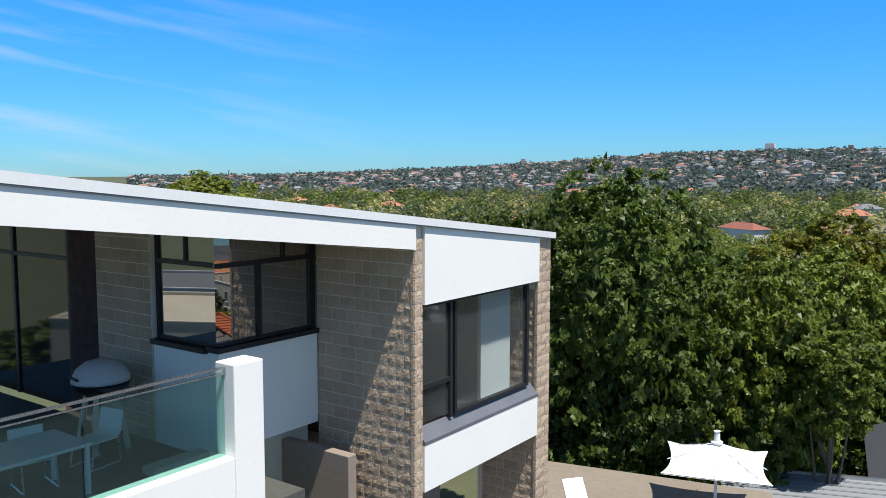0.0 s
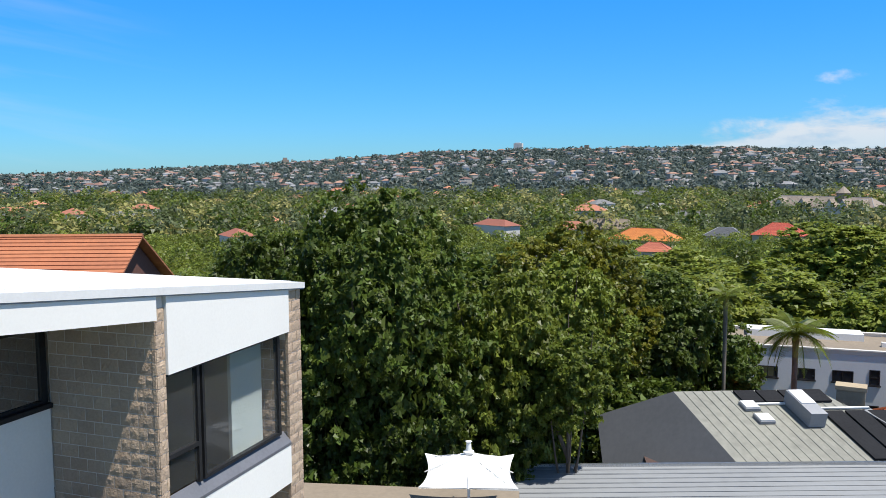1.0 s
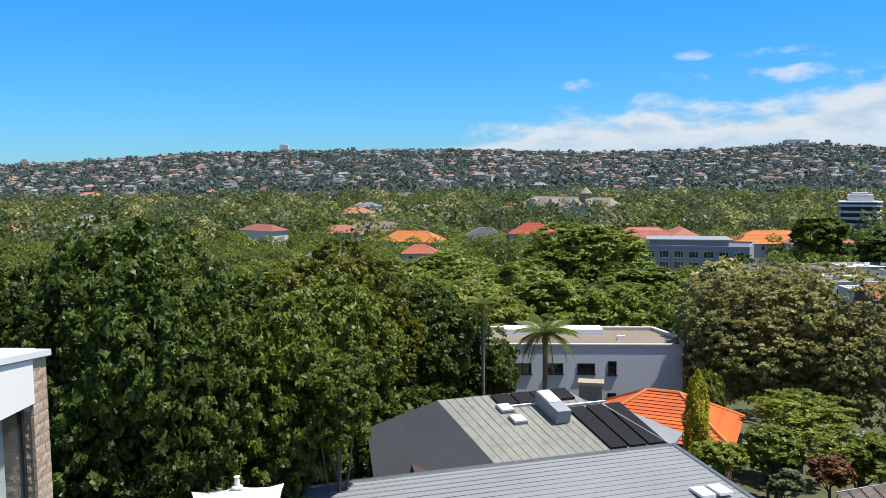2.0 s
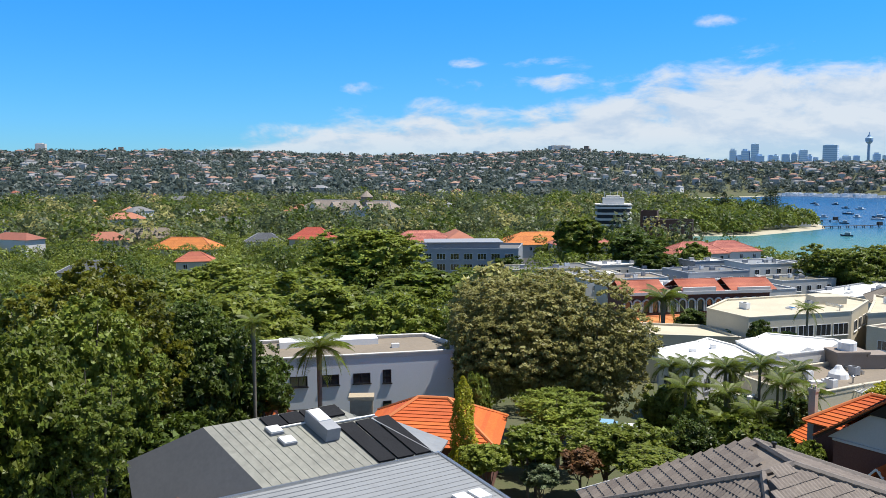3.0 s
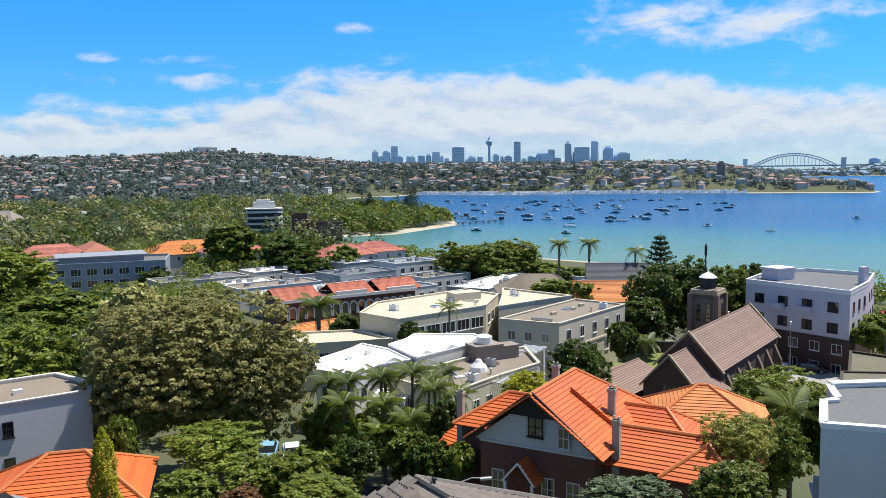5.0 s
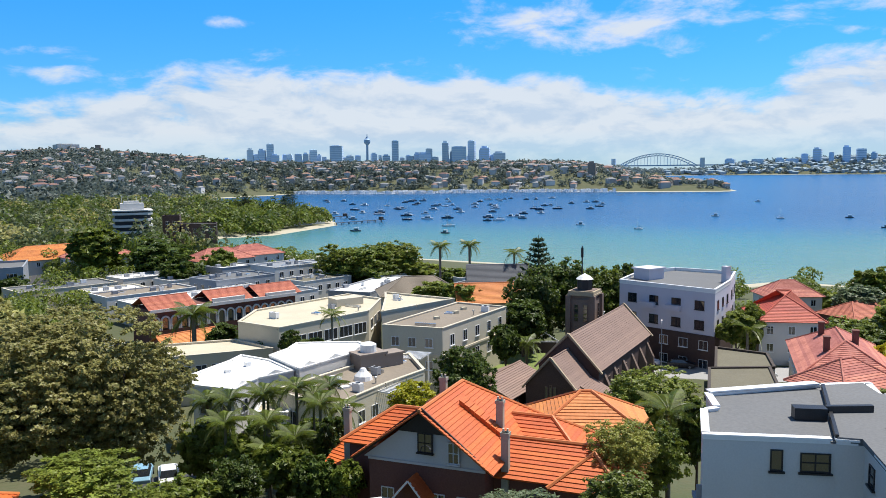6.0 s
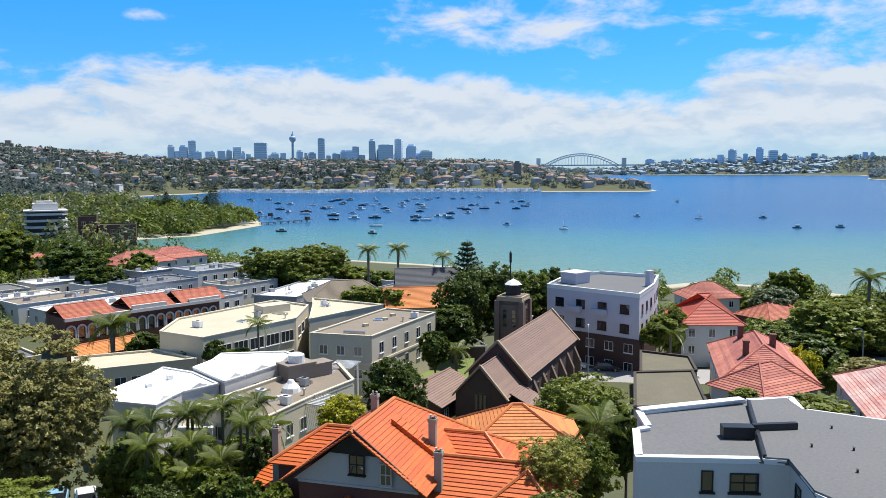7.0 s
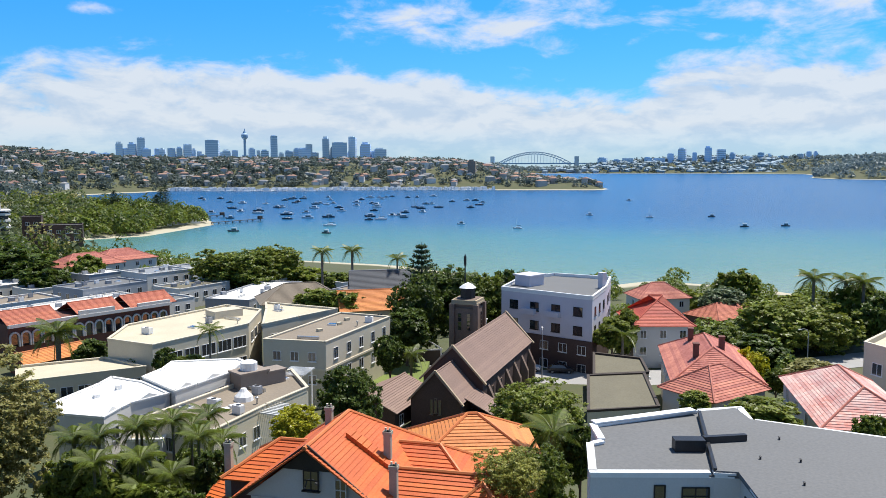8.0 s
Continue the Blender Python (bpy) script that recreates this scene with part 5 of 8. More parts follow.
hip_roof(gab, pose(10.15, 2.9, 0) @ turn, 3.4, 4.0, 18.15, 1.7, ORANGE, CAPS, 0.4, (False, True), 0.33)
hip_roof(gab, pose(-4.3, 6.1, 0), 5.8, 5.2, 18.6, 1.95, ORANGE, CAPS, 0.4, (False, True), 0.33)
hip_roof(gab, pose(6.2, 8.4, 0), 5.0, 5.0, 18.3, 1.9, ORANGE, CAPS, 0.4, (True, False), 0.33)
for wing in ((4.0, 12.2, 2.0, 6.4, 18.2), (8.3, 12.0, 1.3, 2.0, 18.15), (-7.1, -3.9, 3.6, 8.6, 18.6), (4.0, 8.5, 6.5, 10.7, 18.3)):
    part("wall", Shape().box(wing[0], wing[1], wing[2], wing[3], 12.5, wing[4]), REDBRICK, gab)
for x, z, w, h in ((0.15, 19.75, 1.0, 1.25), (2.05, 19.25, 0.75, 1.35)):
    window(gab, upper.matrix_basis @ pose(0, 0, 0, 0, 0, 90) @ pose(x, -0.28, z), w, h, DARKMETAL if x < 1 else OFFWHITE, PANE, (1, 1))
for x in (-2.6, 2.6, 0.9):
    window(gab, pose(x, 0.28, 15.6), 0.9, 1.5, OFFWHITE, PANE, (1, 1))
for x, y in ((5.2, 1.98), (7.2, 1.98), (10.2, 1.28)):
    window(gab, pose(x, y, 15.7), 0.9, 1.4, OFFWHITE, PANE, (1, 1))
for s in (-1, 1):
    part("bargeboard", Shape().bar((s * 4.75, -0.25, 18.93), (0, -0.25, 22.62), 0.10, 0.24), TIMBER, gab)
strip = Shape()
for k in range(9):
    b0 = 0.14 + k * 0.075
    lo = Vector((4.75 * b0 + 0.35, 3.9 + 0.25 * k * 0.1, 22.50 - 3.45 * b0))
    hi = Vector((4.75 * (b0 + 0.07) + 0.35, 3.9 + 0.25 * k * 0.1, 22.50 - 3.45 * (b0 + 0.07)))
    strip.add([lo + Vector((0, 0, 0.16)), hi + Vector((0, 0, 0.20)), hi + Vector((0, 1.1, 0.20)), lo + Vector((0, 1.1, 0.16)), lo - Vector((0, 0, 0.3)), hi - Vector((0, 0, 0.3)), hi + Vector((0, 1.1, -0.3)), lo + Vector((0, 1.1, -0.3))], [(0, 1, 2, 3), (0, 4, 5, 1), (1, 5, 6, 2), (2, 6, 7, 3), (3, 7, 4, 0)])
part("raised_tiles", strip, ORANGE, gab, "raised strip of orange tiles")["kind"] = "stuff"
porch = part("porch", Shape().bar((-1.6, -1.2, 17.0), (-0.5, -1.2, 18.3), 0.12).bar((0.6, -1.2, 17.0), (-0.5, -1.2, 18.3), 0.12).box(-1.5, -1.35, -1.2, -1.05, 13.5, 17.0).box(0.35, 0.5, -1.2, -1.05, 13.5, 17.0), WHITEPAINT, gab, "white timber porch gable")
part("porch_roof", tiled_plane(tiled_plane(Shape(), [(-1.7, 0.2, 16.95), (-1.7, -1.25, 16.95), (-0.5, -1.25, 18.32), (-0.5, 0.2, 18.32)], 0.33), [(0.7, -1.25, 16.95), (0.7, 0.2, 16.95), (-0.5, 0.2, 18.32), (-0.5, -1.25, 18.32)], 0.33), ORANGE, porch)["kind"] = "stuff"


def chimney(parent, x, y, z0, z1, material):
    ob = part("chimney", Shape().box(x - 0.24, x + 0.24, y - 0.20, y + 0.20, z0, z1).box(x - 0.29, x + 0.29, y - 0.25, y + 0.25, z1 - 0.22, z1), material, parent, "tall rendered chimney")
    for d in (-0.14, 0.14):
        part("chimney_pot", Shape().lathe((x + d, y, z1), [(0.08, 0), (0.06, 0.2), (0.08, 0.22)], 8), CREAM, ob)


chimney(gab, 3.5, 5.0, 18.5, 22.1, CHIMNEY)
chimney(gab, 4.8, 2.0, 17.0, 21.0, CHIMNEY)
chimney(gab, -1.85, 8.3, 18.5, 22.4, CHIMNEY)
chimney(gab, -7.75, 4.6, 16.5, 20.6, CHIMNEY)
part("lean_to_roof", tiled_plane(Shape(), [(-9.6, 4.0, 16.3), (-7.2, 3.2, 16.3), (-7.2, 7.4, 18.0), (-9.6, 7.4, 18.0)], 0.33), ORANGE, gab)["kind"] = "stuff"
part("lean_to_wall", Shape().box(-9.3, -7.45, 4.2, 7.2, 12.5, 16.4), SANDSTONE, gab)
hip2 = thing("house", "house under a weathered orange hipped tile roof beside a church", "house", pose(46.0, 48.5, 0, 0, 0, -40))
part("wall", Shape().box(-4.6, 4.6, -4.2, 4.2, 12.0, 17.2), REDBRICK, hip2)
hip_roof(hip2, pose(0, 0, 0), 9.4, 8.6, 17.2, 2.8, ORANGE_LIGHT, CAPS, 0.5, (False, False), 0.33)


def hip_house(x, y, turn_deg, l, w, eave, rise, roof_m, cap_m, wall_m, label, windows=2, gable=(False, False), base=None, course=0.36):
    base = gz(x, y) - 1.0 if base is None else base
    ob = thing("house", label, "house", pose(x, y, 0, 0, 0, turn_deg))
    wl = part("wall", Shape().box(-l / 2, l / 2, -w / 2, w / 2, base, eave), wall_m, ob)
    for k in (0, 1):
        if gable[k]:
            part("gable", gable_wall(Shape(), (l / 2) * (1 if k else -1) + (0 if k else 0.25), w, eave, eave + rise * 0.95), wall_m, ob)
    hip_roof(ob, pose(0, 0, 0), l, w, eave, rise, roof_m, cap_m, 0.5, gable, course)
    levels = max(int((eave - base - 1.2) / 2.9), 1)
    for lv in range(min(levels, 2)):
        z = eave - 2.1 - lv * 2.9
        for i in range(windows):
            t = (i + 0.5) / windows
            window(ob, pose(-l / 2 + l * t, -w / 2 - 0.01, z), 1.1, 1.4, WHITEPAINT, PANE, (1, 0))
            window(ob, pose(l / 2 - l * t, w / 2 + 0.01, z, 0, 0, 180), 1.1, 1.4, WHITEPAINT, PANE, (1, 0))
        for s, t in ((-1, -90), (1, 90)):
            window(ob, pose(s * (l / 2 + 0.01), 0, z, 0, 0, t), 1.1, 1.4, WHITEPAINT, PANE, (1, 0))
    return ob


hip_house(2.1, 58.6, -12, 9.2, 7.0, 16.8, 2.3, ORANGE, CAPS, REDBRICK, "small house under a bright orange hipped roof in the garden", course=0.33)
hip_house(-11.0, 57.5, -5, 6.0, 5.0, 17.4, 1.9, ORANGE, CAPS, REDBRICK, "small orange-roofed house half hidden by trees", course=0.33)
hip_house(-44.6, 27.2, 30, 18.0, 9.6, 27.35, 2.8, TERRACOTTA, TERRACOTTA, REDBRICK, "large house under a weathered terracotta gabled roof", gable=(True, True))
red = hip_house(127.1, 82.5, -45, 10.0, 12.4, 12.0, 4.3, REDTILE, REDTILE, OFFWHITE, "pale house under a steep bright red hipped roof", 3)
pink = hip_house(102.3, 58.9, 36, 19.5, 10.5, 12.4, 3.3, PINKTILE, PINKTILE, OFFWHITE, "long pale house under faded pink-red tiles", 5)
for x, y, h in ((-5, 2.2, 16.3), (-1.5, -1.5, 16.6), (4.5, 1.8, 16.4)):
    part("chimney", Shape().box(x - 0.4, x + 0.4, y - 0.35, y + 0.35, 13.0, h).box(x - 0.46, x + 0.46, y - 0.41, y + 0.41, h - 0.2, h + 0.02), REDBRICK, pink)
hip_house(92.0, 52.5, -10, 9.5, 7.5, 12.3, 2.9, PINKTILE, PINKTILE, OFFWHITE, "pale house wing under faded pink-red tiles", 2)
hip_house(92.8, 37.2, 35, 19.0, 9.5, 13.6, 3.0, MOTTLED, PINKTILE, OFFWHITE, "pale house under mottled pink-white tiles", 4)
hip_house(167.0, 90.0, -12, 14.0, 9.0, 6.8, 2.6, SALMON, SALMON, REDBRICK, "house under a dull terracotta roof near the beach", 3)
hip_house(171.0, 109.0, -35, 12.0, 9.0, 8.2, 3.2, PINKTILE, PINKTILE, OFFWHITE, "pink-roofed house behind a red-roofed house near the beach", 3)
hip_house(106.0, 135.0, -30, 15.0, 10.0, 10.4, 3.4, ORANGE_LIGHT, CAPS, CREAM, "cream house under a terracotta gabled roof", 3, (True, True))
hip_house(117.0, 147.0, -35, 13.0, 9.0, 11.5, 4.2, SLATEGREY, GREYTRIM, OFFWHITE, "white house under a steep slate-grey gabled roof", 2, (True, True))
hip_house(103.0, 158.0, -25, 18.0, 11.0, 9.5, 3.6, TANROOF, TANROOF, CREAM, "cream house under a dull tiled roof near the shore", 3)

# ---- brick church ----
CH = Matrix(((0.894, -0.448, 0, 74.17), (0.448, 0.894, 0, 79.72), (0, 0, 1, 0), (0, 0, 0, 1)))     # x along the nave, away from the chancel
church = thing("church", "dark brick church with steep brown roofs and pale stone copings", "church", CH)
part("nave_wall", Shape().box(0.3, 26.2, -4.1, 4.1, 4.0, 11.5), DARKBRICK, church)
hip_roof(church, pose(13.2, 0, 0), 25.8, 8.2, 11.35, 4.35, SLATE, SLATE, 0.25, (True, True), 0.30, cap_w=0.2)
part("nave_gable", gable_wall(Shape(), 0.55, 8.2, 11.5, 15.75, 0.3), DARKBRICK, church)
part("nave_gable", gable_wall(Shape(), 26.3, 8.2, 11.5, 15.75, 0.3), DARKBRICK, church)
for x in (0.15, 26.3):
    for s in (-1, 1):
        part("coping", Shape().bar((x, s * 4.6, 11.15), (x, 0, 16.0), 0.34, 0.22), SANDSTONE, church)
for k in range(6):
    for s in (-1, 1):
        part("buttress", Shape().prism([(2.5 + k * 4.4, s * 4.1), (3.2 + k * 4.4, s * 4.1), (3.2 + k * 4.4, s * 5.2), (2.5 + k * 4.4, s * 5.2)][::s], 4.0, [10.6, 10.6, 8.2, 8.2][::s]), STONE, church)
        window(church, pose(4.9 + k * 4.0, s * 4.12, 7.4, 0, 0, 0 if s < 0 else 180), 0.9, 2.4, STONE, PANE, (1, 0))
part("chancel_wall", Shape().box(-6.2, 0.2, -3.3, 3.3, 4.0, 10.4), DARKBRICK, church)
hip_roof(church, pose(-3.1, 0, 0), 6.6, 6.6, 10.25, 3.7, SLATE, SLATE, 0.2, (True, True), 0.30, cap_w=0.2)
part("chancel_gable", gable_wall(Shape(), -5.95, 6.6, 10.4, 14.0, 0.3), DARKBRICK, church)
for s in (-1, 1):
    part("coping", Shape().bar((-6.35, s * 3.7, 10.05), (-6.35, 0, 14.2), 0.32, 0.2), SANDSTONE, church)
for d in (-0.55, 0.0, 0.55):
    window(church, pose(-6.22, d, 8.6 if d else 8.8, 0, 0, -90), 0.36, 1.9, STONE, PANE, (0, 0))
part("vestry", Shape().box(-4.5, 0.0, -7.2, -3.32, 4.0, 8.6), DARKBRICK, church)
part("vestry_roof", tiled_plane(Shape(), [(-4.8, -7.5, 8.5), (0.1, -7.5, 8.5), (0.1, -3.3, 10.6), (-4.8, -3.3, 10.6)], 0.30), SLATE, church)["kind"] = "stuff"
tower = thing("bell_tower", "square stone bell tower with louvred openings and a white cupola", "tower", pose(94.2, 96.6, 4.0, 0, 0, 27))
part("shaft", Shape().box(-2.0, 2.0, -2.0, 2.0, 0.0, 12.6), STONE, tower)
part("upper_stage", Shape().box(-1.75, 1.75, -1.75, 1.75, 12.6, 14.0), STONE, tower)
for sx, sy in ((-1, -1), (1, -1), (1, 1), (-1, 1)):
    part("buttress", Shape().box(sx * 2.0 - 0.4, sx * 2.0 + 0.4, sy * 2.0 - 0.4, sy * 2.0 + 0.4, 0.0, 13.2), STONE, tower)
for a in range(4):
    for d in (-0.75, 0.75):
        window(tower, pose(0, 0, 0, 0, 0, 90 * a) @ pose(d, -2.02, 9.0), 0.7, 2.8, STONE, PANE, (0, 3), False)
part("parapet", Shape().box(-2.2, 2.2, -2.2, 2.2, 13.2, 13.45).box(-2.1, 2.1, -2.1, 2.1, 13.45, 13.9), SANDSTONE, tower)
part("lantern", Shape().lathe((0, 0, 13.9), [(1.25, 0), (1.25, 1.7), (1.35, 1.75)], 8), DARKMETAL, tower)
part("cupola", Shape().lathe((0, 0, 15.65), [(1.45, 0), (0.9, 0.45), (0.3, 0.75), (0.0, 0.95)], 8), WHITEPAINT, tower)
hall = hip_house(68.3, 86.0, 25, 11.0, 7.5, 8.9, 1.9, SLATE, SLATE, DARKBRICK, "low church hall under a brown shingled roof", 3, (True, True))
lawn = solo("lawn", Shape().prism([(73.5, 93.0), (78.5, 91.0), (93.0, 104.5), (83.0, 109.5)], 4.5, 6.35), LAWN, "strip of mown lawn beside the church", "lawn", "structure")
shelter = thing("shelter", "open white-framed garden shelter behind the lawn", "shelter", pose(93.0, 107.5, gz(93, 107.5), 0, 0, -40))
for x in (-4, 0, 4):
    part("post", Shape().box(x - 0.1, x + 0.1, -0.1, 0.1, 0, 2.9), WHITEPAINT, shelter)
part("beam", Shape().box(-4.2, 4.2, -0.12, 0.12, 2.9, 3.1), WHITEPAINT, shelter)
part("gable_frame", Shape().bar((-0.2, 0, 3.1), (2.0, 0, 4.5), 0.16).bar((4.2, 0, 3.1), (2.0, 0, 4.5), 0.16), WHITEPAINT, shelter)
part("back_panel", Shape().box(-4.1, 4.1, 0.9, 1.0, 0, 2.9), TIMBER, shelter)

# ---- village ----
white_b = block_building("building", "white-walled building with a bright white painted roof", [(28.5, 89.4), (31.3, 85.0), (33.9, 87.1), (35.3, 88.0), (39.8, 88.6), (39.8, 95.2), (38.0, 100.0), (35.8, 98.0), (29.9, 94.1)], 14.5, OFFWHITE, WHITEROOF,
                         [(0, 2, 11.6, 1.5, 1.3, 0.08, 0.92), (1, 1, 11.7, 1.3, 1.4, 0.3, 0.9, (1, 1)), (3, 2, 11.8, 1.0, 1.3, 0.05, 0.95), (0, 2, 8.4, 1.5, 1.3, 0.08, 0.92), (1, 1, 8.4, 1.6, 1.4, 0.3, 0.9), (8, 2, 11.6, 1.2, 1.2, 0.1, 0.9)], 0.14, coping=WHITEROOF, frame=GREYTRIM)
white_c = block_building("building", "white rear building with stepped gabled parapets and a white roof", [(40.0, 87.6), (43.2, 88.7), (52.2, 92.1), (52.5, 96.2), (45.8, 100.6), (43.3, 98.0), (40.0, 96.0)], 14.9, OFFWHITE, WHITEROOF,
                         [(0, 1, 12.4, 1.1, 1.3, 0.2, 0.8), (1, 4, 12.5, 1.0, 1.3, 0.05, 0.95), (2, 1, 12.4, 1.0, 1.3, 0.1, 0.9)], 0.14, coping=WHITEROOF, frame=GREYTRIM)
for owner, ax, ay, az, gw, a in ((white_b, 32.6, 86.1, 14.6, 1.2, 39), (white_b, 37.4, 88.3, 14.6, 1.3, 8), (white_c, 41.6, 88.2, 15.0, 1.2, 19), (white_c, 45.6, 89.6, 15.0, 1.5, 20.7), (white_c, 49.8, 91.2, 15.0, 1.2, 20.7)):
    part("parapet_gable", Shape().add([(-gw, 0.0, 0), (gw, 0.0, 0), (gw, 0.0, 0.12), (0, 0.0, 0.62), (-gw, 0.0, 0.12), (-gw, 0.27, 0), (gw, 0.27, 0), (gw, 0.27, 0.12), (0, 0.27, 0.62), (-gw, 0.27, 0.12)],
         [(0, 1, 2, 3, 4), (9, 8, 7, 6, 5), (0, 5, 6, 1), (1, 6, 7, 2), (2, 7, 8, 3), (3, 8, 9, 4), (4, 9, 5, 0)]), WHITEROOF, owner, m=pose(ax - owner.location.x, ay - owner.location.y, az - owner.location.z, 0, 0, a))
for x, y, h in ((1.8, 2.5, 0.5), (-1.2, 1.0, 0.35)):
    part("roof_vent", Shape().box(x - 0.3, x + 0.3, y - 0.3, y + 0.3, 14.6 - white_b.location.z, 14.6 - white_b.location.z + h), WHITEPAINT, white_b)
block_building("building", "low white wing with a pale flat roof beside palms", [(33.0, 83.9), (35.6, 81.5), (37.2, 83.2), (35.8, 86.6), (34.6, 86.4)], 12.0, OFFWHITE, PEBBLE, [(0, 1, 9.6, 1.2, 1.2, 0.2, 0.8)], 0.2, coping=WHITEROOF, frame=GREYTRIM)
tan_b = block_building("building", "flat-roofed tan building with rooftop plant rooms", [(35.6, 85.2), (38.4, 76.2), (46.9, 80.2), (53.9, 82.8), (57.2, 91.2), (52.6, 91.6)], 13.3, CREAM, TANROOF,
                       [(0, 2, 10.6, 1.4, 1.5, 0.15, 0.9), (1, 3, 10.6, 1.2, 1.4, 0.1, 0.9), (2, 3, 10.6, 1.2, 1.4, 0.1, 0.9)], 0.45, clutter=9)
ZT = 13.3 - tan_b.location.z
TX, TY = tan_b.location.x, tan_b.location.y
for x, y, a, b, h, m in ((50.0, 89.3, 1.8, 1.3, 1.8, TAUPE), (53.0, 89.0, 1.2, 1.0, 1.5, TAUPE)):
    part("plant_room", Shape().box(x - TX - a, x - TX + a, y - TY - b, y - TY + b, ZT + 0.09, ZT + h).box(x - TX - a - 0.15, x - TX + a + 0.15, y - TY - b - 0.15, y - TY + b + 0.15, ZT + h, ZT + h + 0.25), m, tan_b)
part("tank", Shape().lathe((50.0 - TX, 89.3 - TY, ZT + 2.05), [(1.0, 0), (1.0, 0.9), (0.6, 1.1), (0, 1.15)], 14), WHITEPAINT, tan_b, "round pale roof tank")
part("fan_housing", Shape().lathe((46.5 - TX, 84.5 - TY, ZT + 0.09), [(1.1, 0), (1.0, 0.5), (0.5, 1.0), (0.3, 1.35), (0, 1.4)], 10), WHITEPAINT, tan_b, "white domed roof vent")
for x, y in ((43.0, 82.6), (44.6, 83.0)):
    part("skylight", Shape().box(x - TX - 0.6, x - TX + 0.6, y - TY - 0.4, y - TY + 0.4, ZT + 0.09, ZT + 0.3), WHITEPAINT, tan_b)
perg = thing("pergola", "white slatted pergola on a roof terrace", "pergola", pose(47.6, 79.2, 9.0, 0, 0, 22))
for x, y in ((-1.8, -1.2), (1.8, -1.2), (-1.8, 1.2), (1.8, 1.2)):
    part("post", Shape().box(x - 0.08, x + 0.08, y - 0.08, y + 0.08, -4.0, 4.2), WHITEPAINT, perg)
for k in range(9):
    part("slat", Shape().box(-1.9 + k * 0.46, -1.78 + k * 0.46, -1.6, 1.6, 4.2, 4.36), WHITEPAINT, perg)
copy_thing(perg, pose(57.5, 90.5, 9.3, 0, 0, 35))
creamA = block_building("building", "long flat-roofed cream building with a pale gravel roof", [(44.8, 118.5), (47.6, 110.3), (64.6, 114.4), (72.5, 123.8), (70.5, 132.0), (50.9, 126.6)], 15.0, CREAM, PEBBLE,
                        [(1, 5, 12.0, 2.6, 1.7, 0.12, 0.98, (2, 0)), (1, 5, 8.8, 2.6, 1.7, 0.12, 0.98, (2, 0)), (2, 3, 12.0, 2.2, 1.6, 0.1, 0.9)], 0.3, clutter=7)
part("plant_room", Shape().box(4.5, 9.5, 1.0, 4.0, 15.0 - creamA.location.z, 16.3 - creamA.location.z), CREAM, creamA)
block_building("building", "flat-roofed cream building with a pale gravel roof", [(65.8, 112.4), (73.6, 114.1), (82.2, 115.6), (76.9, 129.7), (73.2, 123.5)], 15.0, CREAM, PEBBLE, [(0, 2, 12.0, 1.6, 1.5, 0.1, 0.9), (1, 3, 12.0, 1.4, 1.5, 0.1, 0.9)], 0.3, clutter=3)
block_building("building", "low cream flat-roofed building with dark shopfront windows", [(33.9, 122.3), (31.5, 113.5), (46.5, 110.0), (44.6, 119.0)], 12.3, CREAM, PEBBLE, [(1, 7, 9.4, 1.5, 1.8, 0.03, 0.97)], 0.3)
b2b = block_building("building", "three-storey cream flats with a tan flat roof", [(60.4, 103.3), (65.6, 95.7), (84.0, 104.0), (80.5, 112.5)], 15.0, CREAM, TANROOF,
                     [(1, 5, 12.4, 1.2, 1.6, 0.04, 0.98), (1, 5, 9.2, 1.2, 1.6, 0.04, 0.98), (0, 3, 12.4, 1.2, 1.3, 0.08, 0.92), (0, 3, 9.2, 1.2, 1.3, 0.08, 0.92)], 0.25, clutter=4)
part("string_course", Shape().prism([(x * 1.02, y * 1.02) for x, y in ((-12.2, -0.6), (-7.0, -8.2), (11.4, 0.1), (7.9, 8.6))], 11.2 - b2b.location.z, 11.5 - b2b.location.z), CREAM, b2b)
for x, y in ((2, 1), (5, 3), (-3, -1)):
    part("roof_vent", Shape().box(x - 0.4, x + 0.4, y - 0.3, y + 0.3, 15.05 - b2b.location.z, 15.5 - b2b.location.z), PEBBLE, b2b)

# arcaded red-brick row with arches
AR = wall_frame((43.5, 159.5), (75.0, 163.0), 4.0)
arc = thing("shop_row", "two-storey red brick shop row with white arches and terracotta roofs", "building", AR)
ln = math.hypot(31.5, 3.5)
part("wall", Shape().box(0, ln, 0.6, 9.0, -1.0, 7.4), REDBRICK, arc)
part("cornice", Shape().box(-0.1, ln + 0.1, -0.1, 0.62, 6.9, 7.5), OFFWHITE, arc)
part("parapet", Shape().box(12.6, 19.6, 0.0, 0.55, 7.5, 8.3).box(24.5, 31.5, 0.0, 0.55, 7.5, 8.1), OFFWHITE, arc)
for k in range(16):
    x = 1.0 + k * 1.93
    arch = Shape()
    for i in range(8):
        a0, a1 = math.pi * i / 8, math.pi * (i + 1) / 8
        arch.bar((x + 0.78 * math.cos(a0), 0.3, 5.2 + 0.78 * math.sin(a0)), (x + 0.78 * math.cos(a1), 0.3, 5.2 + 0.78 * math.sin(a1)), 0.22, 0.3)
    arch.box(x - 0.89, x - 0.67, 0.1, 0.6, 3.4, 5.2).box(x + 0.67, x + 0.89, 0.1, 0.6, 3.4, 5.2)
    ob = part("arch", arch, OFFWHITE, arc)
    part("pane", Shape().box(x - 0.67, x + 0.67, 0.5, 0.56, 3.4, 5.9), PANE, ob)
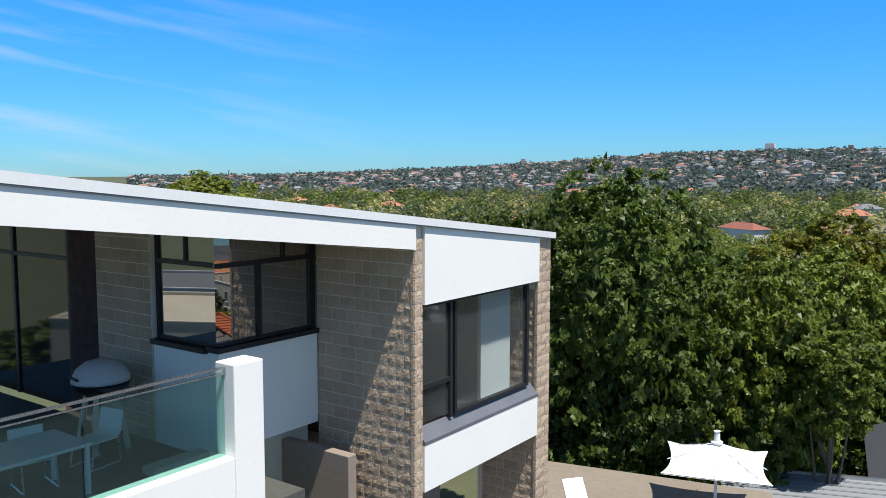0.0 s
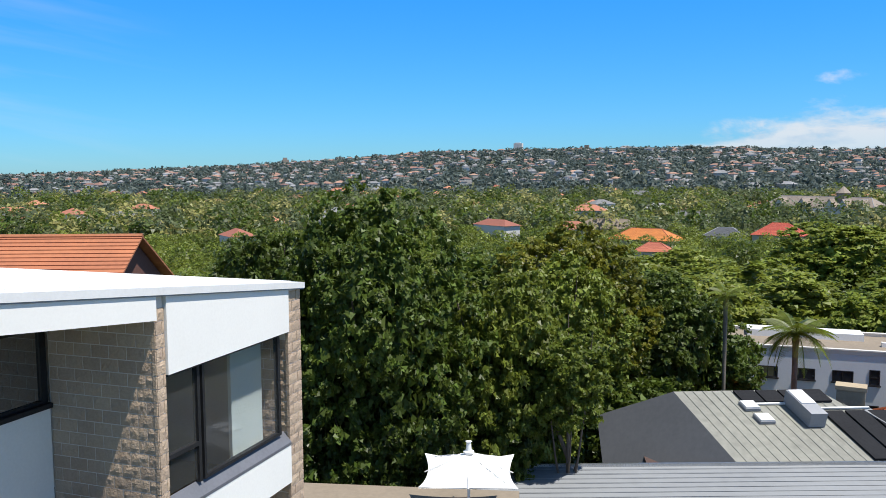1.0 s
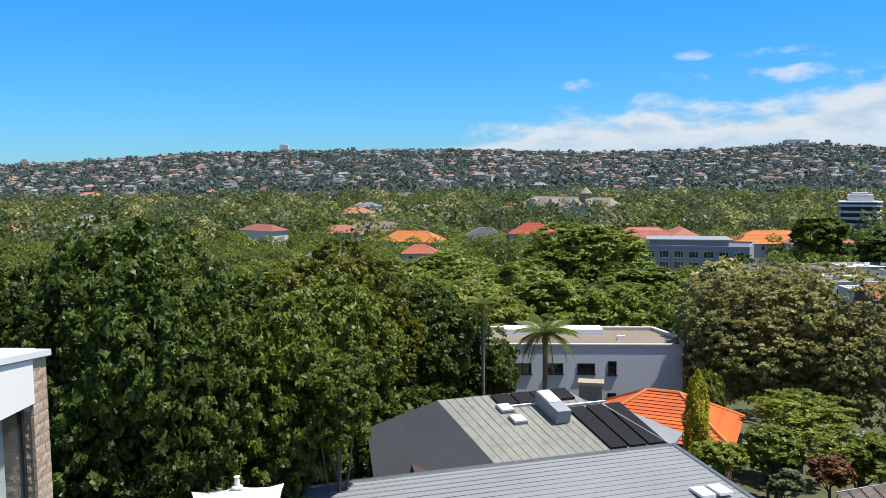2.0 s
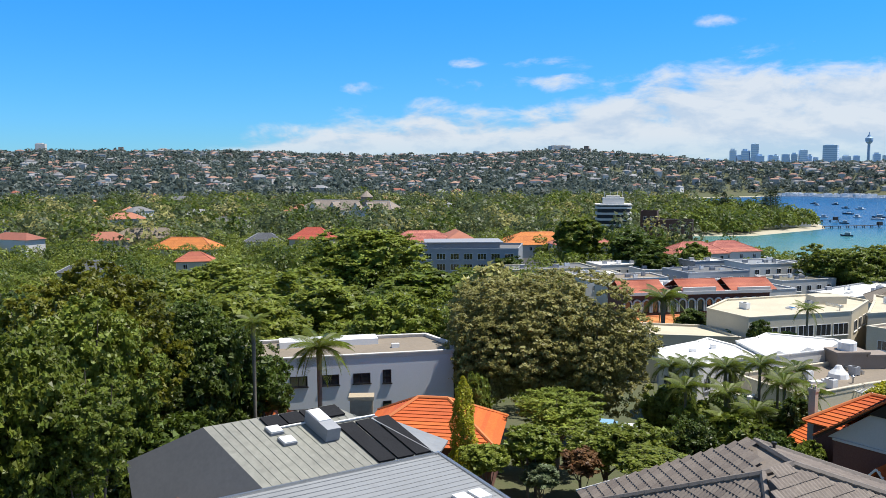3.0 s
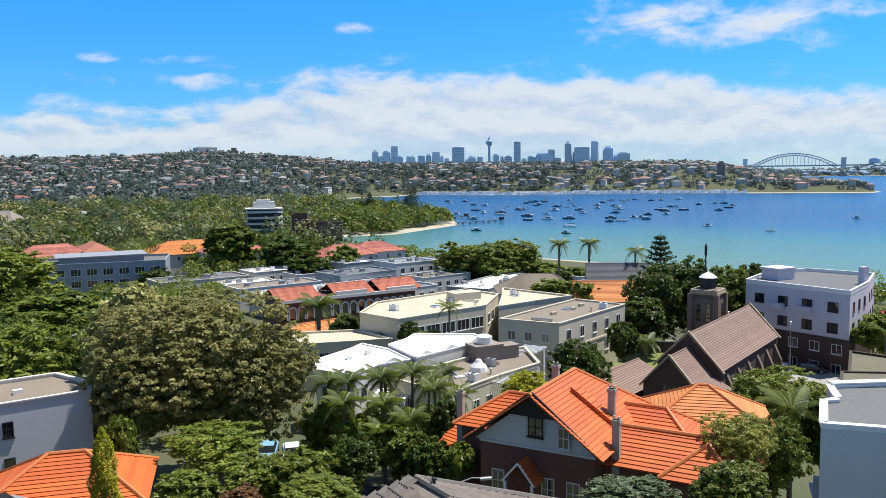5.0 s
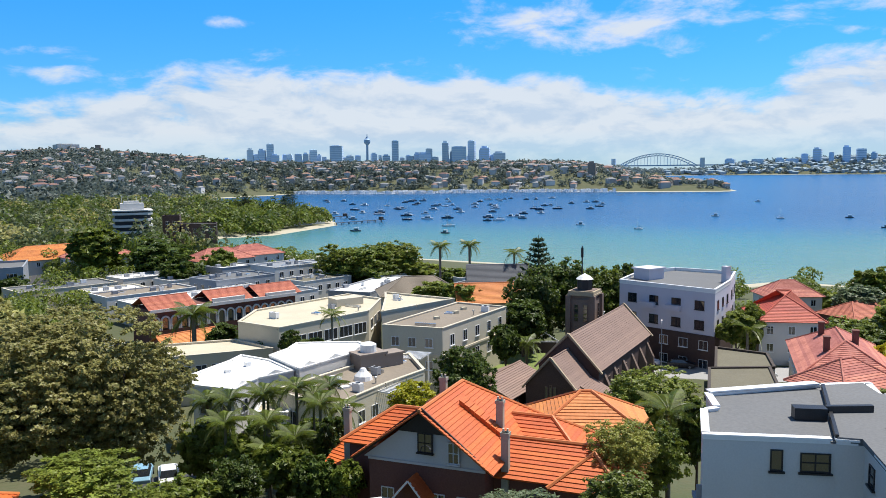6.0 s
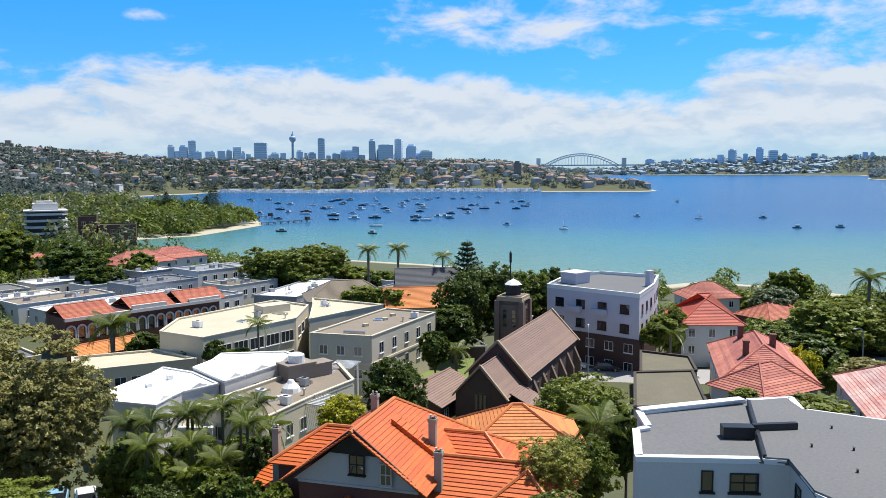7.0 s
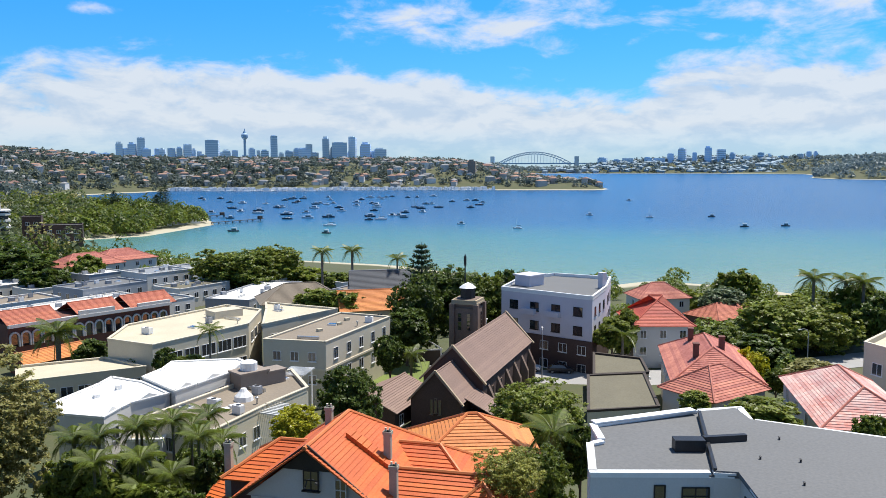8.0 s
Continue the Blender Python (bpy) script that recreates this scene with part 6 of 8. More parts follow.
for x, w in ((3.0, 9.0), (15.5, 8.5), (26.5, 9.5)):
    hip_roof(arc, pose(x + 1.5, 4.6, 0), w, 8.4, 7.45, 1.9, SALMON, SALMON, 0.3, (True, True), 0.4)
hip_house(48.5, 152.0, 12, 13.0, 5.0, 6.6, 1.6, ORANGE_LIGHT, CAPS, REDBRICK, "low lean-to with a terracotta roof before the shop row", 3, (True, True))


def shop(x, y, t, l, w, z1, roof_m, wall_m, label):
    c, s = math.cos(radians(t)), math.sin(radians(t))
    ring = [(x + c * u - s * v, y + s * u + c * v) for u, v in ((-l / 2, -w / 2), (l / 2, -w / 2), (l / 2, w / 2), (-l / 2, w / 2))]
    ob = block_building("shop", label, ring, z1, wall_m, roof_m, [(0, max(int(l / 3.2), 1), z1 - 2.4, 1.3, 1.4, 0.04, 0.96), (3, max(int(w / 4), 1), z1 - 2.4, 1.2, 1.4, 0.1, 0.9)], 0.35, group="village shops", clutter=6)
    for k in range(2):
        part("roof_unit", Shape().box(-l * 0.3 + k * l * 0.4 - 0.6, -l * 0.3 + k * l * 0.4 + 0.6, -0.6, 0.6, z1 - ob.location.z + 0.09, z1 - ob.location.z + 0.9), GREYTRIM, ob)
    return ob


shop(105, 180, 33, 30, 11, 8.6, WHITEROOF, GREYTRIM, "long shop under a bright white roof")
shop(81, 183, 14, 13, 10, 8.8, GREYROOF, OFFWHITE, "grey-roofed shop with pale walls")
shop(76, 196, 12, 10, 9, 8.4, WHITEROOF, OFFWHITE, "small shop with a bright white roof")
shop(70, 221, 12, 14, 9, 9.0, GREYROOF, OFFWHITE, "small pale shop with a flat grey roof")
shop(84, 226, 14, 11, 9, 10.6, WHITEROOF, GREYWALL, "blue-grey two-storey shop with a white roof")
shop(50, 216, 8, 14, 8, 8.4, WHITEROOF, CREAM, "small cream shop with a white roof")
shop(127, 170, 20, 14, 10, 7.4, TANROOF, GREYTRIM, "low shop under a dull brown roof")
shop(97, 198, 14, 16, 10, 9.0, OLIVEROOF, OFFWHITE, "pale shop with a dull brown roof")
shop(59, 189, 10, 26, 11, 8.8, WHITEROOF, OFFWHITE, "shop under a pale metal roof")
shop(54, 203, 10, 22, 10, 9.0, TANROOF, OFFWHITE, "shop with a flat grey roof")
shop(78, 208, 14, 18, 12, 10.0, GREYROOF, GREYWALL, "grey shop with a flat roof")
shop(96, 216, 10, 14, 12, 11.0, METALROOF, OFFWHITE, "pale two-storey shop with a metal roof")
shop(118, 205, 8, 16, 12, 8.4, METALROOF, OFFWHITE, "low pale shop with a metal roof")
shop(40, 226, 10, 24, 12, 9.0, GREYROOF, CREAM, "cream shop with a flat grey roof")
shop(64, 234, 12, 20, 10, 9.0, WHITEROOF, OFFWHITE, "shop under a pale metal roof")
shop(26, 152, 6, 20, 9, 7.5, GREYROOF, CREAM, "low cream shop in the trees")
shop(10, 165, 5, 22, 8, 8.0, GREYROOF, OFFWHITE, "low pale building in the trees")
shop(-12, 160, 8, 14, 8, 9.2, WHITEMETAL, OFFWHITE, "white-roofed house in the trees")
shop(138, 186, 0, 14, 12, 7.6, GREYROOF, OFFWHITE, "low pale shop near the shore")
shop(112, 240, 10, 16, 10, 8.0, METALROOF, OFFWHITE, "boat shed with a pale metal roof")
hip_house(88, 246, 12, 18, 11, 11.0, 3.2, PINKTILE, PINKTILE, OFFWHITE, "white house under faded terracotta tiles", 4)
hip_house(103, 258, 8, 18, 12, 10.5, 3.0, PINKTILE, PINKTILE, OFFWHITE, "white house under faded terracotta tiles", 4)
hip_house(50, 302, 10, 30, 16, 9.5, 4.0, ORANGE_LIGHT, CAPS, OFFWHITE, "long building under a terracotta roof", 5)
hip_house(62, 285, 8, 20, 12, 10.5, 3.4, PINKTILE, PINKTILE, OFFWHITE, "building under a faded terracotta roof", 4)
hip_house(6, 292, 12, 24, 14, 11, 4, PINKTILE, PINKTILE, CREAM, "house under a faded terracotta roof", 4)
hip_house(-34, 306, -5, 16, 11, 11.5, 4, REDTILE, REDTILE, CREAM, "house under a red hipped roof in the trees", 3)
hip_house(-74, 281, -8, 22, 11, 10.4, 3.6, ORANGE_LIGHT, SALMON, CREAM, "long house under bright orange tiles in the trees", 4)
hip_house(-100, 322, 5, 26, 12, 11, 3.6, TANROOF, TANROOF, CREAM, "house under a dull tiled roof in the trees", 3)
hip_house(-60, 236, 10, 10, 7, 10.8, 2.4, SALMON, SALMON, CREAM, "house under an orange roof in the trees", 2)
hip_house(-84, 222, 10, 15, 9, 9.8, 2.6, SLATEGREY, GREYTRIM, CREAM, "house under a grey roof in the trees", 2)
hip_house(-52, 305, 0, 14, 9, 10.5, 3, SLATEGREY, GREYTRIM, OFFWHITE, "house under a grey roof in the trees", 2)
hip_house(75, 150, 18, 10, 6, 6.5, 1.6, ORANGE_LIGHT, CAPS, REDBRICK, "small building under terracotta tiles", 2)
gl = block_building("flats", "modern grey flats with glazed balconies", [(0, 247), (34, 243), (38, 262), (4, 266)], 12.2, GREYWALL, GREYROOF, [(0, 8, 9.4, 2.6, 1.9, 0.02, 0.98, (2, 0)), (0, 8, 6.2, 2.6, 1.9, 0.02, 0.98, (2, 0))], 0.6)
part("penthouse", Shape().box(-12, 10, -6, 6, 12.3 - gl.location.z, 14.2 - gl.location.z).box(-13, 11, -7, 7, 14.2 - gl.location.z, 14.5 - gl.location.z), GREYTRIM, gl)

# ---- blocks of flats ----
tb = thing("tower_block", "square tower block with dark glazing between banded white balconies", "building", pose(100.4, 390.3, 3.0, 0, 0, -12))
sq = [(-8.4, -6.2), (-6.2, -8.4), (6.2, -8.4), (8.4, -6.2), (8.4, 6.2), (6.2, 8.4), (-6.2, 8.4), (-8.4, 6.2)]
part("core", Shape().prism([(x * 0.9, y * 0.9) for x, y in sq], 0, 17.0), DARKMETAL, tb)
for k in range(6):
    part("balcony_band", Shape().prism(sq, 1.6 + k * 2.75, 2.6 + k * 2.75), OFFWHITE, tb)
part("roof_slab", Shape().prism([(x * 1.03, y * 1.03) for x, y in sq], 17.0, 17.5), OFFWHITE, tb)
part("plant_room", Shape().box(-5, 5, -4, 4, 17.5, 20.4).box(-3.5, 3.0, -3, 3, 20.4, 21.4), OFFWHITE, tb)
for x in (-4.2, -1.5, 2.0, 4.4):
    part("aerial", Shape().box(x - 0.12, x + 0.12, -0.12, 0.12, 20.4, 23.6), OFFWHITE, tb)
block_building("flats", "dark brick block of flats near the point", [(116, 398), (123, 394), (127, 404), (120, 408)], 16.0, DARKBRICK, GREYROOF, [(0, 2, 12.5, 1.6, 1.6, 0.1, 0.9), (0, 2, 9, 1.6, 1.6, 0.1, 0.9)])
block_building("flats", "low dark brick block of flats near the point", [(123.5, 394), (138, 386), (142, 396), (127.5, 404)], 12.0, DARKBRICK, GREYROOF, [(0, 4, 8.6, 1.8, 1.6, 0.05, 0.95), (0, 4, 5.4, 1.8, 1.6, 0.05, 0.95)])
club = thing("clubhouse", "long white clubhouse with steep grey gabled roofs", "building", pose(-33, 505, gz(-33, 505), 0, 0, -35))
part("wall", Shape().box(-36, 36, -7, 7, -1, 7), OFFWHITE, club)
hip_roof(club, pose(0, 0, 0), 72, 14, 7, 6, TAUPE, GREYTRIM, 0.6, (False, False), 0.8)
for x in (-24, -8, 10, 18, 28):
    hip_roof(club, pose(x, -4.5, 0) @ pose(0, 0, 0, 0, 0, 90), 8, 7, 7.5, 4.5, TAUPE, GREYTRIM, 0.3, (True, True), 0.8)
    part("gable", gable_wall(Shape(), 0, 7, 7.0, 12.0, 0.4), OFFWHITE, club, m=pose(x, -8.3, 0) @ pose(0, 0, 0, 0, 0, -90))
part("turret", Shape().lathe((12, 0, 7), [(3.5, 0), (3.5, 8), (4.0, 8.2), (0, 12)], 8), TAUPE, club)
part("verandah", Shape().box(-36, 36, -9.5, -7, 3.2, 3.6).box(-36, 36, -9.5, -9.3, 0, 0.9), WHITEPAINT, club)

apt = block_building("flats", "four-storey pale lilac flats over dark brick lower floors", [(107.2, 101.1), (109.7, 83.4), (121.0, 88.6), (131.5, 95.0), (128.0, 106.0), (118.0, 106.5)], 17.3, LILAC, GREYROOF,
                     [(0, 4, 14.4, 1.7, 1.5, 0.03, 0.97), (0, 4, 11.2, 1.7, 1.5, 0.03, 0.97), (1, 3, 14.4, 1.2, 1.5, 0.05, 0.95), (1, 3, 11.2, 1.2, 1.5, 0.05, 0.95), (2, 3, 14.4, 1.2, 1.5, 0.05, 0.95), (2, 3, 11.2, 1.2, 1.5, 0.05, 0.95)], 0.6, coping=WHITEPAINT, frame=DARKMETAL)
AX, AY, AZ = apt.location
low_ring = [(107.1, 101.2), (109.6, 83.2), (121.1, 88.4), (131.7, 95.0), (128.1, 106.2), (117.9, 106.7)]
low = part("lower_wall", Shape().prism([(x - AX, y - AY) for x, y in low_ring], 0.0, 10.4 - AZ), DARKBRICK, apt, "dark brick lower floors")
for i in range(5):
    for z in (8.0, 4.9):
        window(apt, wall_frame((low_ring[0][0] - AX, low_ring[0][1] - AY), (low_ring[1][0] - AX, low_ring[1][1] - AY), z - AZ) @ pose(1.8 + i * 3.6, -0.02, 0), 1.6, 1.5, WHITEPAINT, PANE, (1, 0))
part("stair_tower", Shape().box(-6.0, -2.0, 3.0, 6.5, 17.3 - AZ, 19.2 - AZ).box(-6.3, -1.7, 2.7, 6.8, 19.2 - AZ, 19.45 - AZ), LILAC, apt)
part("chimney", Shape().box(1.5, 2.7, -7.5, -6.5, 17.3 - AZ, 20.2 - AZ), LILAC, apt)
for k in (1.0, 2.05):
    part("balcony", Shape().box(-0.1, 2.6, -0.9, 0.0, 0, 0.9), LILAC, apt, m=wall_frame((107.2 - AX, 101.1 - AY), (109.7 - AX, 83.4 - AY), 14.0 - AZ) @ pose(4.6 * k, -0.02, -0.2))

fl_ring = [(31.6, 26.8), (35.7, 22.8), (36.4, 21.9), (33.6, 19.4), (31.5, 13.0), (47.0, 10.0), (46.6, 19.0), (44.5, 25.3), (46.3, 26.8), (43.8, 28.4), (37.4, 31.0), (35.6, 29.1), (34.8, 29.3)]
flats = block_building("flats", "pale blue-grey flats with a broad grey membrane roof", fl_ring, 25.0, OFFWHITE, GREYROOF,
                       [(0, 1, 23.65, 0.55, 1.0, 0.50, 0.62, (0, 0)), (0, 1, 23.65, 1.3, 0.9, 0.73, 0.97, (1, 1)), (2, 1, 23.65, 0.8, 0.9, 0.1, 0.6, (0, 1)), (3, 2, 22.6, 0.9, 1.4, 0.1, 0.9, (1, 0)), (0, 2, 20.4, 1.1, 1.2, 0.3, 0.95, (1, 0))], 0.16, coping=WHITEPAINT, frame=DARKMETAL)
FX, FY, FZ = flats.location
Q = lambda x, y, z: (x - FX, y - FY, z - FZ)
part("raised_roof", Shape().prism([(x - FX, y - FY) for x, y in ((35.7, 22.75), (36.3, 21.95), (33.6, 19.5), (32.0, 13.4), (46.6, 10.4), (46.2, 19.0), (44.2, 25.2), (45.6, 26.8), (43.4, 27.9))], 25.09 - FZ, 25.34 - FZ), GREYROOF, flats, "raised grey roof deck")
part("white_canopy", Shape().bar(Q(37.55, 30.97, 25.32), Q(43.5, 28.3, 25.36), 0.60, 0.08), WHITEPAINT, flats)
part("dark_flashing", Shape().bar(Q(43.3, 27.8, 25.3), Q(35.75, 22.8, 25.28), 0.16, 0.3), DARKMETAL, flats)
part("plant_box", Shape().box(-0.75, 0.75, -0.35, 0.35, 0, 0.6), DARKMETAL, flats, "dark roof plant box", m=pose(*Q(37.9, 25.4, 25.1), 0, 0, -45))
part("duct", Shape().box(-1.15, 1.15, -0.14, 0.14, 0, 0.34), DARKMETAL, flats, m=pose(*Q(39.7, 24.4, 25.34), 0, 0, -35))
for x, y in ((38.6, 22.0), (39.6, 20.5), (36.9, 19.2), (42.0, 22.6)):
    part("vent_pipe", Shape().lathe(Q(x, y, 25.34), [(0.05, 0), (0.05, 0.14), (0.08, 0.15), (0.0, 0.19)], 8), DARKMETAL, flats)
part("balcony", Shape().box(-1.6, 0.0, -1.4, 0.0, -3.6, -3.4).box(-1.6, -1.5, -1.4, 0, -3.4, -2.5), GREYWALL, flats, m=pose(*Q(33.2, 28.6, 25.0), 0, 0, 45))
block_building("house", "low building with a dull brown-grey hipped membrane roof", [(90.2, 69.9), (77.1, 60.2), (84.5, 55.3), (96.8, 65.2)], 10.8, CREAM, OLIVEROOF, [(1, 3, 8.2, 1.2, 1.3, 0.05, 0.95)], 0.2, category="house", coping=TIMBER)
block_building("house", "low building with a flat brown-grey roof and pale edge", [(104.9, 79.6), (93.9, 71.6), (100.6, 66.9), (107.1, 72.3)], 9.8, CREAM, OLIVEROOF, [(1, 3, 7.2, 1.2, 1.3, 0.05, 0.95)], 0.3, category="house", coping=TIMBER)
yel = block_building("flats", "pale yellow flats with stepped balconies", [(108.3, 41.2), (104.5, 34.0), (124.0, 28.0), (126.0, 42.0)], 16.6, CREAM, PEBBLE, [(0, 2, 13.6, 1.6, 1.5, 0.05, 0.95), (3, 4, 13.6, 1.6, 1.5, 0.05, 0.95), (3, 4, 10.4, 1.6, 1.5, 0.05, 0.95)], 0.7)
wf = block_building("flats", "pale blue-grey three-storey flats with a gravelled tan roof", [(-16.8, 68.7), (4.4, 72.3), (4.5, 75.4), (2.1, 80.0), (-18.1, 76.6)], 19.3, PALEBLUE, TANROOF,
                    [(0, 3, 17.1, 1.5, 0.9, 0.30, 0.68), (0, 1, 17.0, 0.75, 1.2, 0.68, 0.76, (0, 1)), (0, 1, 14.2, 0.75, 1.2, 0.68, 0.76, (0, 1)), (0, 3, 14.2, 1.4, 0.9, 0.30, 0.68), (1, 1, 16.0, 1.0, 1.8, 0.1, 0.9), (1, 1, 12.8, 1.0, 1.8, 0.1, 0.9)], 0.3, coping=OFFWHITE, frame=DARKMETAL)
part("penthouse", Shape().box(-6.5, 2.6, 1.4, 3.6, 19.35 - wf.location.z, 19.95 - wf.location.z), WHITEMETAL, wf, "low white-roofed plant room", m=pose(0, 0, 0, 0, 0, 9.7))
part("roof_vent", Shape().box(3.6, 4.3, -0.6, -0.1, 19.35 - wf.location.z, 19.75 - wf.location.z), WHITEPAINT, wf, m=pose(0, 0, 0, 0, 0, 9.7))

# ---- street, cars, lamps ----


def ribbon(name, pts, w, material, label, lift=0.12, seg=6.0):
    s = Shape()
    line = []
    for (x0, y0), (x1, y1) in zip(pts, pts[1:]):
        n = max(int(math.hypot(x1 - x0, y1 - y0) / seg), 1)
        line += [(x0 + (x1 - x0) * k / n, y0 + (y1 - y0) * k / n) for k in range(n)]
    line.append(pts[-1])
    edge = []
    for i, (x, y) in enumerate(line):
        a, b = line[max(i - 1, 0)], line[min(i + 1, len(line) - 1)]
        d = Vector((b[0] - a[0], b[1] - a[1])).normalized()
        z = gz(x, y) + lift
        edge += [(x - d.y * w / 2, y + d.x * w / 2, z), (x + d.y * w / 2, y - d.x * w / 2, z)]
    s.add(edge, [(2 * i, 2 * i + 1, 2 * i + 3, 2 * i + 2) for i in range(len(line) - 1)])
    s.add([(x, y, z - 0.5) for x, y, z in edge], [(2 * i, 2 * i + 2, 2 * i + 3, 2 * i + 1) for i in range(len(line) - 1)])
    return solo(name, s, material, label, "road", "structure")


ribbon("road", [(60, 140), (91, 105), (102.5, 88.5), (112, 77), (124, 71), (137, 64.5), (152, 58), (185, 45)], 8.4, PALEROAD, "pale concrete street past the church and flats")
ribbon("road", [(33, 128), (22, 170), (30, 240), (60, 330), (90, 480)], 8, ASPHALT, "asphalt street through the village")
ribbon("road", [(24.5, 52), (20, 60), (19, 72), (26, 80)], 5, ASPHALT, "narrow asphalt drive below the trees")


def car(x, y, turn_deg, paint, label, z=None):
    z = gz(x, y) + 0.12 if z is None else z
    ob = thing("car", label, "car", pose(x, y, z, 0, 0, turn_deg), "parked cars")
    side = [(-2.15, 0.35), (-2.2, 0.75), (-1.9, 0.92), (-1.45, 0.98), (1.0, 0.98), (1.9, 0.86), (2.2, 0.66), (2.2, 0.35)]
    s = Shape()
    k = len(side)
    s.add([(a, -0.86, b) for a, b in side] + [(a, 0.86, b) for a, b in side], [tuple(range(k)), tuple(range(k, 2 * k))[::-1]] + [(i, k + i, k + (i + 1) % k, (i + 1) % k) for i in range(k)])
    body_ob = part("body", s, paint, ob, bevel=0.06)
    c = Shape()
    c.add([(-1.75, -0.78, 0.97), (1.05, -0.78, 0.97), (0.35, -0.62, 1.42), (-1.25, -0.62, 1.42), (-1.75, 0.78, 0.97), (1.05, 0.78, 0.97), (0.35, 0.62, 1.42), (-1.25, 0.62, 1.42)],
          [(0, 1, 2, 3), (7, 6, 5, 4), (0, 4, 5, 1), (1, 5, 6, 2), (2, 6, 7, 3), (3, 7, 4, 0)])
    part("glasshouse", c, PANE, ob)
    part("roof", Shape().box(-1.25, 0.38, -0.63, 0.63, 1.41, 1.46), paint, ob)
    for wx in (-1.35, 1.35):
        for wy in (-0.82, 0.82):
            wh = part("wheel", Shape().lathe((0, 0, -0.1), [(0.2, 0), (0.32, 0.0), (0.32, 0.2), (0.2, 0.2)], 14), RUBBER, ob, m=pose(wx, wy, 0.32, 90, 0, 0))
            part("rim", Shape().lathe((0, 0, -0.105), [(0.0, 0), (0.19, 0), (0.19, 0.21), (0.0, 0.21)], 10), STEEL, wh)
    return ob


car(104.2, 92.4, -55, CARWHITE, "white hatchback parked on the street by the church")
car(107.0, 87.6, -52, CARDARK, "dark car parked on the street by the pale flats")
car(111.5, 76.0, -40, CARWHITE, "silver-white car parked beside a low building")
car(139.0, 66.5, -25, CARDARK, "dark car parked under street trees")
car(124.0, 77.0, -40, CARWHITE, "white car parked before the red-roofed house")
car(19.9, 78.2, 70, CARBLUE, "pale blue car parked on the drive below the trees")
car(21.5, 75.6, 75, CARWHITE, "white car parked on the drive below the trees")


def street_lamp(x, y, h, turn_deg):
    ob = thing("street_lamp", "grey steel street lamp with a curved arm", "street lamp", pose(x, y, gz(x, y), 0, 0, turn_deg), "street lamps")
    part("pole", Shape().lathe((0, 0, -0.3), [(0.11, 0), (0.06, h)], 8), GREYTRIM, ob)
    part("arm", Shape().tube([(0, 0, h - 0.3), (0.3, 0, h + 0.3), (1.0, 0, h + 0.55), (1.7, 0, h + 0.5)], [0.05, 0.045, 0.04, 0.04], 6), GREYTRIM, ob)
    part("lamp_head", Shape().box(1.5, 2.2, -0.12, 0.12, h + 0.40, h + 0.52), OFFWHITE, ob)


street_lamp(100.2, 86.0, 8.0, 40)
street_lamp(132.0, 57.6, 8.0, 160)
street_lamp(99.5, 97.5, 8.0, 40)
street_lamp(22.5, 44.5, 4.8, -20)
mast = thing("flag_mast", "thin dark mast among the trees", "mast", pose(98.5, 101.5, gz(98.5, 101.5)))
part("pole", Shape().lathe((0, 0, -0.3), [(0.16, 0), (0.10, 19.8)], 8), DARKMETAL, mast)
part("collar", Shape().lathe((0, 0, 17.6), [(0.22, 0), (0.22, 1.6)], 8), DARKMETAL, mast)

# ---- trees ----
tree(-19.8, 28.7, 33.3, 5.5, LEAF_DARK, "tall dense tree with dark glossy leaves beside the white house", 1, leaves=52000, leaf=0.0235, low=-0.97, crown_height=7.6)
tree(-15.9, 33.1, 30.8, 4.0, LEAF_MID, "dense green tree with glossy leaves beside the garden terrace", 2, leaves=36000, leaf=0.029, low=-0.97, crown_height=6.6)
tree(-24.7, 28.1, 31.4, 3.2, LEAF_DARK, "dense dark green tree behind the white house roof", 3, leaves=20000, leaf=0.036, crown_height=4.5)
tree(-12.3, 32.4, 27.5, 2.1, LEAF_MID, "leafy green tree beside the garden terrace", 4, leaves=12000, leaf=0.05, low=-0.9)
tree(-18.0, 48.1, 31.0, 5.7, LEAF_NEW, "broad green tree with olive new leaves behind the grey roof", 5, leaves=34000, leaf=0.028, low=-0.9, crown_height=6.5)
tree(-13.7, 53.5, 27.8, 4.9, LEAF_DARK, "broad green tree behind the grey roof", 6, leaves=26000, leaf=0.032, low=-0.9, crown_height=6)
tree(-10.0, 56.3, 24.1, 2.9, LEAF_DARK, "dark green tree beside the white flats", 7, leaves=9000, leaf=0.055, low=-0.9)
tree(-26.7, 53.0, 28.6, 5.2, LEAF_DARK, "dark green tree on the slope", 8, leaves=9000, leaf=0.055, low=-0.9)
tree(-14.4, 35.5, 23.1, 1.5, LEAF_LIGHT, "small bright green tree beside a dark fence", 9, leaves=5200, leaf=0.08, low=-0.9, crown_height=1.7)
tree(-20.7, 67.8, 27.3, 8.0, LEAF_LIGHT, "spreading green tree on the slope", 10, leaves=18000, leaf=0.043, low=-0.8)
tree(-17.7, 87.1, 23.7, 10.1, LEAF_LIGHT, "spreading green tree on the slope", 11, leaves=18000, leaf=0.043, low=-0.8)
tree(-16.2, 119.9, 22.2, 13.7, LEAF_LIGHT, "spreading green tree on the slope", 12, leaves=18000, leaf=0.043, low=-0.8)
tree(-8.9, 200.8, 23.4, 15.2, LEAF_LIGHT, "spreading green tree in the valley", 13, leaves=16000, leaf=0.046, low=-0.8)
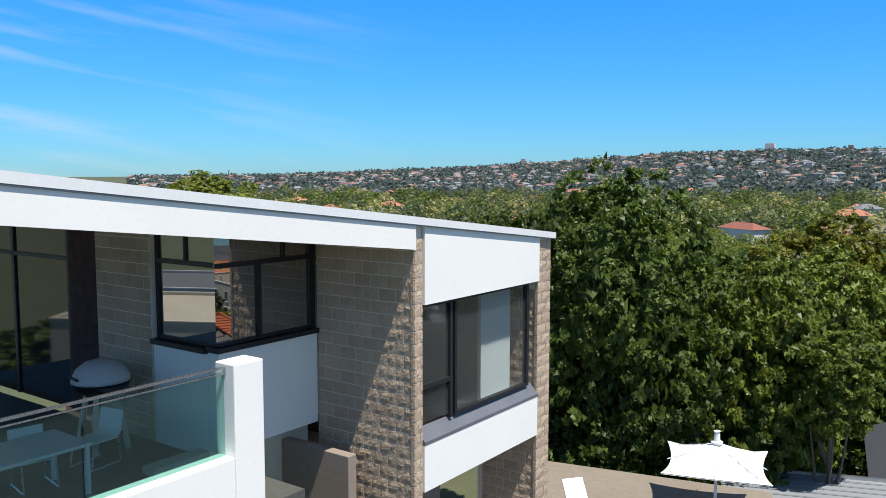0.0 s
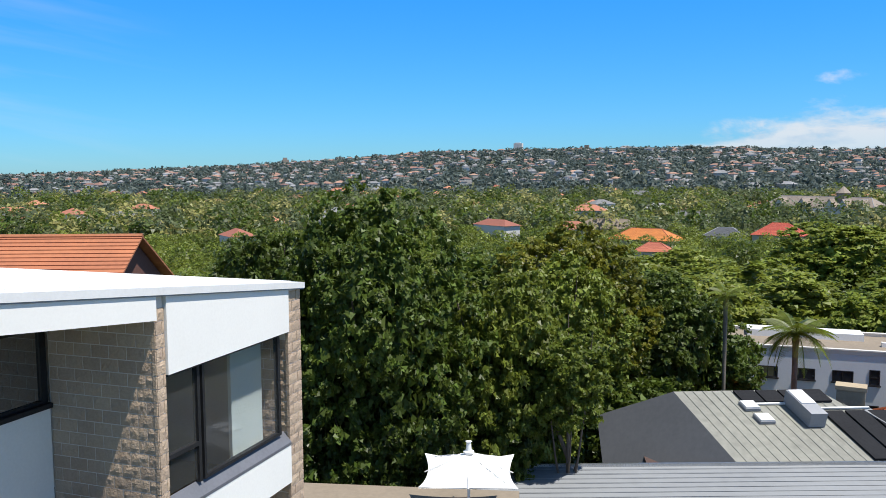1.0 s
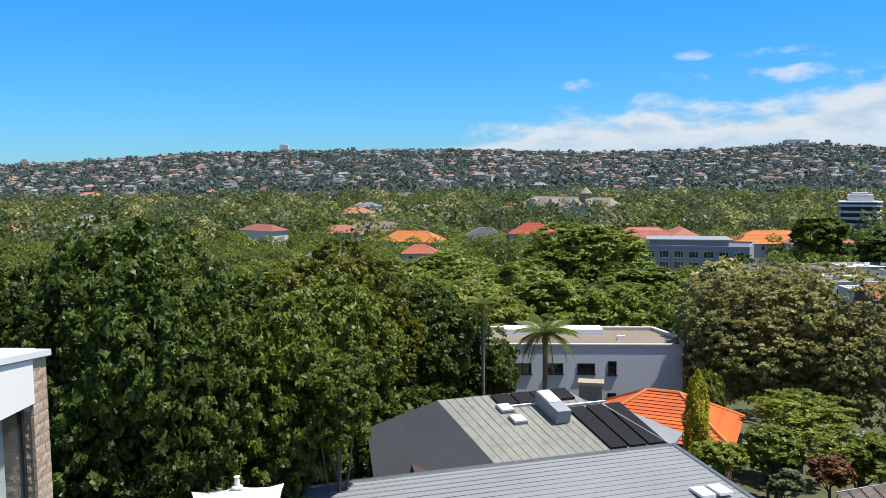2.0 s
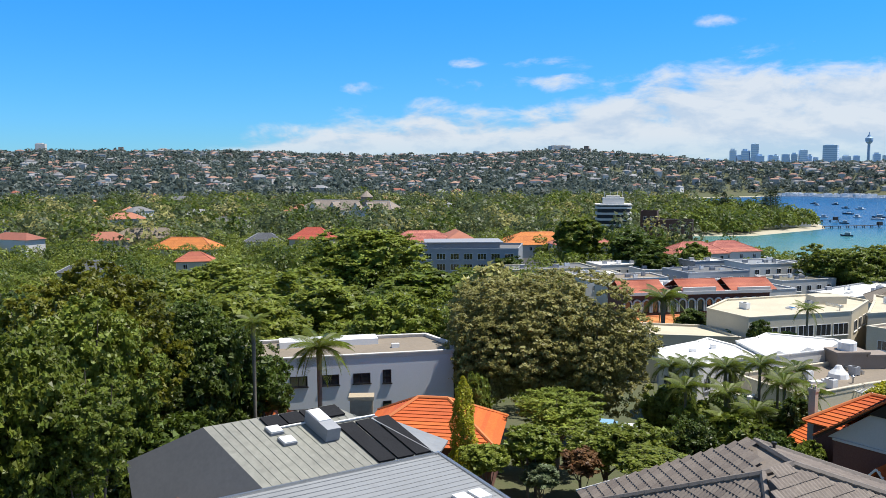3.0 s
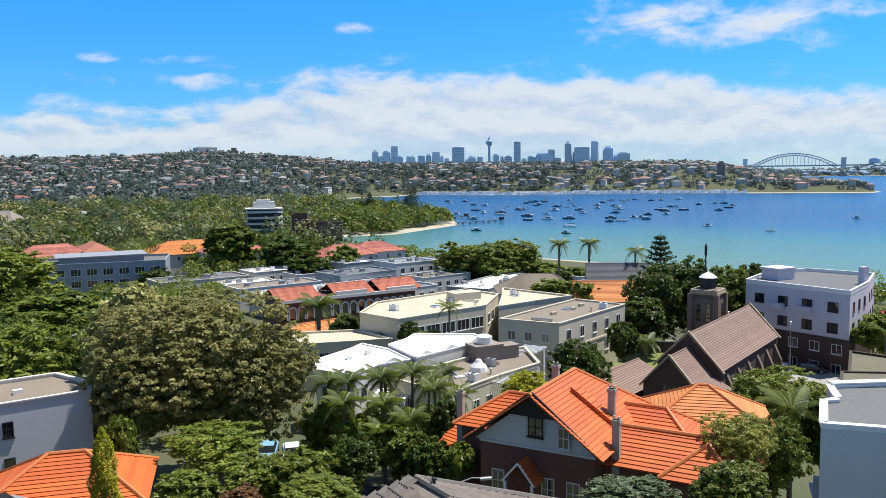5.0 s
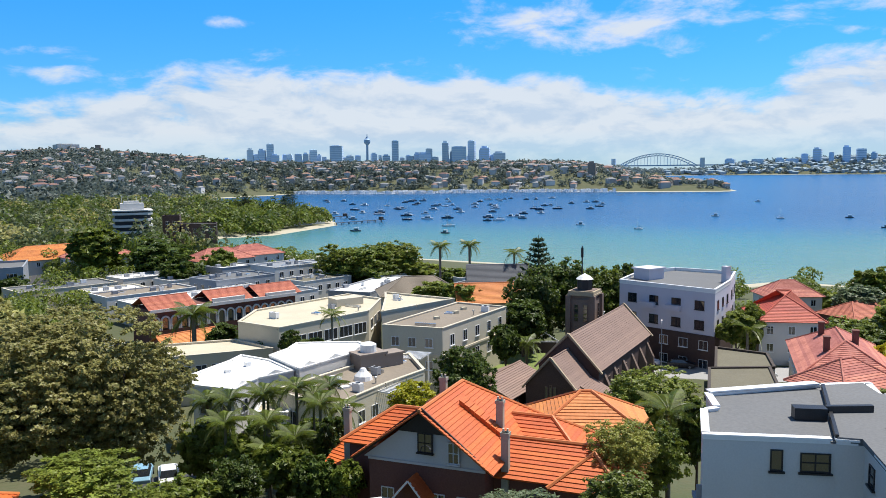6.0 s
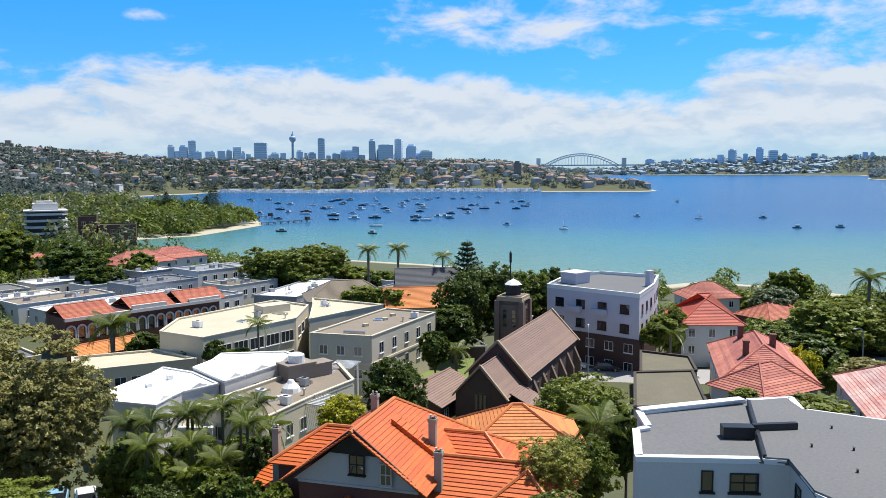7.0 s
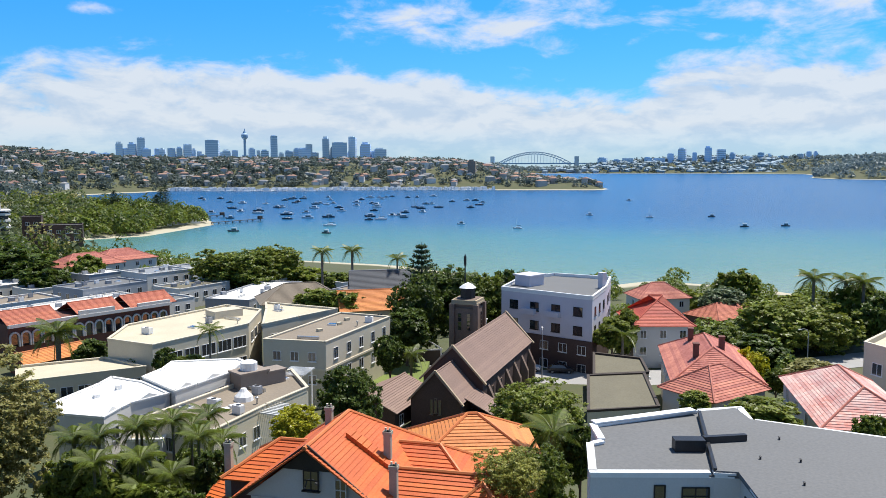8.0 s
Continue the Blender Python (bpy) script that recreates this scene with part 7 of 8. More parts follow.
tree(-1.1, 106.0, 20.5, 8.0, LEAF_LIGHT, "bright green tree behind the white flats", 14, leaves=9000, leaf=0.055)
tree(-30.8, 137.5, 21.4, 12.6, LEAF_LIGHT, "spreading green tree in the valley", 15, leaves=16000, leaf=0.046, low=-0.8)
tree(11.2, 105.5, 23.9, 5.5, LEAF_OLIVE, "olive tree on the slope", 16, leaves=5200)
tree(-18.9, 26.9, 25.6, 2.5, LEAF_DARK, "dense dark shrubs under tall trees", 17, leaves=12000, leaf=0.05, low=-0.9, crown_height=3.2)
tree(-16.9, 29.3, 25.1, 2.4, LEAF_DARK, "dense dark shrubs under tall trees", 18, leaves=12000, leaf=0.05, low=-0.9, crown_height=3.0)
tree(-15.2, 32.4, 25.3, 2.7, LEAF_DARK, "dense dark shrubs under tall trees", 19, leaves=12000, leaf=0.05, low=-0.9, crown_height=3.2)
tree(-16.6, 43.6, 29.5, 4.1, LEAF_MID, "broad green tree behind the garden terrace", 20, leaves=22000, leaf=0.035, low=-0.9, crown_height=5)
tree(-18.4, 34.8, 24.9, 2.6, LEAF_MID, "dense green shrubs under tall trees", 21, leaves=11000, leaf=0.048, low=-0.9, crown_height=3.4)
tree(-13.7, 45.3, 23.1, 4.1, LEAF_DARK, "dense dark shrubs under tall trees", 22, leaves=12000, leaf=0.05, low=-0.9, crown_height=4)
tree(-56.1, 30.6, 33.0, 5.2, LEAF_LIGHT, "bright green treetop behind the white house roof", 23, leaves=9000, leaf=0.05, crown_height=4)
# Trees out of view, added for the deck windows to mirror
for k, (x, y, top, rad) in enumerate(((-27, -12, 23.0, 4.0), (-22, -5, 24.5, 3.5), (-34, -9, 21.5, 4.5), (-24, -34, 22.0, 5.0), (-52, -20, 20.5, 5.0), (-70, -34, 19.5, 6.0))):
    tree(x, y, top, rad, LEAF_DARK if k % 2 else LEAF_MID, "green tree beside a neighbour house", 110 + k, leaves=5200, low=-0.9, crown_height=4)
tree(24.5, 57.4, 18.2, 2.3, LEAF_MID, "dense green shrubs under slender palms", 24, leaves=5200, low=-0.9, crown_height=2.2)
tree(25.2, 53.9, 18.1, 1.8, LEAF_DARK, "dense dark shrubs under slender palms", 25, leaves=5200, low=-0.9, crown_height=2.0)
tree(22.8, 61.4, 18.0, 2.4, LEAF_LIGHT, "bright green shrubs under slender palms", 26, leaves=5200, low=-0.9, crown_height=2.4)
tree(21.9, 67.0, 17.9, 2.4, LEAF_LIGHT, "bright green tree beside a fig tree", 27, leaves=5200, low=-0.9, crown_height=2.6)
tree(28.9, 57.6, 19.4, 1.7, LEAF_DARK, "dark green tree beside an orange roof", 28, leaves=5200, low=-0.9, crown_height=2.4)
tree(50.3, 105.9, 14.5, 2.7, LEAF_MID, "green trees between flat roofs", 29, leaves=5200, low=-0.9, crown_height=2)
tree(47.8, 113.6, 13.6, 2.5, LEAF_DARK, "green trees between flat roofs", 30, leaves=5200, low=-0.9, crown_height=2)
tree(45.7, 127.3, 13.8, 2.7, LEAF_DARK, "dark green tree before the shop row", 31, leaves=5200, low=-0.9, crown_height=2)
tree(77.0, 95.7, 14.8, 2.5, LEAF_DARK, "dark green tree beside cream flats", 32, leaves=5200, low=-0.9, crown_height=3)
tree(12.8, 75.0, 28.0, 9.7, LEAF_OLIVE, "huge spreading fig tree with olive brown leaves", 33, leaves=72000, leaf=0.0180, low=-0.9, crown_height=7.2)
tree(17.0, 72.2, 24.8, 6.1, LEAF_OLIVE, "huge spreading fig tree with olive brown leaves", 34, leaves=36000, leaf=0.024, low=-0.9, crown_height=6)
tree(7.3, 72.7, 24.0, 4.2, LEAF_OLIVE, "spreading fig tree with olive brown leaves", 35, leaves=18000, leaf=0.034, low=-0.9, crown_height=5)
tree(25.2, 74.4, 15.8, 2.3, LEAF_MID, "dense green shrubs behind slender palms", 36, leaves=5200, low=-0.9, crown_height=2.2)
tree(29.0, 70.9, 16.0, 2.2, LEAF_DARK, "dense dark shrubs behind slender palms", 37, leaves=5200, low=-0.9, crown_height=2.2)
tree(31.8, 67.4, 16.0, 1.9, LEAF_MID, "dense green shrubs behind slender palms", 38, leaves=5200, low=-0.9, crown_height=2.0)
tree(11.3, 59.4, 19.5, 3.8, LEAF_LIGHT, "rounded green garden tree with a flat top", 39, leaves=11000, leaf=0.042, crown_height=1.7)
tree(13.4, 52.8, 18.9, 3.1, LEAF_LIGHT, "round green garden shrub", 40, leaves=9000, leaf=0.05, crown_height=1.7)
tree(7.7, 49.8, 19.9, 1.7, LEAF_LIGHT, "round green garden shrub", 41, leaves=5200, crown_height=1.3)
tree(19.3, 54.1, 19.1, 2.2, LEAF_DARK, "dense dark green garden shrub", 42, leaves=9000, leaf=0.055, crown_height=2.2, low=-0.9)
tree(14.7, 46.2, 19.3, 2.7, LEAF_LIGHT, "low green hedge along the garden", 43, leaves=9000, leaf=0.05, crown_height=1.0)
tree(4.8, 48.1, 19.3, 1.6, LEAF_LIGHT, "low green garden shrub", 44, leaves=5200, crown_height=1.1)
tree(11.1, 49.9, 18.2, 1.4, LEAF_RUST, "rust-leaved shrub in the garden", 45, leaves=3000, leaf=0.1, crown_height=1.0)
tree(8.8, 53.4, 18.3, 2.0, LEAF_MID, "round green garden shrub", 46, leaves=5200, crown_height=1.4)
tree(8.3, 48.4, 17.8, 1.2, LEAF_GREY, "silvery-leaved shrub in the garden", 47, leaves=3000, leaf=0.1, crown_height=0.8)
tree(15.1, 51.0, 19.5, 2.2, LEAF_LIGHT, "round green garden shrub", 48, leaves=5200, crown_height=1.7)
tree(5.6, 64.1, 19.9, 1.5, LEAF_MID, "green tree beside the white flats", 49, leaves=5200, crown_height=3)
tree(40.9, 65.3, 18.4, 2.7, LEAF_GOLD, "golden green tree beside an orange-roofed house", 50, leaves=11000, leaf=0.048, crown_height=2.4, low=-0.9)
tree(49.4, 69.1, 20.0, 3.6, LEAF_DARK, "dark green tree beside the brick church", 51, leaves=11000, leaf=0.048, crown_height=4, low=-0.9)
tree(69.2, 61.3, 16.4, 6.1, LEAF_LIGHT, "round bright green tree beside the brick church", 52, leaves=22000, leaf=0.033, crown_height=4.6, low=-0.9)
tree(38.8, 38.3, 21.8, 2.6, LEAF_FEATHER, "feathery yellow-green tree leaning over orange roofs", 53, leaves=16000, leaf=0.030, crown_height=2.2)
tree(44.1, 39.9, 20.5, 2.5, LEAF_MID, "green tree between orange roofs and flats", 54, leaves=11000, leaf=0.048, crown_height=2.8, low=-0.9)
tree(49.7, 40.8, 20.6, 1.9, LEAF_DARK, "dark green tree beside the flats", 55, leaves=5200, crown_height=2.6, low=-0.9)
tree(28.8, 36.3, 20.0, 2.9, LEAF_GREY, "pale-leaved shrubs along the garden of the orange-roofed house", 56, leaves=9000, leaf=0.05, crown_height=1.3)
tree(32.6, 32.8, 21.4, 2.3, LEAF_MID, "green shrubs along the garden of the orange-roofed house", 57, leaves=9000, leaf=0.05, crown_height=1.6)
tree(26.7, 52.0, 17.8, 1.2, LEAF_MID, "green shrub beside an orange lean-to roof", 58, leaves=3000, leaf=0.1, crown_height=1.6)
tree(94.9, 109.4, 21.1, 5.3, LEAF_DARK, "tall dark green tree behind the church tower", 59, leaves=9000, leaf=0.055, crown_height=7, low=-0.9)
tree(103.4, 109.7, 21.5, 6.6, LEAF_DARK, "tall dark green tree behind the church tower", 60, leaves=9000, leaf=0.055, crown_height=7, low=-0.9)
tree(111.3, 107.3, 19.8, 5.2, LEAF_MID, "tall green tree behind the church", 61, leaves=9000, leaf=0.055, crown_height=7, low=-0.9)
tree(121.2, 111.2, 19.6, 3.9, LEAF_DARK, "tall dark green tree behind the pale flats", 62, leaves=5200, crown_height=6, low=-0.9)
tree(88.1, 104.7, 16.5, 4.1, LEAF_DARK, "dark green tree beside the church tower", 63, leaves=5200, crown_height=4, low=-0.9)
tree(108.5, 204.1, 17.5, 9.4, LEAF_LIGHT, "spreading bright green tree on the shore", 64, leaves=9000, leaf=0.055, crown_height=6.2, low=-0.95)
tree(123.3, 202.5, 17.7, 10.4, LEAF_LIGHT, "spreading bright green tree on the shore", 65, leaves=9000, leaf=0.055, crown_height=6.2, low=-0.95)
tree(112.3, 197.4, 17.3, 9.2, LEAF_MID, "spreading green tree on the shore", 66, leaves=9000, leaf=0.055, crown_height=6.2, low=-0.95)
tree(98.3, 144.8, 14.5, 5.3, LEAF_LIGHT, "light green tree beside the shops", 67, leaves=5200, crown_height=3.6, low=-0.95)
tree(100.0, 137.4, 14.5, 5.1, LEAF_MID, "light green tree beside the shops", 68, leaves=5200, crown_height=3.6, low=-0.95)
tree(70.4, 224.5, 14.0, 7.2, LEAF_DARK, "dark green tree beside the shops", 69, leaves=5200, crown_height=4.5, low=-0.9)
tree(71.5, 255.5, 17.6, 8.1, LEAF_DARK, "dark green tree beside the shops", 70, leaves=5200, crown_height=5.5, low=-0.9)
tree(118.9, 83.1, 15.0, 2.9, LEAF_MID, "green trees beside the pale flats", 71, leaves=5200, crown_height=4, low=-0.9)
tree(185.1, 96.3, 14.7, 5.7, LEAF_MID, "round green tree on the beach front", 73, leaves=5200, crown_height=5)
tree(170.4, 92.1, 12.6, 5.3, LEAF_GREY, "grey-green tree on the beach front", 74, leaves=5200, crown_height=4)
tree(134.9, 73.6, 11.7, 6.2, LEAF_MID, "spreading green tree behind pink roofs", 75, leaves=9000, leaf=0.055, crown_height=4, low=-0.9)
tree(147.6, 70.3, 14.6, 8.3, LEAF_LIGHT, "spreading green tree along the street", 76, leaves=9000, leaf=0.055, crown_height=5, low=-0.9)
tree(155.1, 65.2, 14.4, 8.6, LEAF_LIGHT, "spreading green tree along the street", 77, leaves=9000, leaf=0.055, crown_height=5.5, low=-0.9)
tree(132.9, 66.4, 11.0, 5.5, LEAF_DARK, "dark green tree along the street", 78, leaves=5200, crown_height=3.5, low=-0.9)
tree(109.9, 56.5, 14.3, 2.5, LEAF_GOLD, "yellow-green tree beside pink roofs", 79, leaves=5200, crown_height=4, low=-0.9)
tree(83.4, 42.4, 15.2, 4.1, LEAF_LIGHT, "bright green shrubs behind the flats", 80, leaves=5200, crown_height=2)
tree(84.7, 50.9, 13.9, 2.0, LEAF_LIGHT, "bright green shrubs behind the flats", 81, leaves=5200, crown_height=1.6)
tree(109.5, 52.6, 11.8, 2.0, LEAF_MID, "round clipped green tree by the street", 82, leaves=5200, crown_height=2)
tree(111.3, 48.4, 13.4, 4.1, LEAF_OLIVE, "olive hedge by the street", 83, leaves=5200, crown_height=2)
tree(72.8, 28.2, 18.9, 1.6, LEAF_MID, "green shrubs beside a pink-roofed house", 84, leaves=5200, crown_height=2)
tree(171.5, 64.2, 16.0, 6.2, LEAF_MID, "green tree on the beach front", 85, leaves=5200, crown_height=5)
tree(163.3, 57.3, 15.4, 4.7, LEAF_DARK, "dark green tree on the beach front", 86, leaves=5200, crown_height=5)
tree(82.7, 230.9, 15.5, 5.8, LEAF_MID, "green tree behind pale houses", 87, leaves=5200, crown_height=5)
tree(31.2, 240.4, 11.2, 5.8, LEAF_DARK, "dark green tree beside grey flats", 88, leaves=5200, crown_height=5)
tree(3.9, 172.3, 15.4, 10.0, LEAF_MID, "spreading green tree in the valley", 89, leaves=5200, crown_height=5)
tree(11.0, 111.8, 18.9, 5.7, LEAF_LIGHT, "bright green tree in the valley", 90, leaves=5200, crown_height=4)
tree(57.5, 266.3, 21.3, 9.3, LEAF_MID, "green tree beside a tower block", 91, leaves=5200, crown_height=7)
tree(70.6, 242.4, 17.7, 8.7, LEAF_DARK, "dark green tree beside pale houses", 92, leaves=5200, crown_height=5)
tree(184.1, 112.8, 8.5, 6.6, LEAF_MID, "green tree on the beach front", 93, leaves=5200, crown_height=4, low=-0.9)
tree(181.0, 104.1, 9.2, 6.4, LEAF_LIGHT, "bright green tree on the beach front", 94, leaves=5200, crown_height=4, low=-0.9)
tree(182.8, 89.5, 9.8, 6.2, LEAF_MID, "green tree on the beach front", 95, leaves=5200, crown_height=4, low=-0.9)
tree(180.9, 81.5, 10.7, 6.8, LEAF_LIGHT, "bright green tree on the beach front", 96, leaves=5200, crown_height=4, low=-0.9)
tree(193.2, 77.7, 10.8, 7.1, LEAF_MID, "green tree on the beach front", 97, leaves=5200, crown_height=4, low=-0.9)
tree(134.6, 186.5, 10.5, 7.0, LEAF_MID, "green tree behind the shops near the shore", 98, leaves=5200, crown_height=4, low=-0.9)
tree(134.1, 205.1, 10.2, 8.3, LEAF_LIGHT, "bright green tree near the shore", 99, leaves=5200, crown_height=4, low=-0.9)
tree(112.8, 81.5, 14.5, 3.3, LEAF_LIGHT, "bright green tree beside the pale flats", 101, leaves=5200, crown_height=3, low=-0.9)
tree(46.2, 103.4, 16.6, 1.6, LEAF_DARK, "dark green tree before cream flats", 102, leaves=5200, crown_height=2.5, low=-0.9)

CLEAR_SPOTS += [(-5, 37, 12), (14, 22, 11), (33, 48, 13), (46, 48, 9), (83, 85, 20), (40, 88, 22), (60, 117, 26), (72, 104, 14), (60, 164, 22), (117, 95, 17), (38, 24, 16), (90, 62, 14), (127, 82, 10),
                (100, 58, 14), (93, 38, 14), (-6, 75, 14), (2, 58, 8), (12, 76, 13), (-20, 30, 15), (-45, 28, 16), (20, 62, 9), (-33, 505, 44), (103, 389, 14), (20, 254, 26), (128, 397, 16), (105, 180, 14), (60, 190, 14), (72, 222, 14), (97, 198, 8), (56, 206, 12), (88, 246, 10), (167, 90, 9), (171, 109, 8)]


# golden column, palms, pine
def cypress(x, y, top, radius):
    base = gz(x, y)
    ob = thing("cypress", "narrow golden-green cypress column in the garden", "tree", pose(x, y, base))
    h = top - base
    part("trunk", Shape().lathe((0, 0, -0.2), [(0.12, 0), (0.08, h * 0.7)], 8), BARK, ob)
    r = np.random.default_rng(5)
    n = 15000
    z = r.uniform(0.04, 1, n)
    a = r.uniform(0, 2 * math.pi, n)
    rad = radius * np.interp(z, [0, 0.12, 0.35, 0.7, 0.9, 1.0], [0.75, 1.0, 1.05, 0.85, 0.55, 0.08]) * (0.80 + 0.12 * np.sin(a * 3 + z * 17) + 0.10 * np.sin(a * 5 - z * 31)) * r.uniform(0.75, 1.0, n)
    p = np.stack([rad * np.cos(a), rad * np.sin(a), z * h], -1)
    nrm = np.stack([np.cos(a), np.sin(a), np.full(n, 0.6)], -1)
    part("crown", quads_mesh("crown", leaf_quads(p, nrm, 0.075, r), LEAF_GOLD), LEAF_GOLD, ob)


cypress(3.75, 51.0, 22.6, 1.05)


def frond_mesh(length, droop, leaflet, seed):
    """A feather palm frond: a bent rib with drooping leaflets on both sides."""
    r = np.random.default_rng(seed)
    pts = []
    for k in np.linspace(0, 1, 9):
        pts.append((length * (k - 0.12 * k * k), 0, length * (0.42 * k - droop * k * k)))
    q = []
    for i in range(46):
        k = (i + 1) / 46
        x, z = length * (k - 0.12 * k * k), length * (0.42 * k - droop * k * k)
        ll = leaflet * math.sin(math.pi * min(0.12 + 0.88 * k, 0.97)) * r.uniform(0.85, 1.15)
        for s in (-1, 1):
            b = Vector((x, 0, z))
            tip = b + Vector((0.45 * ll, s * ll * 0.8, -0.45 * ll))
            w = Vector((0.030 * length * 0.5, 0, 0))
            q.append((b - w * 0.6, b + w * 0.6, tip + w * 0.2, tip - w * 0.2))
    for a, b in zip(pts, pts[1:]):
        q.append(((a[0], -0.012, a[2]), (b[0], -0.010, b[2]), (b[0], 0.010, b[2]), (a[0], 0.012, a[2])))
    return quads_mesh("frond", np.array([[tuple(v) for v in c] for c in q]), PALM)


FRONDS = [frond_mesh(1.0, 0.72, 0.30, 1), frond_mesh(1.0, 1.10, 0.30, 2), frond_mesh(1.0, 0.45, 0.28, 3)]


def palm(x, y, top, spread, label, thick=0.16, count=18):
    base = gz(x, y)
    ob = thing("palm", label, "palm", pose(x, y, base), "palms")
    h = top - base - spread * 0.25
    part("trunk", Shape().lathe((0, 0, -0.3), [(thick * 1.4, 0), (thick, 0.8), (thick * 0.85, h * 0.6), (thick, h), (thick * 1.3, h + 0.4), (0.05, h + 0.8)], 10), PALEBARK, ob)
    for k in range(count):
        part("frond", FRONDS[k % 3], PALM, ob, m=pose(0, 0, h + 0.5, 0, 0, k * 137.5) @ pose(0, 0, 0, 0, (18 if k % 3 == 1 else -12) - (k % 5) * 5, 0) @ Matrix.Diagonal((spread, spread, spread, 1)))
    return ob


for i, (x, y, z) in enumerate(((23.2, 64.4, 19.4), (26.4, 65.3, 19.2), (28.0, 62.5, 20.0), (21.7, 61.4, 18.6), (29.0, 60.4, 19.0), (24.8, 61.0, 18.2), (30.2, 64.0, 18.6), (26.0, 58.6, 17.4), (22.2, 66.6, 19.0), (27.4, 66.8, 18.4), (31.6, 61.6, 17.8), (24.0, 58.8, 16.8), (28.4, 58.0, 16.6), (32.4, 65.4, 18.8))):
    palm(x, y, z + 0.3, 2.1, "slender feather palm in a clump beside the drive", 0.11, 24)
palm(-6.3, 60.7, 22.7, 2.8, "feather palm before white flats", 0.2, 26)
palm(-9.5, 52.1, 25.9, 1.5, "tall thin dark palm among broad trees", 0.13, 16)
palm(40.7, 126.1, 16.3, 4.4, "stout date palm before the shop row", 0.4, 24)
palm(53.0, 104.5, 17.5, 2.4, "slender palm beside a cream building", 0.14, 16)
palm(110.8, 160.5, 19.6, 3.3, "tall palm near the shore", 0.3, 20)
palm(116.4, 156.4, 19.8, 3.3, "tall palm near the shore", 0.3, 20)
palm(121.3, 146.0, 18.4, 3.2, "tall thin palm near the shore", 0.2, 14)
palm(163.0, 69.5, 17.6, 4.2, "palm on the beach front", 0.3, 20)
palm(167.1, 61.7, 17.2, 4.2, "palm on the beach front", 0.3, 20)
palm(170.0, 66.0, 16.6, 4.0, "palm on the beach front", 0.3, 20)
palm(48.7, 42.6, 19.6, 3.2, "feather palm beside the flats", 0.2, 18)
palm(80.5, 95.0, 11.5, 3.0, "short palm on the lawn by the church", 0.25, 18)
palm(112.0, 79.0, 12.4, 3.4, "palm beside pale flats", 0.22, 18)


def norfolk_pine(x, y, top, spread):
    base = gz(x, y)
    ob = thing("norfolk_pine", "tall tiered dark pine near the shore", "tree", pose(x, y, base))
    h = top - base
    part("trunk", Shape().lathe((0, 0, -0.3), [(0.45, 0), (0.30, h * 0.5), (0.05, h)], 8), BARK, ob)
    r = np.random.default_rng(3)
    p, nn = [], []
    tiers = 13
    for k in range(tiers):
        z = h * (0.30 + 0.68 * k / tiers)
        reach = spread * (1 - (k / tiers) ** 1.3) * 0.95 + 0.5
        for b in range(8):
            a = b * math.pi / 4 + k * 0.5 + r.normal(0, 0.08)
            for s in np.linspace(0.15, 1, 26):
                p.append((reach * s * math.cos(a) + r.normal(0, 0.16), reach * s * math.sin(a) + r.normal(0, 0.16), z + reach * (0.10 * s + 0.18 * s * s) + r.normal(0, 0.12)))
                nn.append((0, 0, 1))
    part("crown", quads_mesh("crown", leaf_quads(np.array(p), np.array(nn, float), 0.34, r), PINE), PINE, ob)


norfolk_pine(108.8, 123.8, 24.6, 5.2)

# ---- woods and suburbs in the distance ----
far_wall = surface("far_house_wall", (0.60, 0.58, 0.56), (0.34, 0.33, 0.325), grain=0.08, patch=0.02, rough=0.8, bump=0.0, per_island=0.35)
far_red = surface("far_terracotta_roof", (0.28, 0.15, 0.11), (0.20, 0.13, 0.105), grain=0.08, patch=0.02, rough=0.8, bump=0.0, per_island=0.35)
far_grey = surface("far_grey_roof", (0.21, 0.21, 0.215), (0.14, 0.14, 0.145), grain=0.08, patch=0.02, rough=0.8, bump=0.0, per_island=0.4)
valley_roof = surface("valley_tile_roof", (0.40, 0.15, 0.085), (0.27, 0.12, 0.085), grain=0.5, patch=0.08, rough=0.8, bump=0.0, per_island=0.3)
for count, mat_roof, nm in ((62, valley_roof, "terracotta-roofed"), (44, far_grey, "grey-roofed")):
    x, y = scatter(count, 290, 860, -66, 6)
    k = (shore(x, y) > 25) & free_of_spots(x, y, 8)
    far_houses(nm.split("-")[0] + "_valley", x[k], y[k], mat_roof, far_wall, 13, "%s houses among the valley trees" % nm)
    CLEAR_SPOTS += [(float(px), float(py), 4.0) for px, py in zip(x[k], y[k])]
x, y = scatter(700, 75, 330, -66, 12)
k = free_of_spots(x, y, 2)
woods("near_woods", x[k], y[k], 3.4, 6.2, 430, 0.48, LEAF_MID, "green tree crowns filling the valley")
x, y = scatter(230, 75, 330, -66, 10)
k = free_of_spots(x, y, 2)
woods("dark_woods", x[k], y[k], 3.2, 6.0, 330, 0.60, LEAF_DARK, "dark green tree crowns filling the valley")
x, y = scatter(520, 90, 340, -66, 11)
k = free_of_spots(x, y, 2)
woods("light_woods", x[k], y[k], 3.0, 5.4, 430, 0.45, LEAF_LIGHT, "bright green tree crowns in the valley")
x, y = scatter(150, 200, 420, 8, 26)
k = free_of_spots(x, y, 4) & (shore(x, y) > 12)
woods("village_trees", x[k], y[k], 2.5, 4.8, 220, 0.62, LEAF_MID, "green trees between the village roofs")
x, y = scatter(170, 120, 270, 40, 72)
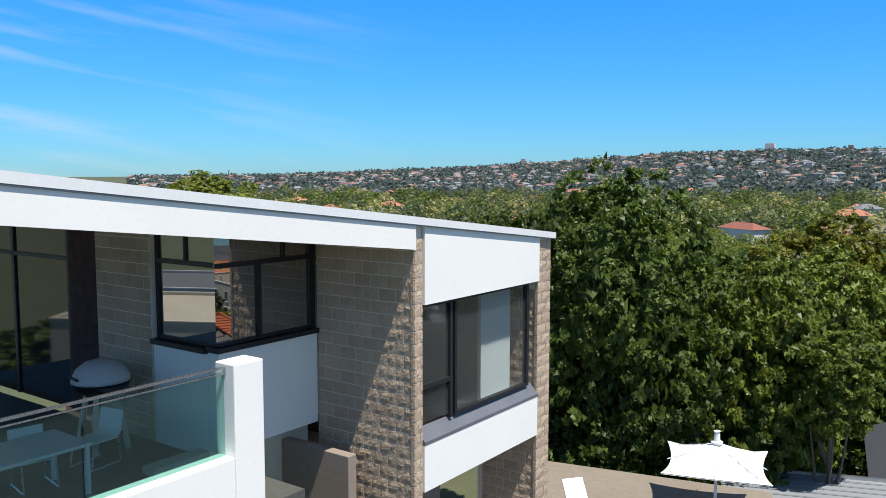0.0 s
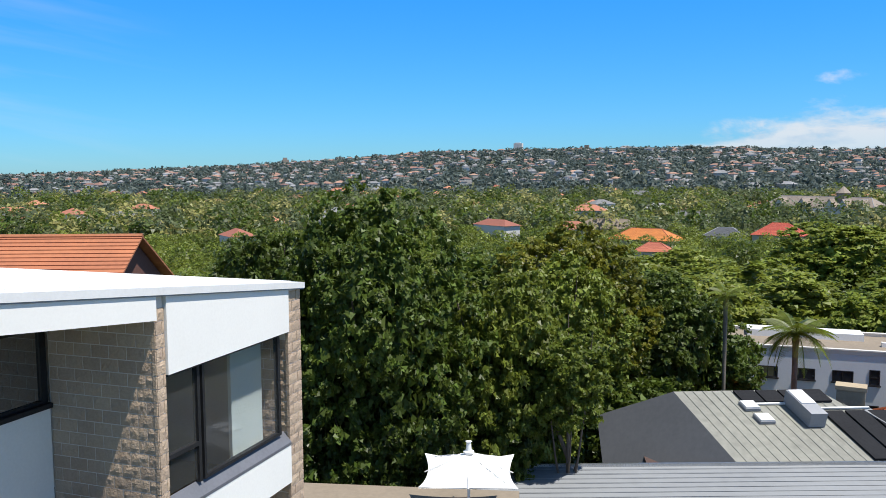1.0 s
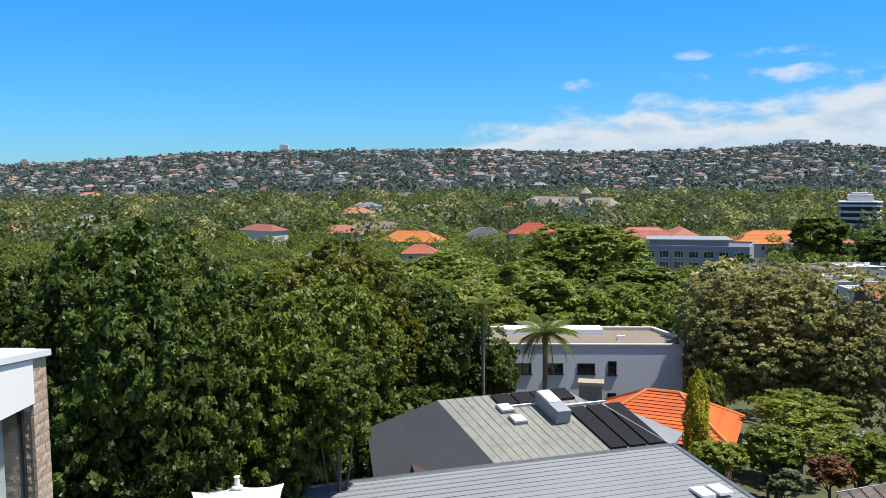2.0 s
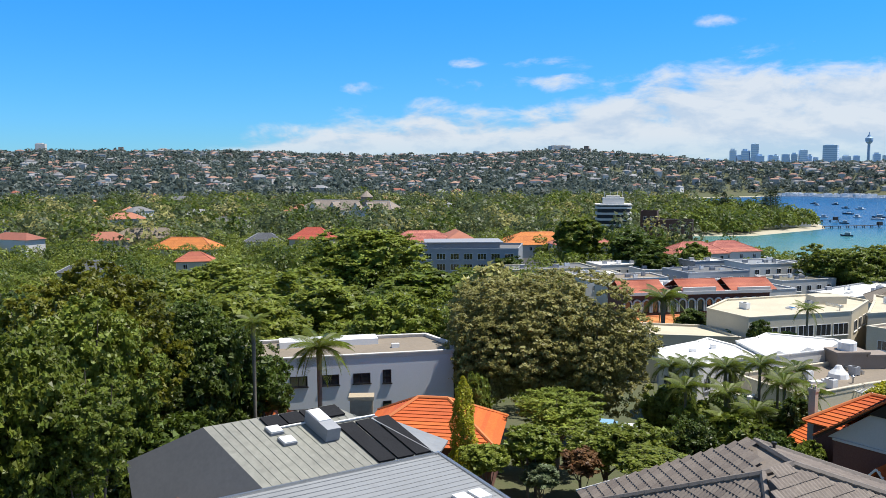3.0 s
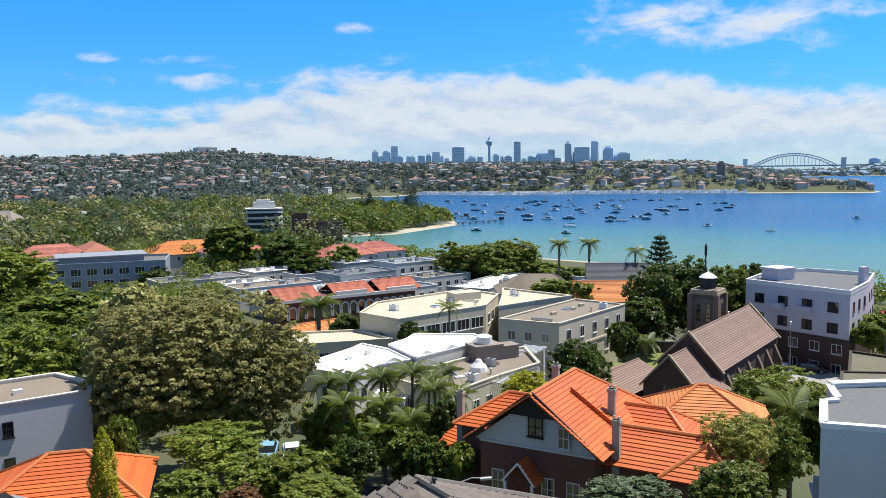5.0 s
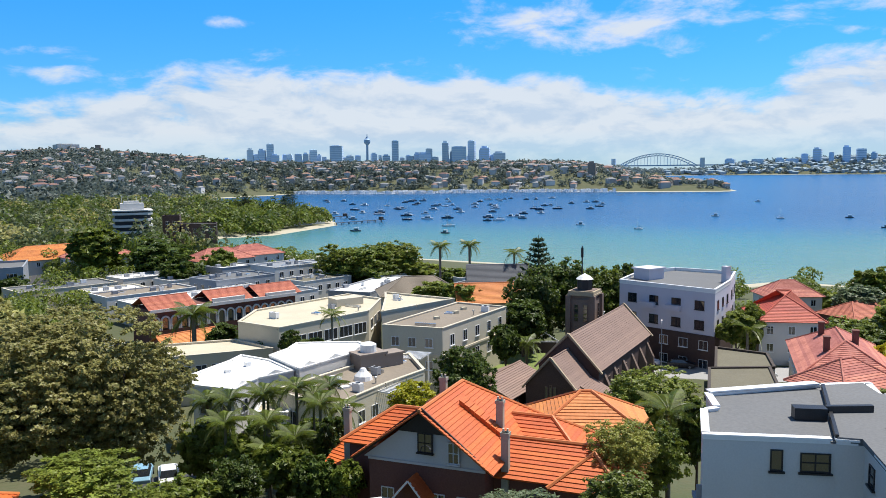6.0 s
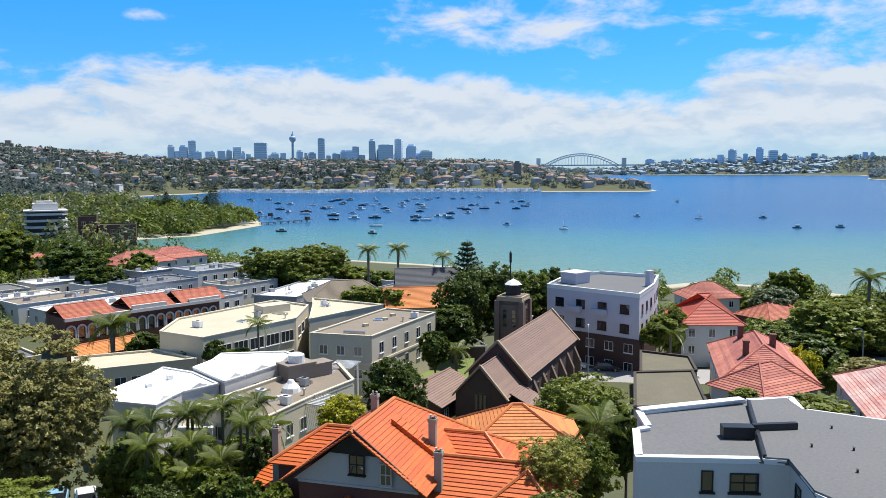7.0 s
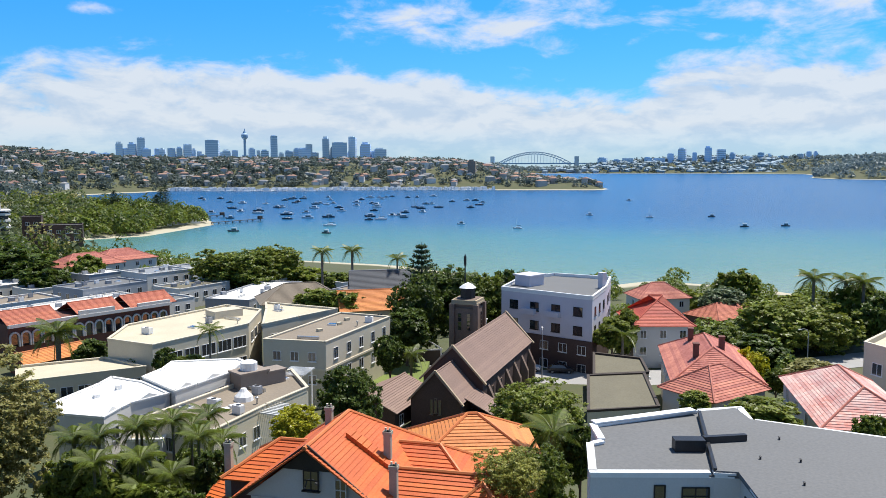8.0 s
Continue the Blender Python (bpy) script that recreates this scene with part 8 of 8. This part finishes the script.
k = free_of_spots(x, y, 5) & (shore(x, y) > 15) & (np.hypot(x - 135, y - 66) > 14)
woods("garden_trees", x[k], y[k], 2.2, 4.2, 240, 0.5, LEAF_MID, "green garden trees behind the beach")
x, y = scatter(1450, 330, 720, -66, 20)
k = free_of_spots(x, y, 2) & (shore(x, y) > 8)
woods("middle_woods", x[k], y[k], 5.0, 9.0, 118, 1.18, LEAF_VALLEY, "green tree crowns across the valley floor")
x, y = scatter(1100, 330, 720, -66, 26)
k = free_of_spots(x, y, 2) & (shore(x, y) > 8)
woods("middle_dark_woods", x[k], y[k], 4.5, 9.0, 110, 1.18, LEAF_DARK, "dark green tree crowns across the valley floor")
x, y = scatter(420, 330, 720, -66, 20)
k = free_of_spots(x, y, 2) & (shore(x, y) > 8)
woods("middle_olive_woods", x[k], y[k], 5.0, 9.5, 118, 1.18, LEAF_OLIVE, "olive tree crowns across the valley floor")
x, y = scatter(380, 330, 720, -66, 20)
k = free_of_spots(x, y, 2) & (shore(x, y) > 8)
woods("middle_bright_woods", x[k], y[k], 5.0, 10.0, 118, 1.18, LEAF_MID, "green tree crowns across the valley floor")
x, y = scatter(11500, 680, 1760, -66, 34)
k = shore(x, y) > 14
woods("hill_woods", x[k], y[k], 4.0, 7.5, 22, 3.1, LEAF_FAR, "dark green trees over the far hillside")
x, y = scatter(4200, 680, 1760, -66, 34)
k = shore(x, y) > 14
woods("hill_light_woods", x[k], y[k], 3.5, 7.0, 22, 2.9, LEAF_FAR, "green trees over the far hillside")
for count, mat_roof, nm in ((1050, far_red, "terracotta-roofed"), (800, far_grey, "grey-roofed")):
    x, y = scatter(count, 880, 1700, -66, 31)
    k = shore(x, y) > 25
    far_houses(nm.split("-")[0] + "_suburb", x[k], y[k], mat_roof, far_wall, 10, "small %s houses over the far hillside" % nm)
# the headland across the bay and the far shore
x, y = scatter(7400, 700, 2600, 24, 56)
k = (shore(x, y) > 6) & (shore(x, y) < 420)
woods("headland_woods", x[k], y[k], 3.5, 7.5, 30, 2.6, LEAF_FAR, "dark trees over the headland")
x, y = scatter(1250, 700, 2300, 26, 56)
k = (shore(x, y) > 10) & (shore(x, y) < 330)
half = len(x[k]) // 2
far_houses("headland_terracotta", x[k][:half], y[k][:half], far_red, far_wall, 11, "terracotta-roofed houses over the headland")
far_houses("headland_pale", x[k][half:], y[k][half:], far_grey, far_wall, 12, "pale flats and houses over the headland")
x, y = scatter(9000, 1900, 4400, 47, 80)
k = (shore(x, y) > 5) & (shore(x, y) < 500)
woods("far_shore_woods", x[k], y[k], 6.0, 12.0, 14, 6.0, LEAF_HAZE, "haze-tinted blue-green wooded slopes of the far shore")
x, y = scatter(1500, 3000, 4300, 50, 66)
k = (shore(x, y) > 8) & (shore(x, y) < 400)
# Air haze is put into these wall and roof colours
haze_wall = surface("haze_tinted_wall", (0.34, 0.43, 0.50), (0.27, 0.36, 0.43), grain=0.05, patch=0.01, rough=0.8, bump=0.0, per_island=0.2)
haze_roof = surface("haze_tinted_roof", (0.24, 0.32, 0.38), (0.20, 0.27, 0.33), grain=0.05, patch=0.01, rough=0.8, bump=0.0, per_island=0.2)
far_houses("far_shore_houses", x[k], y[k], haze_roof, haze_wall, 22, "haze-tinted pale houses along the far shore")

# ---- city skyline and bridge ----
city_n = [0]


def far_tower(az, dist, width, top):
    """One tower of the far skyline: a shaft with a set-back crown, floor bands and a mast where it is tall."""
    a = radians(az)
    x0, y0 = dist * math.sin(a), dist * math.cos(a)
    city_n[0] += 1
    i = city_n[0]
    near_by = dist < 2000
    ob = thing("tower_block" if near_by else "office_tower", "pale tower block of flats on the wooded skyline" if near_by else "haze-tinted blue-grey city tower on the far skyline", "building", pose(x0, y0, 0, 0, 0, -az + (i * 37) % 30 - 15), "" if near_by else "city skyline")
    w, d = width / 2 * 0.92, width / 2 * (0.7 + 0.3 * ((i * 7) % 10) / 10)
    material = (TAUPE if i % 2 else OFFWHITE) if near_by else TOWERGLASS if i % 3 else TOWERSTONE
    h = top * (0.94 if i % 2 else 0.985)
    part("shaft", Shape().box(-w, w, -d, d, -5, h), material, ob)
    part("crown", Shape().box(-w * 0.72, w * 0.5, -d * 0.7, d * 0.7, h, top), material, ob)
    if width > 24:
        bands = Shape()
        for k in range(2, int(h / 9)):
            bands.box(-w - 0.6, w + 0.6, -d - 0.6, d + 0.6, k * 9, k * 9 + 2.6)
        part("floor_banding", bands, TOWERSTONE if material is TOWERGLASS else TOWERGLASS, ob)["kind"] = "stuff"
    return ob


far_tower(20.56, 4300, 30, 106)
far_tower(21.05, 4300, 42, 95)
far_tower(22.10, 4300, 33, 152)
far_tower(22.49, 4300, 27, 122)
far_tower(22.89, 4300, 39, 150)
far_tower(23.45, 4300, 39, 175)
far_tower(23.74, 4300, 45, 123)
far_tower(24.40, 4300, 24, 120)
far_tower(24.75, 4300, 30, 123)
far_tower(25.32, 4300, 39, 123)
far_tower(25.82, 4300, 30, 129)
far_tower(26.33, 4300, 39, 143)
far_tower(26.75, 4300, 21, 121)
far_tower(27.93, 4300, 68, 164)
far_tower(28.83, 4300, 42, 116)
far_tower(29.38, 4300, 30, 113)
far_tower(30.50, 4300, 30, 125)
far_tower(30.94, 4300, 18, 113)
far_tower(31.36, 4300, 42, 116)
far_tower(31.98, 4300, 36, 188)
far_tower(32.45, 4300, 24, 102)
far_tower(33.02, 4300, 36, 108)
far_tower(33.52, 4300, 36, 125)
far_tower(34.33, 4300, 36, 145)
far_tower(33.98, 4300, 66, 125)
far_tower(34.70, 4300, 42, 102)
far_tower(35.49, 4300, 36, 183)
far_tower(36.41, 4300, 83, 154)
far_tower(35.94, 4300, 24, 131)
far_tower(37.31, 4300, 39, 184)
far_tower(38.24, 4300, 51, 154)
far_tower(37.97, 4300, 24, 137)
far_tower(39.21, 4300, 66, 125)
far_tower(38.74, 4300, 24, 108)
far_tower(54.56, 3700, 41, 68)
far_tower(56.26, 3700, 51, 65)
far_tower(57.57, 3700, 36, 69)
far_tower(59.04, 3700, 26, 84)
far_tower(59.79, 3700, 33, 108)
far_tower(60.60, 3700, 20, 88)
far_tower(61.45, 3700, 31, 114)
far_tower(62.27, 3700, 36, 101)
far_tower(62.98, 3700, 23, 87)
far_tower(64.72, 3700, 26, 86)
far_tower(65.23, 3700, 20, 81)
far_tower(67.57, 3700, 20, 89)
far_tower(67.96, 3700, 15, 89)
far_tower(67.08, 3700, 26, 80)
far_tower(55.51, 3700, 36, 60)
far_tower(58.31, 3700, 51, 64)
far_tower(63.86, 3700, 41, 72)
far_tower(66.08, 3700, 41, 71)
far_tower(45.52, 1345, 13, 47)
for k in range(36):
    far_tower(20.6 + k * 0.53 + 0.2 * math.sin(k * 2.3), 4380, 26 + 14 * (0.5 + 0.5 * math.sin(k * 5.1)), 92 + 14 * math.sin(k * 1.7) + 8 * math.sin(k * 3.9))
for az, w, h in ((-23.4, 18, 92), (-18.7, 15, 86), (-16.1, 22, 84), (-39.5, 14, 64), (10.7, 40, 90), (12.6, 16, 88), (5.0, 14, 80)):
    far_tower(az, 1640, w, h)

spire = thing("observation_tower", "slender observation tower with a round turret on the skyline", "tower", pose(4290 * math.sin(radians(30.05)), 4290 * math.cos(radians(30.05)), 0))
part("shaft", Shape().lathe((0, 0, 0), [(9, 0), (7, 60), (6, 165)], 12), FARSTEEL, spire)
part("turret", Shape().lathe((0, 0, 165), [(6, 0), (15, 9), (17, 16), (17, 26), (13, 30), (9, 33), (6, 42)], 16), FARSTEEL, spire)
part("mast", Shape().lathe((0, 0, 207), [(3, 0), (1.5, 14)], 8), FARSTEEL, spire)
bridge = thing("arch_bridge", "steel arch bridge with stone pylons across the far harbour", "bridge", pose(4200 * math.sin(radians(49.93)), 4200 * math.cos(radians(49.93)), 0, 0, 0, -49.93))
for s in (-16, 16):
    lower, upper = Shape(), Shape()
    pts = []
    for k in range(25):
        u = -1 + 2 * k / 24
        pts.append((190 * u, s, 24 + 66 * (1 - u * u), 40 + 60 * (1 - u * u)))
    for p, q in zip(pts, pts[1:]):
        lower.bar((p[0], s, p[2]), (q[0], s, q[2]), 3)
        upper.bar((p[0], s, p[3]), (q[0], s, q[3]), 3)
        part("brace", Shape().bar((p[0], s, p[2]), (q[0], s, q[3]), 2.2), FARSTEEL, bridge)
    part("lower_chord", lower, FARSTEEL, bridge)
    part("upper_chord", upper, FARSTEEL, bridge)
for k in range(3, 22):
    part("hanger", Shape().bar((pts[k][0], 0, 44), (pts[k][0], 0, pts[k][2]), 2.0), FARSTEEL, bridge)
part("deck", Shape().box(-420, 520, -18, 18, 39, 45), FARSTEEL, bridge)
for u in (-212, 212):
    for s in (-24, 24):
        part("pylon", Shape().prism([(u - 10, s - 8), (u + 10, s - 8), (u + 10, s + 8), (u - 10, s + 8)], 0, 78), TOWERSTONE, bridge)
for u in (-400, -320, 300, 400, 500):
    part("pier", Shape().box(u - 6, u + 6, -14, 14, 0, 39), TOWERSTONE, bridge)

# ---- boats and jetties ----


def boat(x, y, turn_deg, length, sail, dark=False):
    ob = thing("boat", "moored %s %s" % ("dark-hulled" if dark else "white", "yacht with a bare mast" if sail else "motor cruiser with a low cabin"), "boat", pose(x, y, 0.12, 0, 0, turn_deg), "moored boats")
    l, w = length, length * 0.16
    deck = [(-l / 2, -w), (l * 0.15, -w), (l / 2, 0), (l * 0.15, w), (-l / 2, w)]
    keel = [(-l / 2 * 0.95, -w * 0.7), (l * 0.12, -w * 0.7), (l * 0.42, 0), (l * 0.12, w * 0.7), (-l / 2 * 0.95, w * 0.7)]
    s = Shape().add([(a, b, -0.3) for a, b in keel] + [(a, b, length * 0.11 + (0.25 if a > l * 0.4 else 0)) for a, b in deck], [(4, 3, 2, 1, 0), (5, 6, 7, 8, 9)] + [(i, (i + 1) % 5, 5 + (i + 1) % 5, 5 + i) for i in range(5)])
    part("hull", s, NAVY if dark else HULL, ob)
    c = Shape().box(-l * 0.28, l * 0.14, -w * 0.65, w * 0.65, length * 0.11, length * 0.11 + (0.5 if sail else 1.5))
    part("cabin", c, HULL, ob)
    part("cabin_glazing", Shape().box(-l * 0.26, l * 0.145, -w * 0.66, w * 0.66, length * 0.11 + 0.15, length * 0.11 + (0.35 if sail else 0.9)), PANE, ob)
    if sail:
        part("mast", Shape().lathe((l * 0.05, 0, length * 0.1), [(0.10, 0), (0.06, length * 1.25)], 6), STEEL, ob)
        part("boom", Shape().bar((l * 0.05, 0, length * 0.1 + 1.3), (-l * 0.4, 0, length * 0.1 + 1.3), 0.22), NAVY, ob)


br = np.random.default_rng(21)
made = 0
while made < 74:
    a, d = radians(br.uniform(27, 47)), 455 + 560 * br.uniform(0, 1) ** 0.9
    bx, by = d * math.sin(a), d * math.cos(a)
    if shore(bx, by) > -18 or (d < 560 and math.degrees(a) > 40) or (math.degrees(a) > 42 and d < 700):
        continue
    boat(bx, by, br.uniform(110, 160), br.uniform(6, 10), br.uniform() < 0.22, br.uniform() < 0.42)
    made += 1
for a, d in ((44.6, 540), (48.5, 505), (53.5, 640), (61.5, 640), (63.5, 545), (56.2, 900), (57.5, 620), (66, 560)):
    boat(d * math.sin(radians(a)), d * math.cos(radians(a)), 130, 5.5, a in (48.5, 57.5), a > 60)
marina = Shape()
for k in range(420):
    u = br.uniform(0, 1)
    i = int(u * 3) if u < 0.999 else 2
    p, q = BAY[21 + i], BAY[22 + i]
    f = br.uniform(0, 1)
    bx, by = p[0] + (q[0] - p[0]) * f - br.uniform(6, 45) * 0.7, p[1] + (q[1] - p[1]) * f - br.uniform(6, 45) * 0.7
    l = br.uniform(9, 19)
    marina.prism([(bx - l / 2, by - 1.6), (bx + l * 0.2, by - 1.6), (bx + l / 2, by), (bx + l * 0.2, by + 1.6), (bx - l / 2, by + 1.6)], 0.0, 1.4)
    marina.box(bx - l * 0.25, bx + l * 0.15, by - 1.1, by + 1.1, 1.4, br.uniform(3.0, 6.0))
solo("marina_boats", marina, HULL, "crowded white boats along the far marina", "boats", "stuff")


def jetty(x, y, turn_deg, length, label):
    ob = thing("jetty", label, "jetty", pose(x, y, 0, 0, 0, turn_deg))
    part("deck", Shape().box(0, length, -1.1, 1.1, 1.35, 1.6), TIMBER, ob)
    for k in range(int(length / 6) + 1):
        part("pile", Shape().box(k * 6, k * 6 + 0.35, -0.9, -0.55, -1.5, 1.35).box(k * 6, k * 6 + 0.35, 0.55, 0.9, -1.5, 1.35), TIMBER, ob)
    part("shelter", Shape().box(length - 5, length - 2, -1.0, 1.0, 1.6, 3.6), TIMBER, ob)


jetty(262, 500, 12, 46, "dark timber jetty on piles off the point")
jetty(284, 566, 5, 26, "dark timber jetty on piles off the point")
x, y = scatter(560, 440, 720, 17, 29)
k = (shore(x, y) > 2.5) & free_of_spots(x, y, 2)
woods("point_woods", x[k], y[k], 3.5, 6.5, 140, 1.2, LEAF_MID, "dark green trees over the sandy point")
for px, py, pt in ((255, 560, 24), (245, 545, 20), (270, 585, 26), (238, 600, 22)):
    norfolk_pine(px, py, pt, 6.0)
sheds = Shape()
for k in range(9):
    f = k / 8
    sx, sy = 150 + 100 * f, 462 + 45 * f
    sheds.box(sx - 6, sx + 6, sy - 3, sy + 3, 0.5, 4.2)
solo("boat_sheds", sheds, OFFWHITE, "row of low pale boat sheds along the sandy point", "sheds", "stuff")

# ---- brown roof tiles ----
near_eye = (rk[0] - 0.5, rk[1] - 3.0, 6.0)
for poly, limit in (([eL, fL, rk, r1], 90), ([fL, fF, rk], 120), ([fF, fR, rj, rk], 90), ([fR, eR, r1, rj], 0)):
    lay_tiles(flat_roof, poly, limit=limit, near=near_eye)
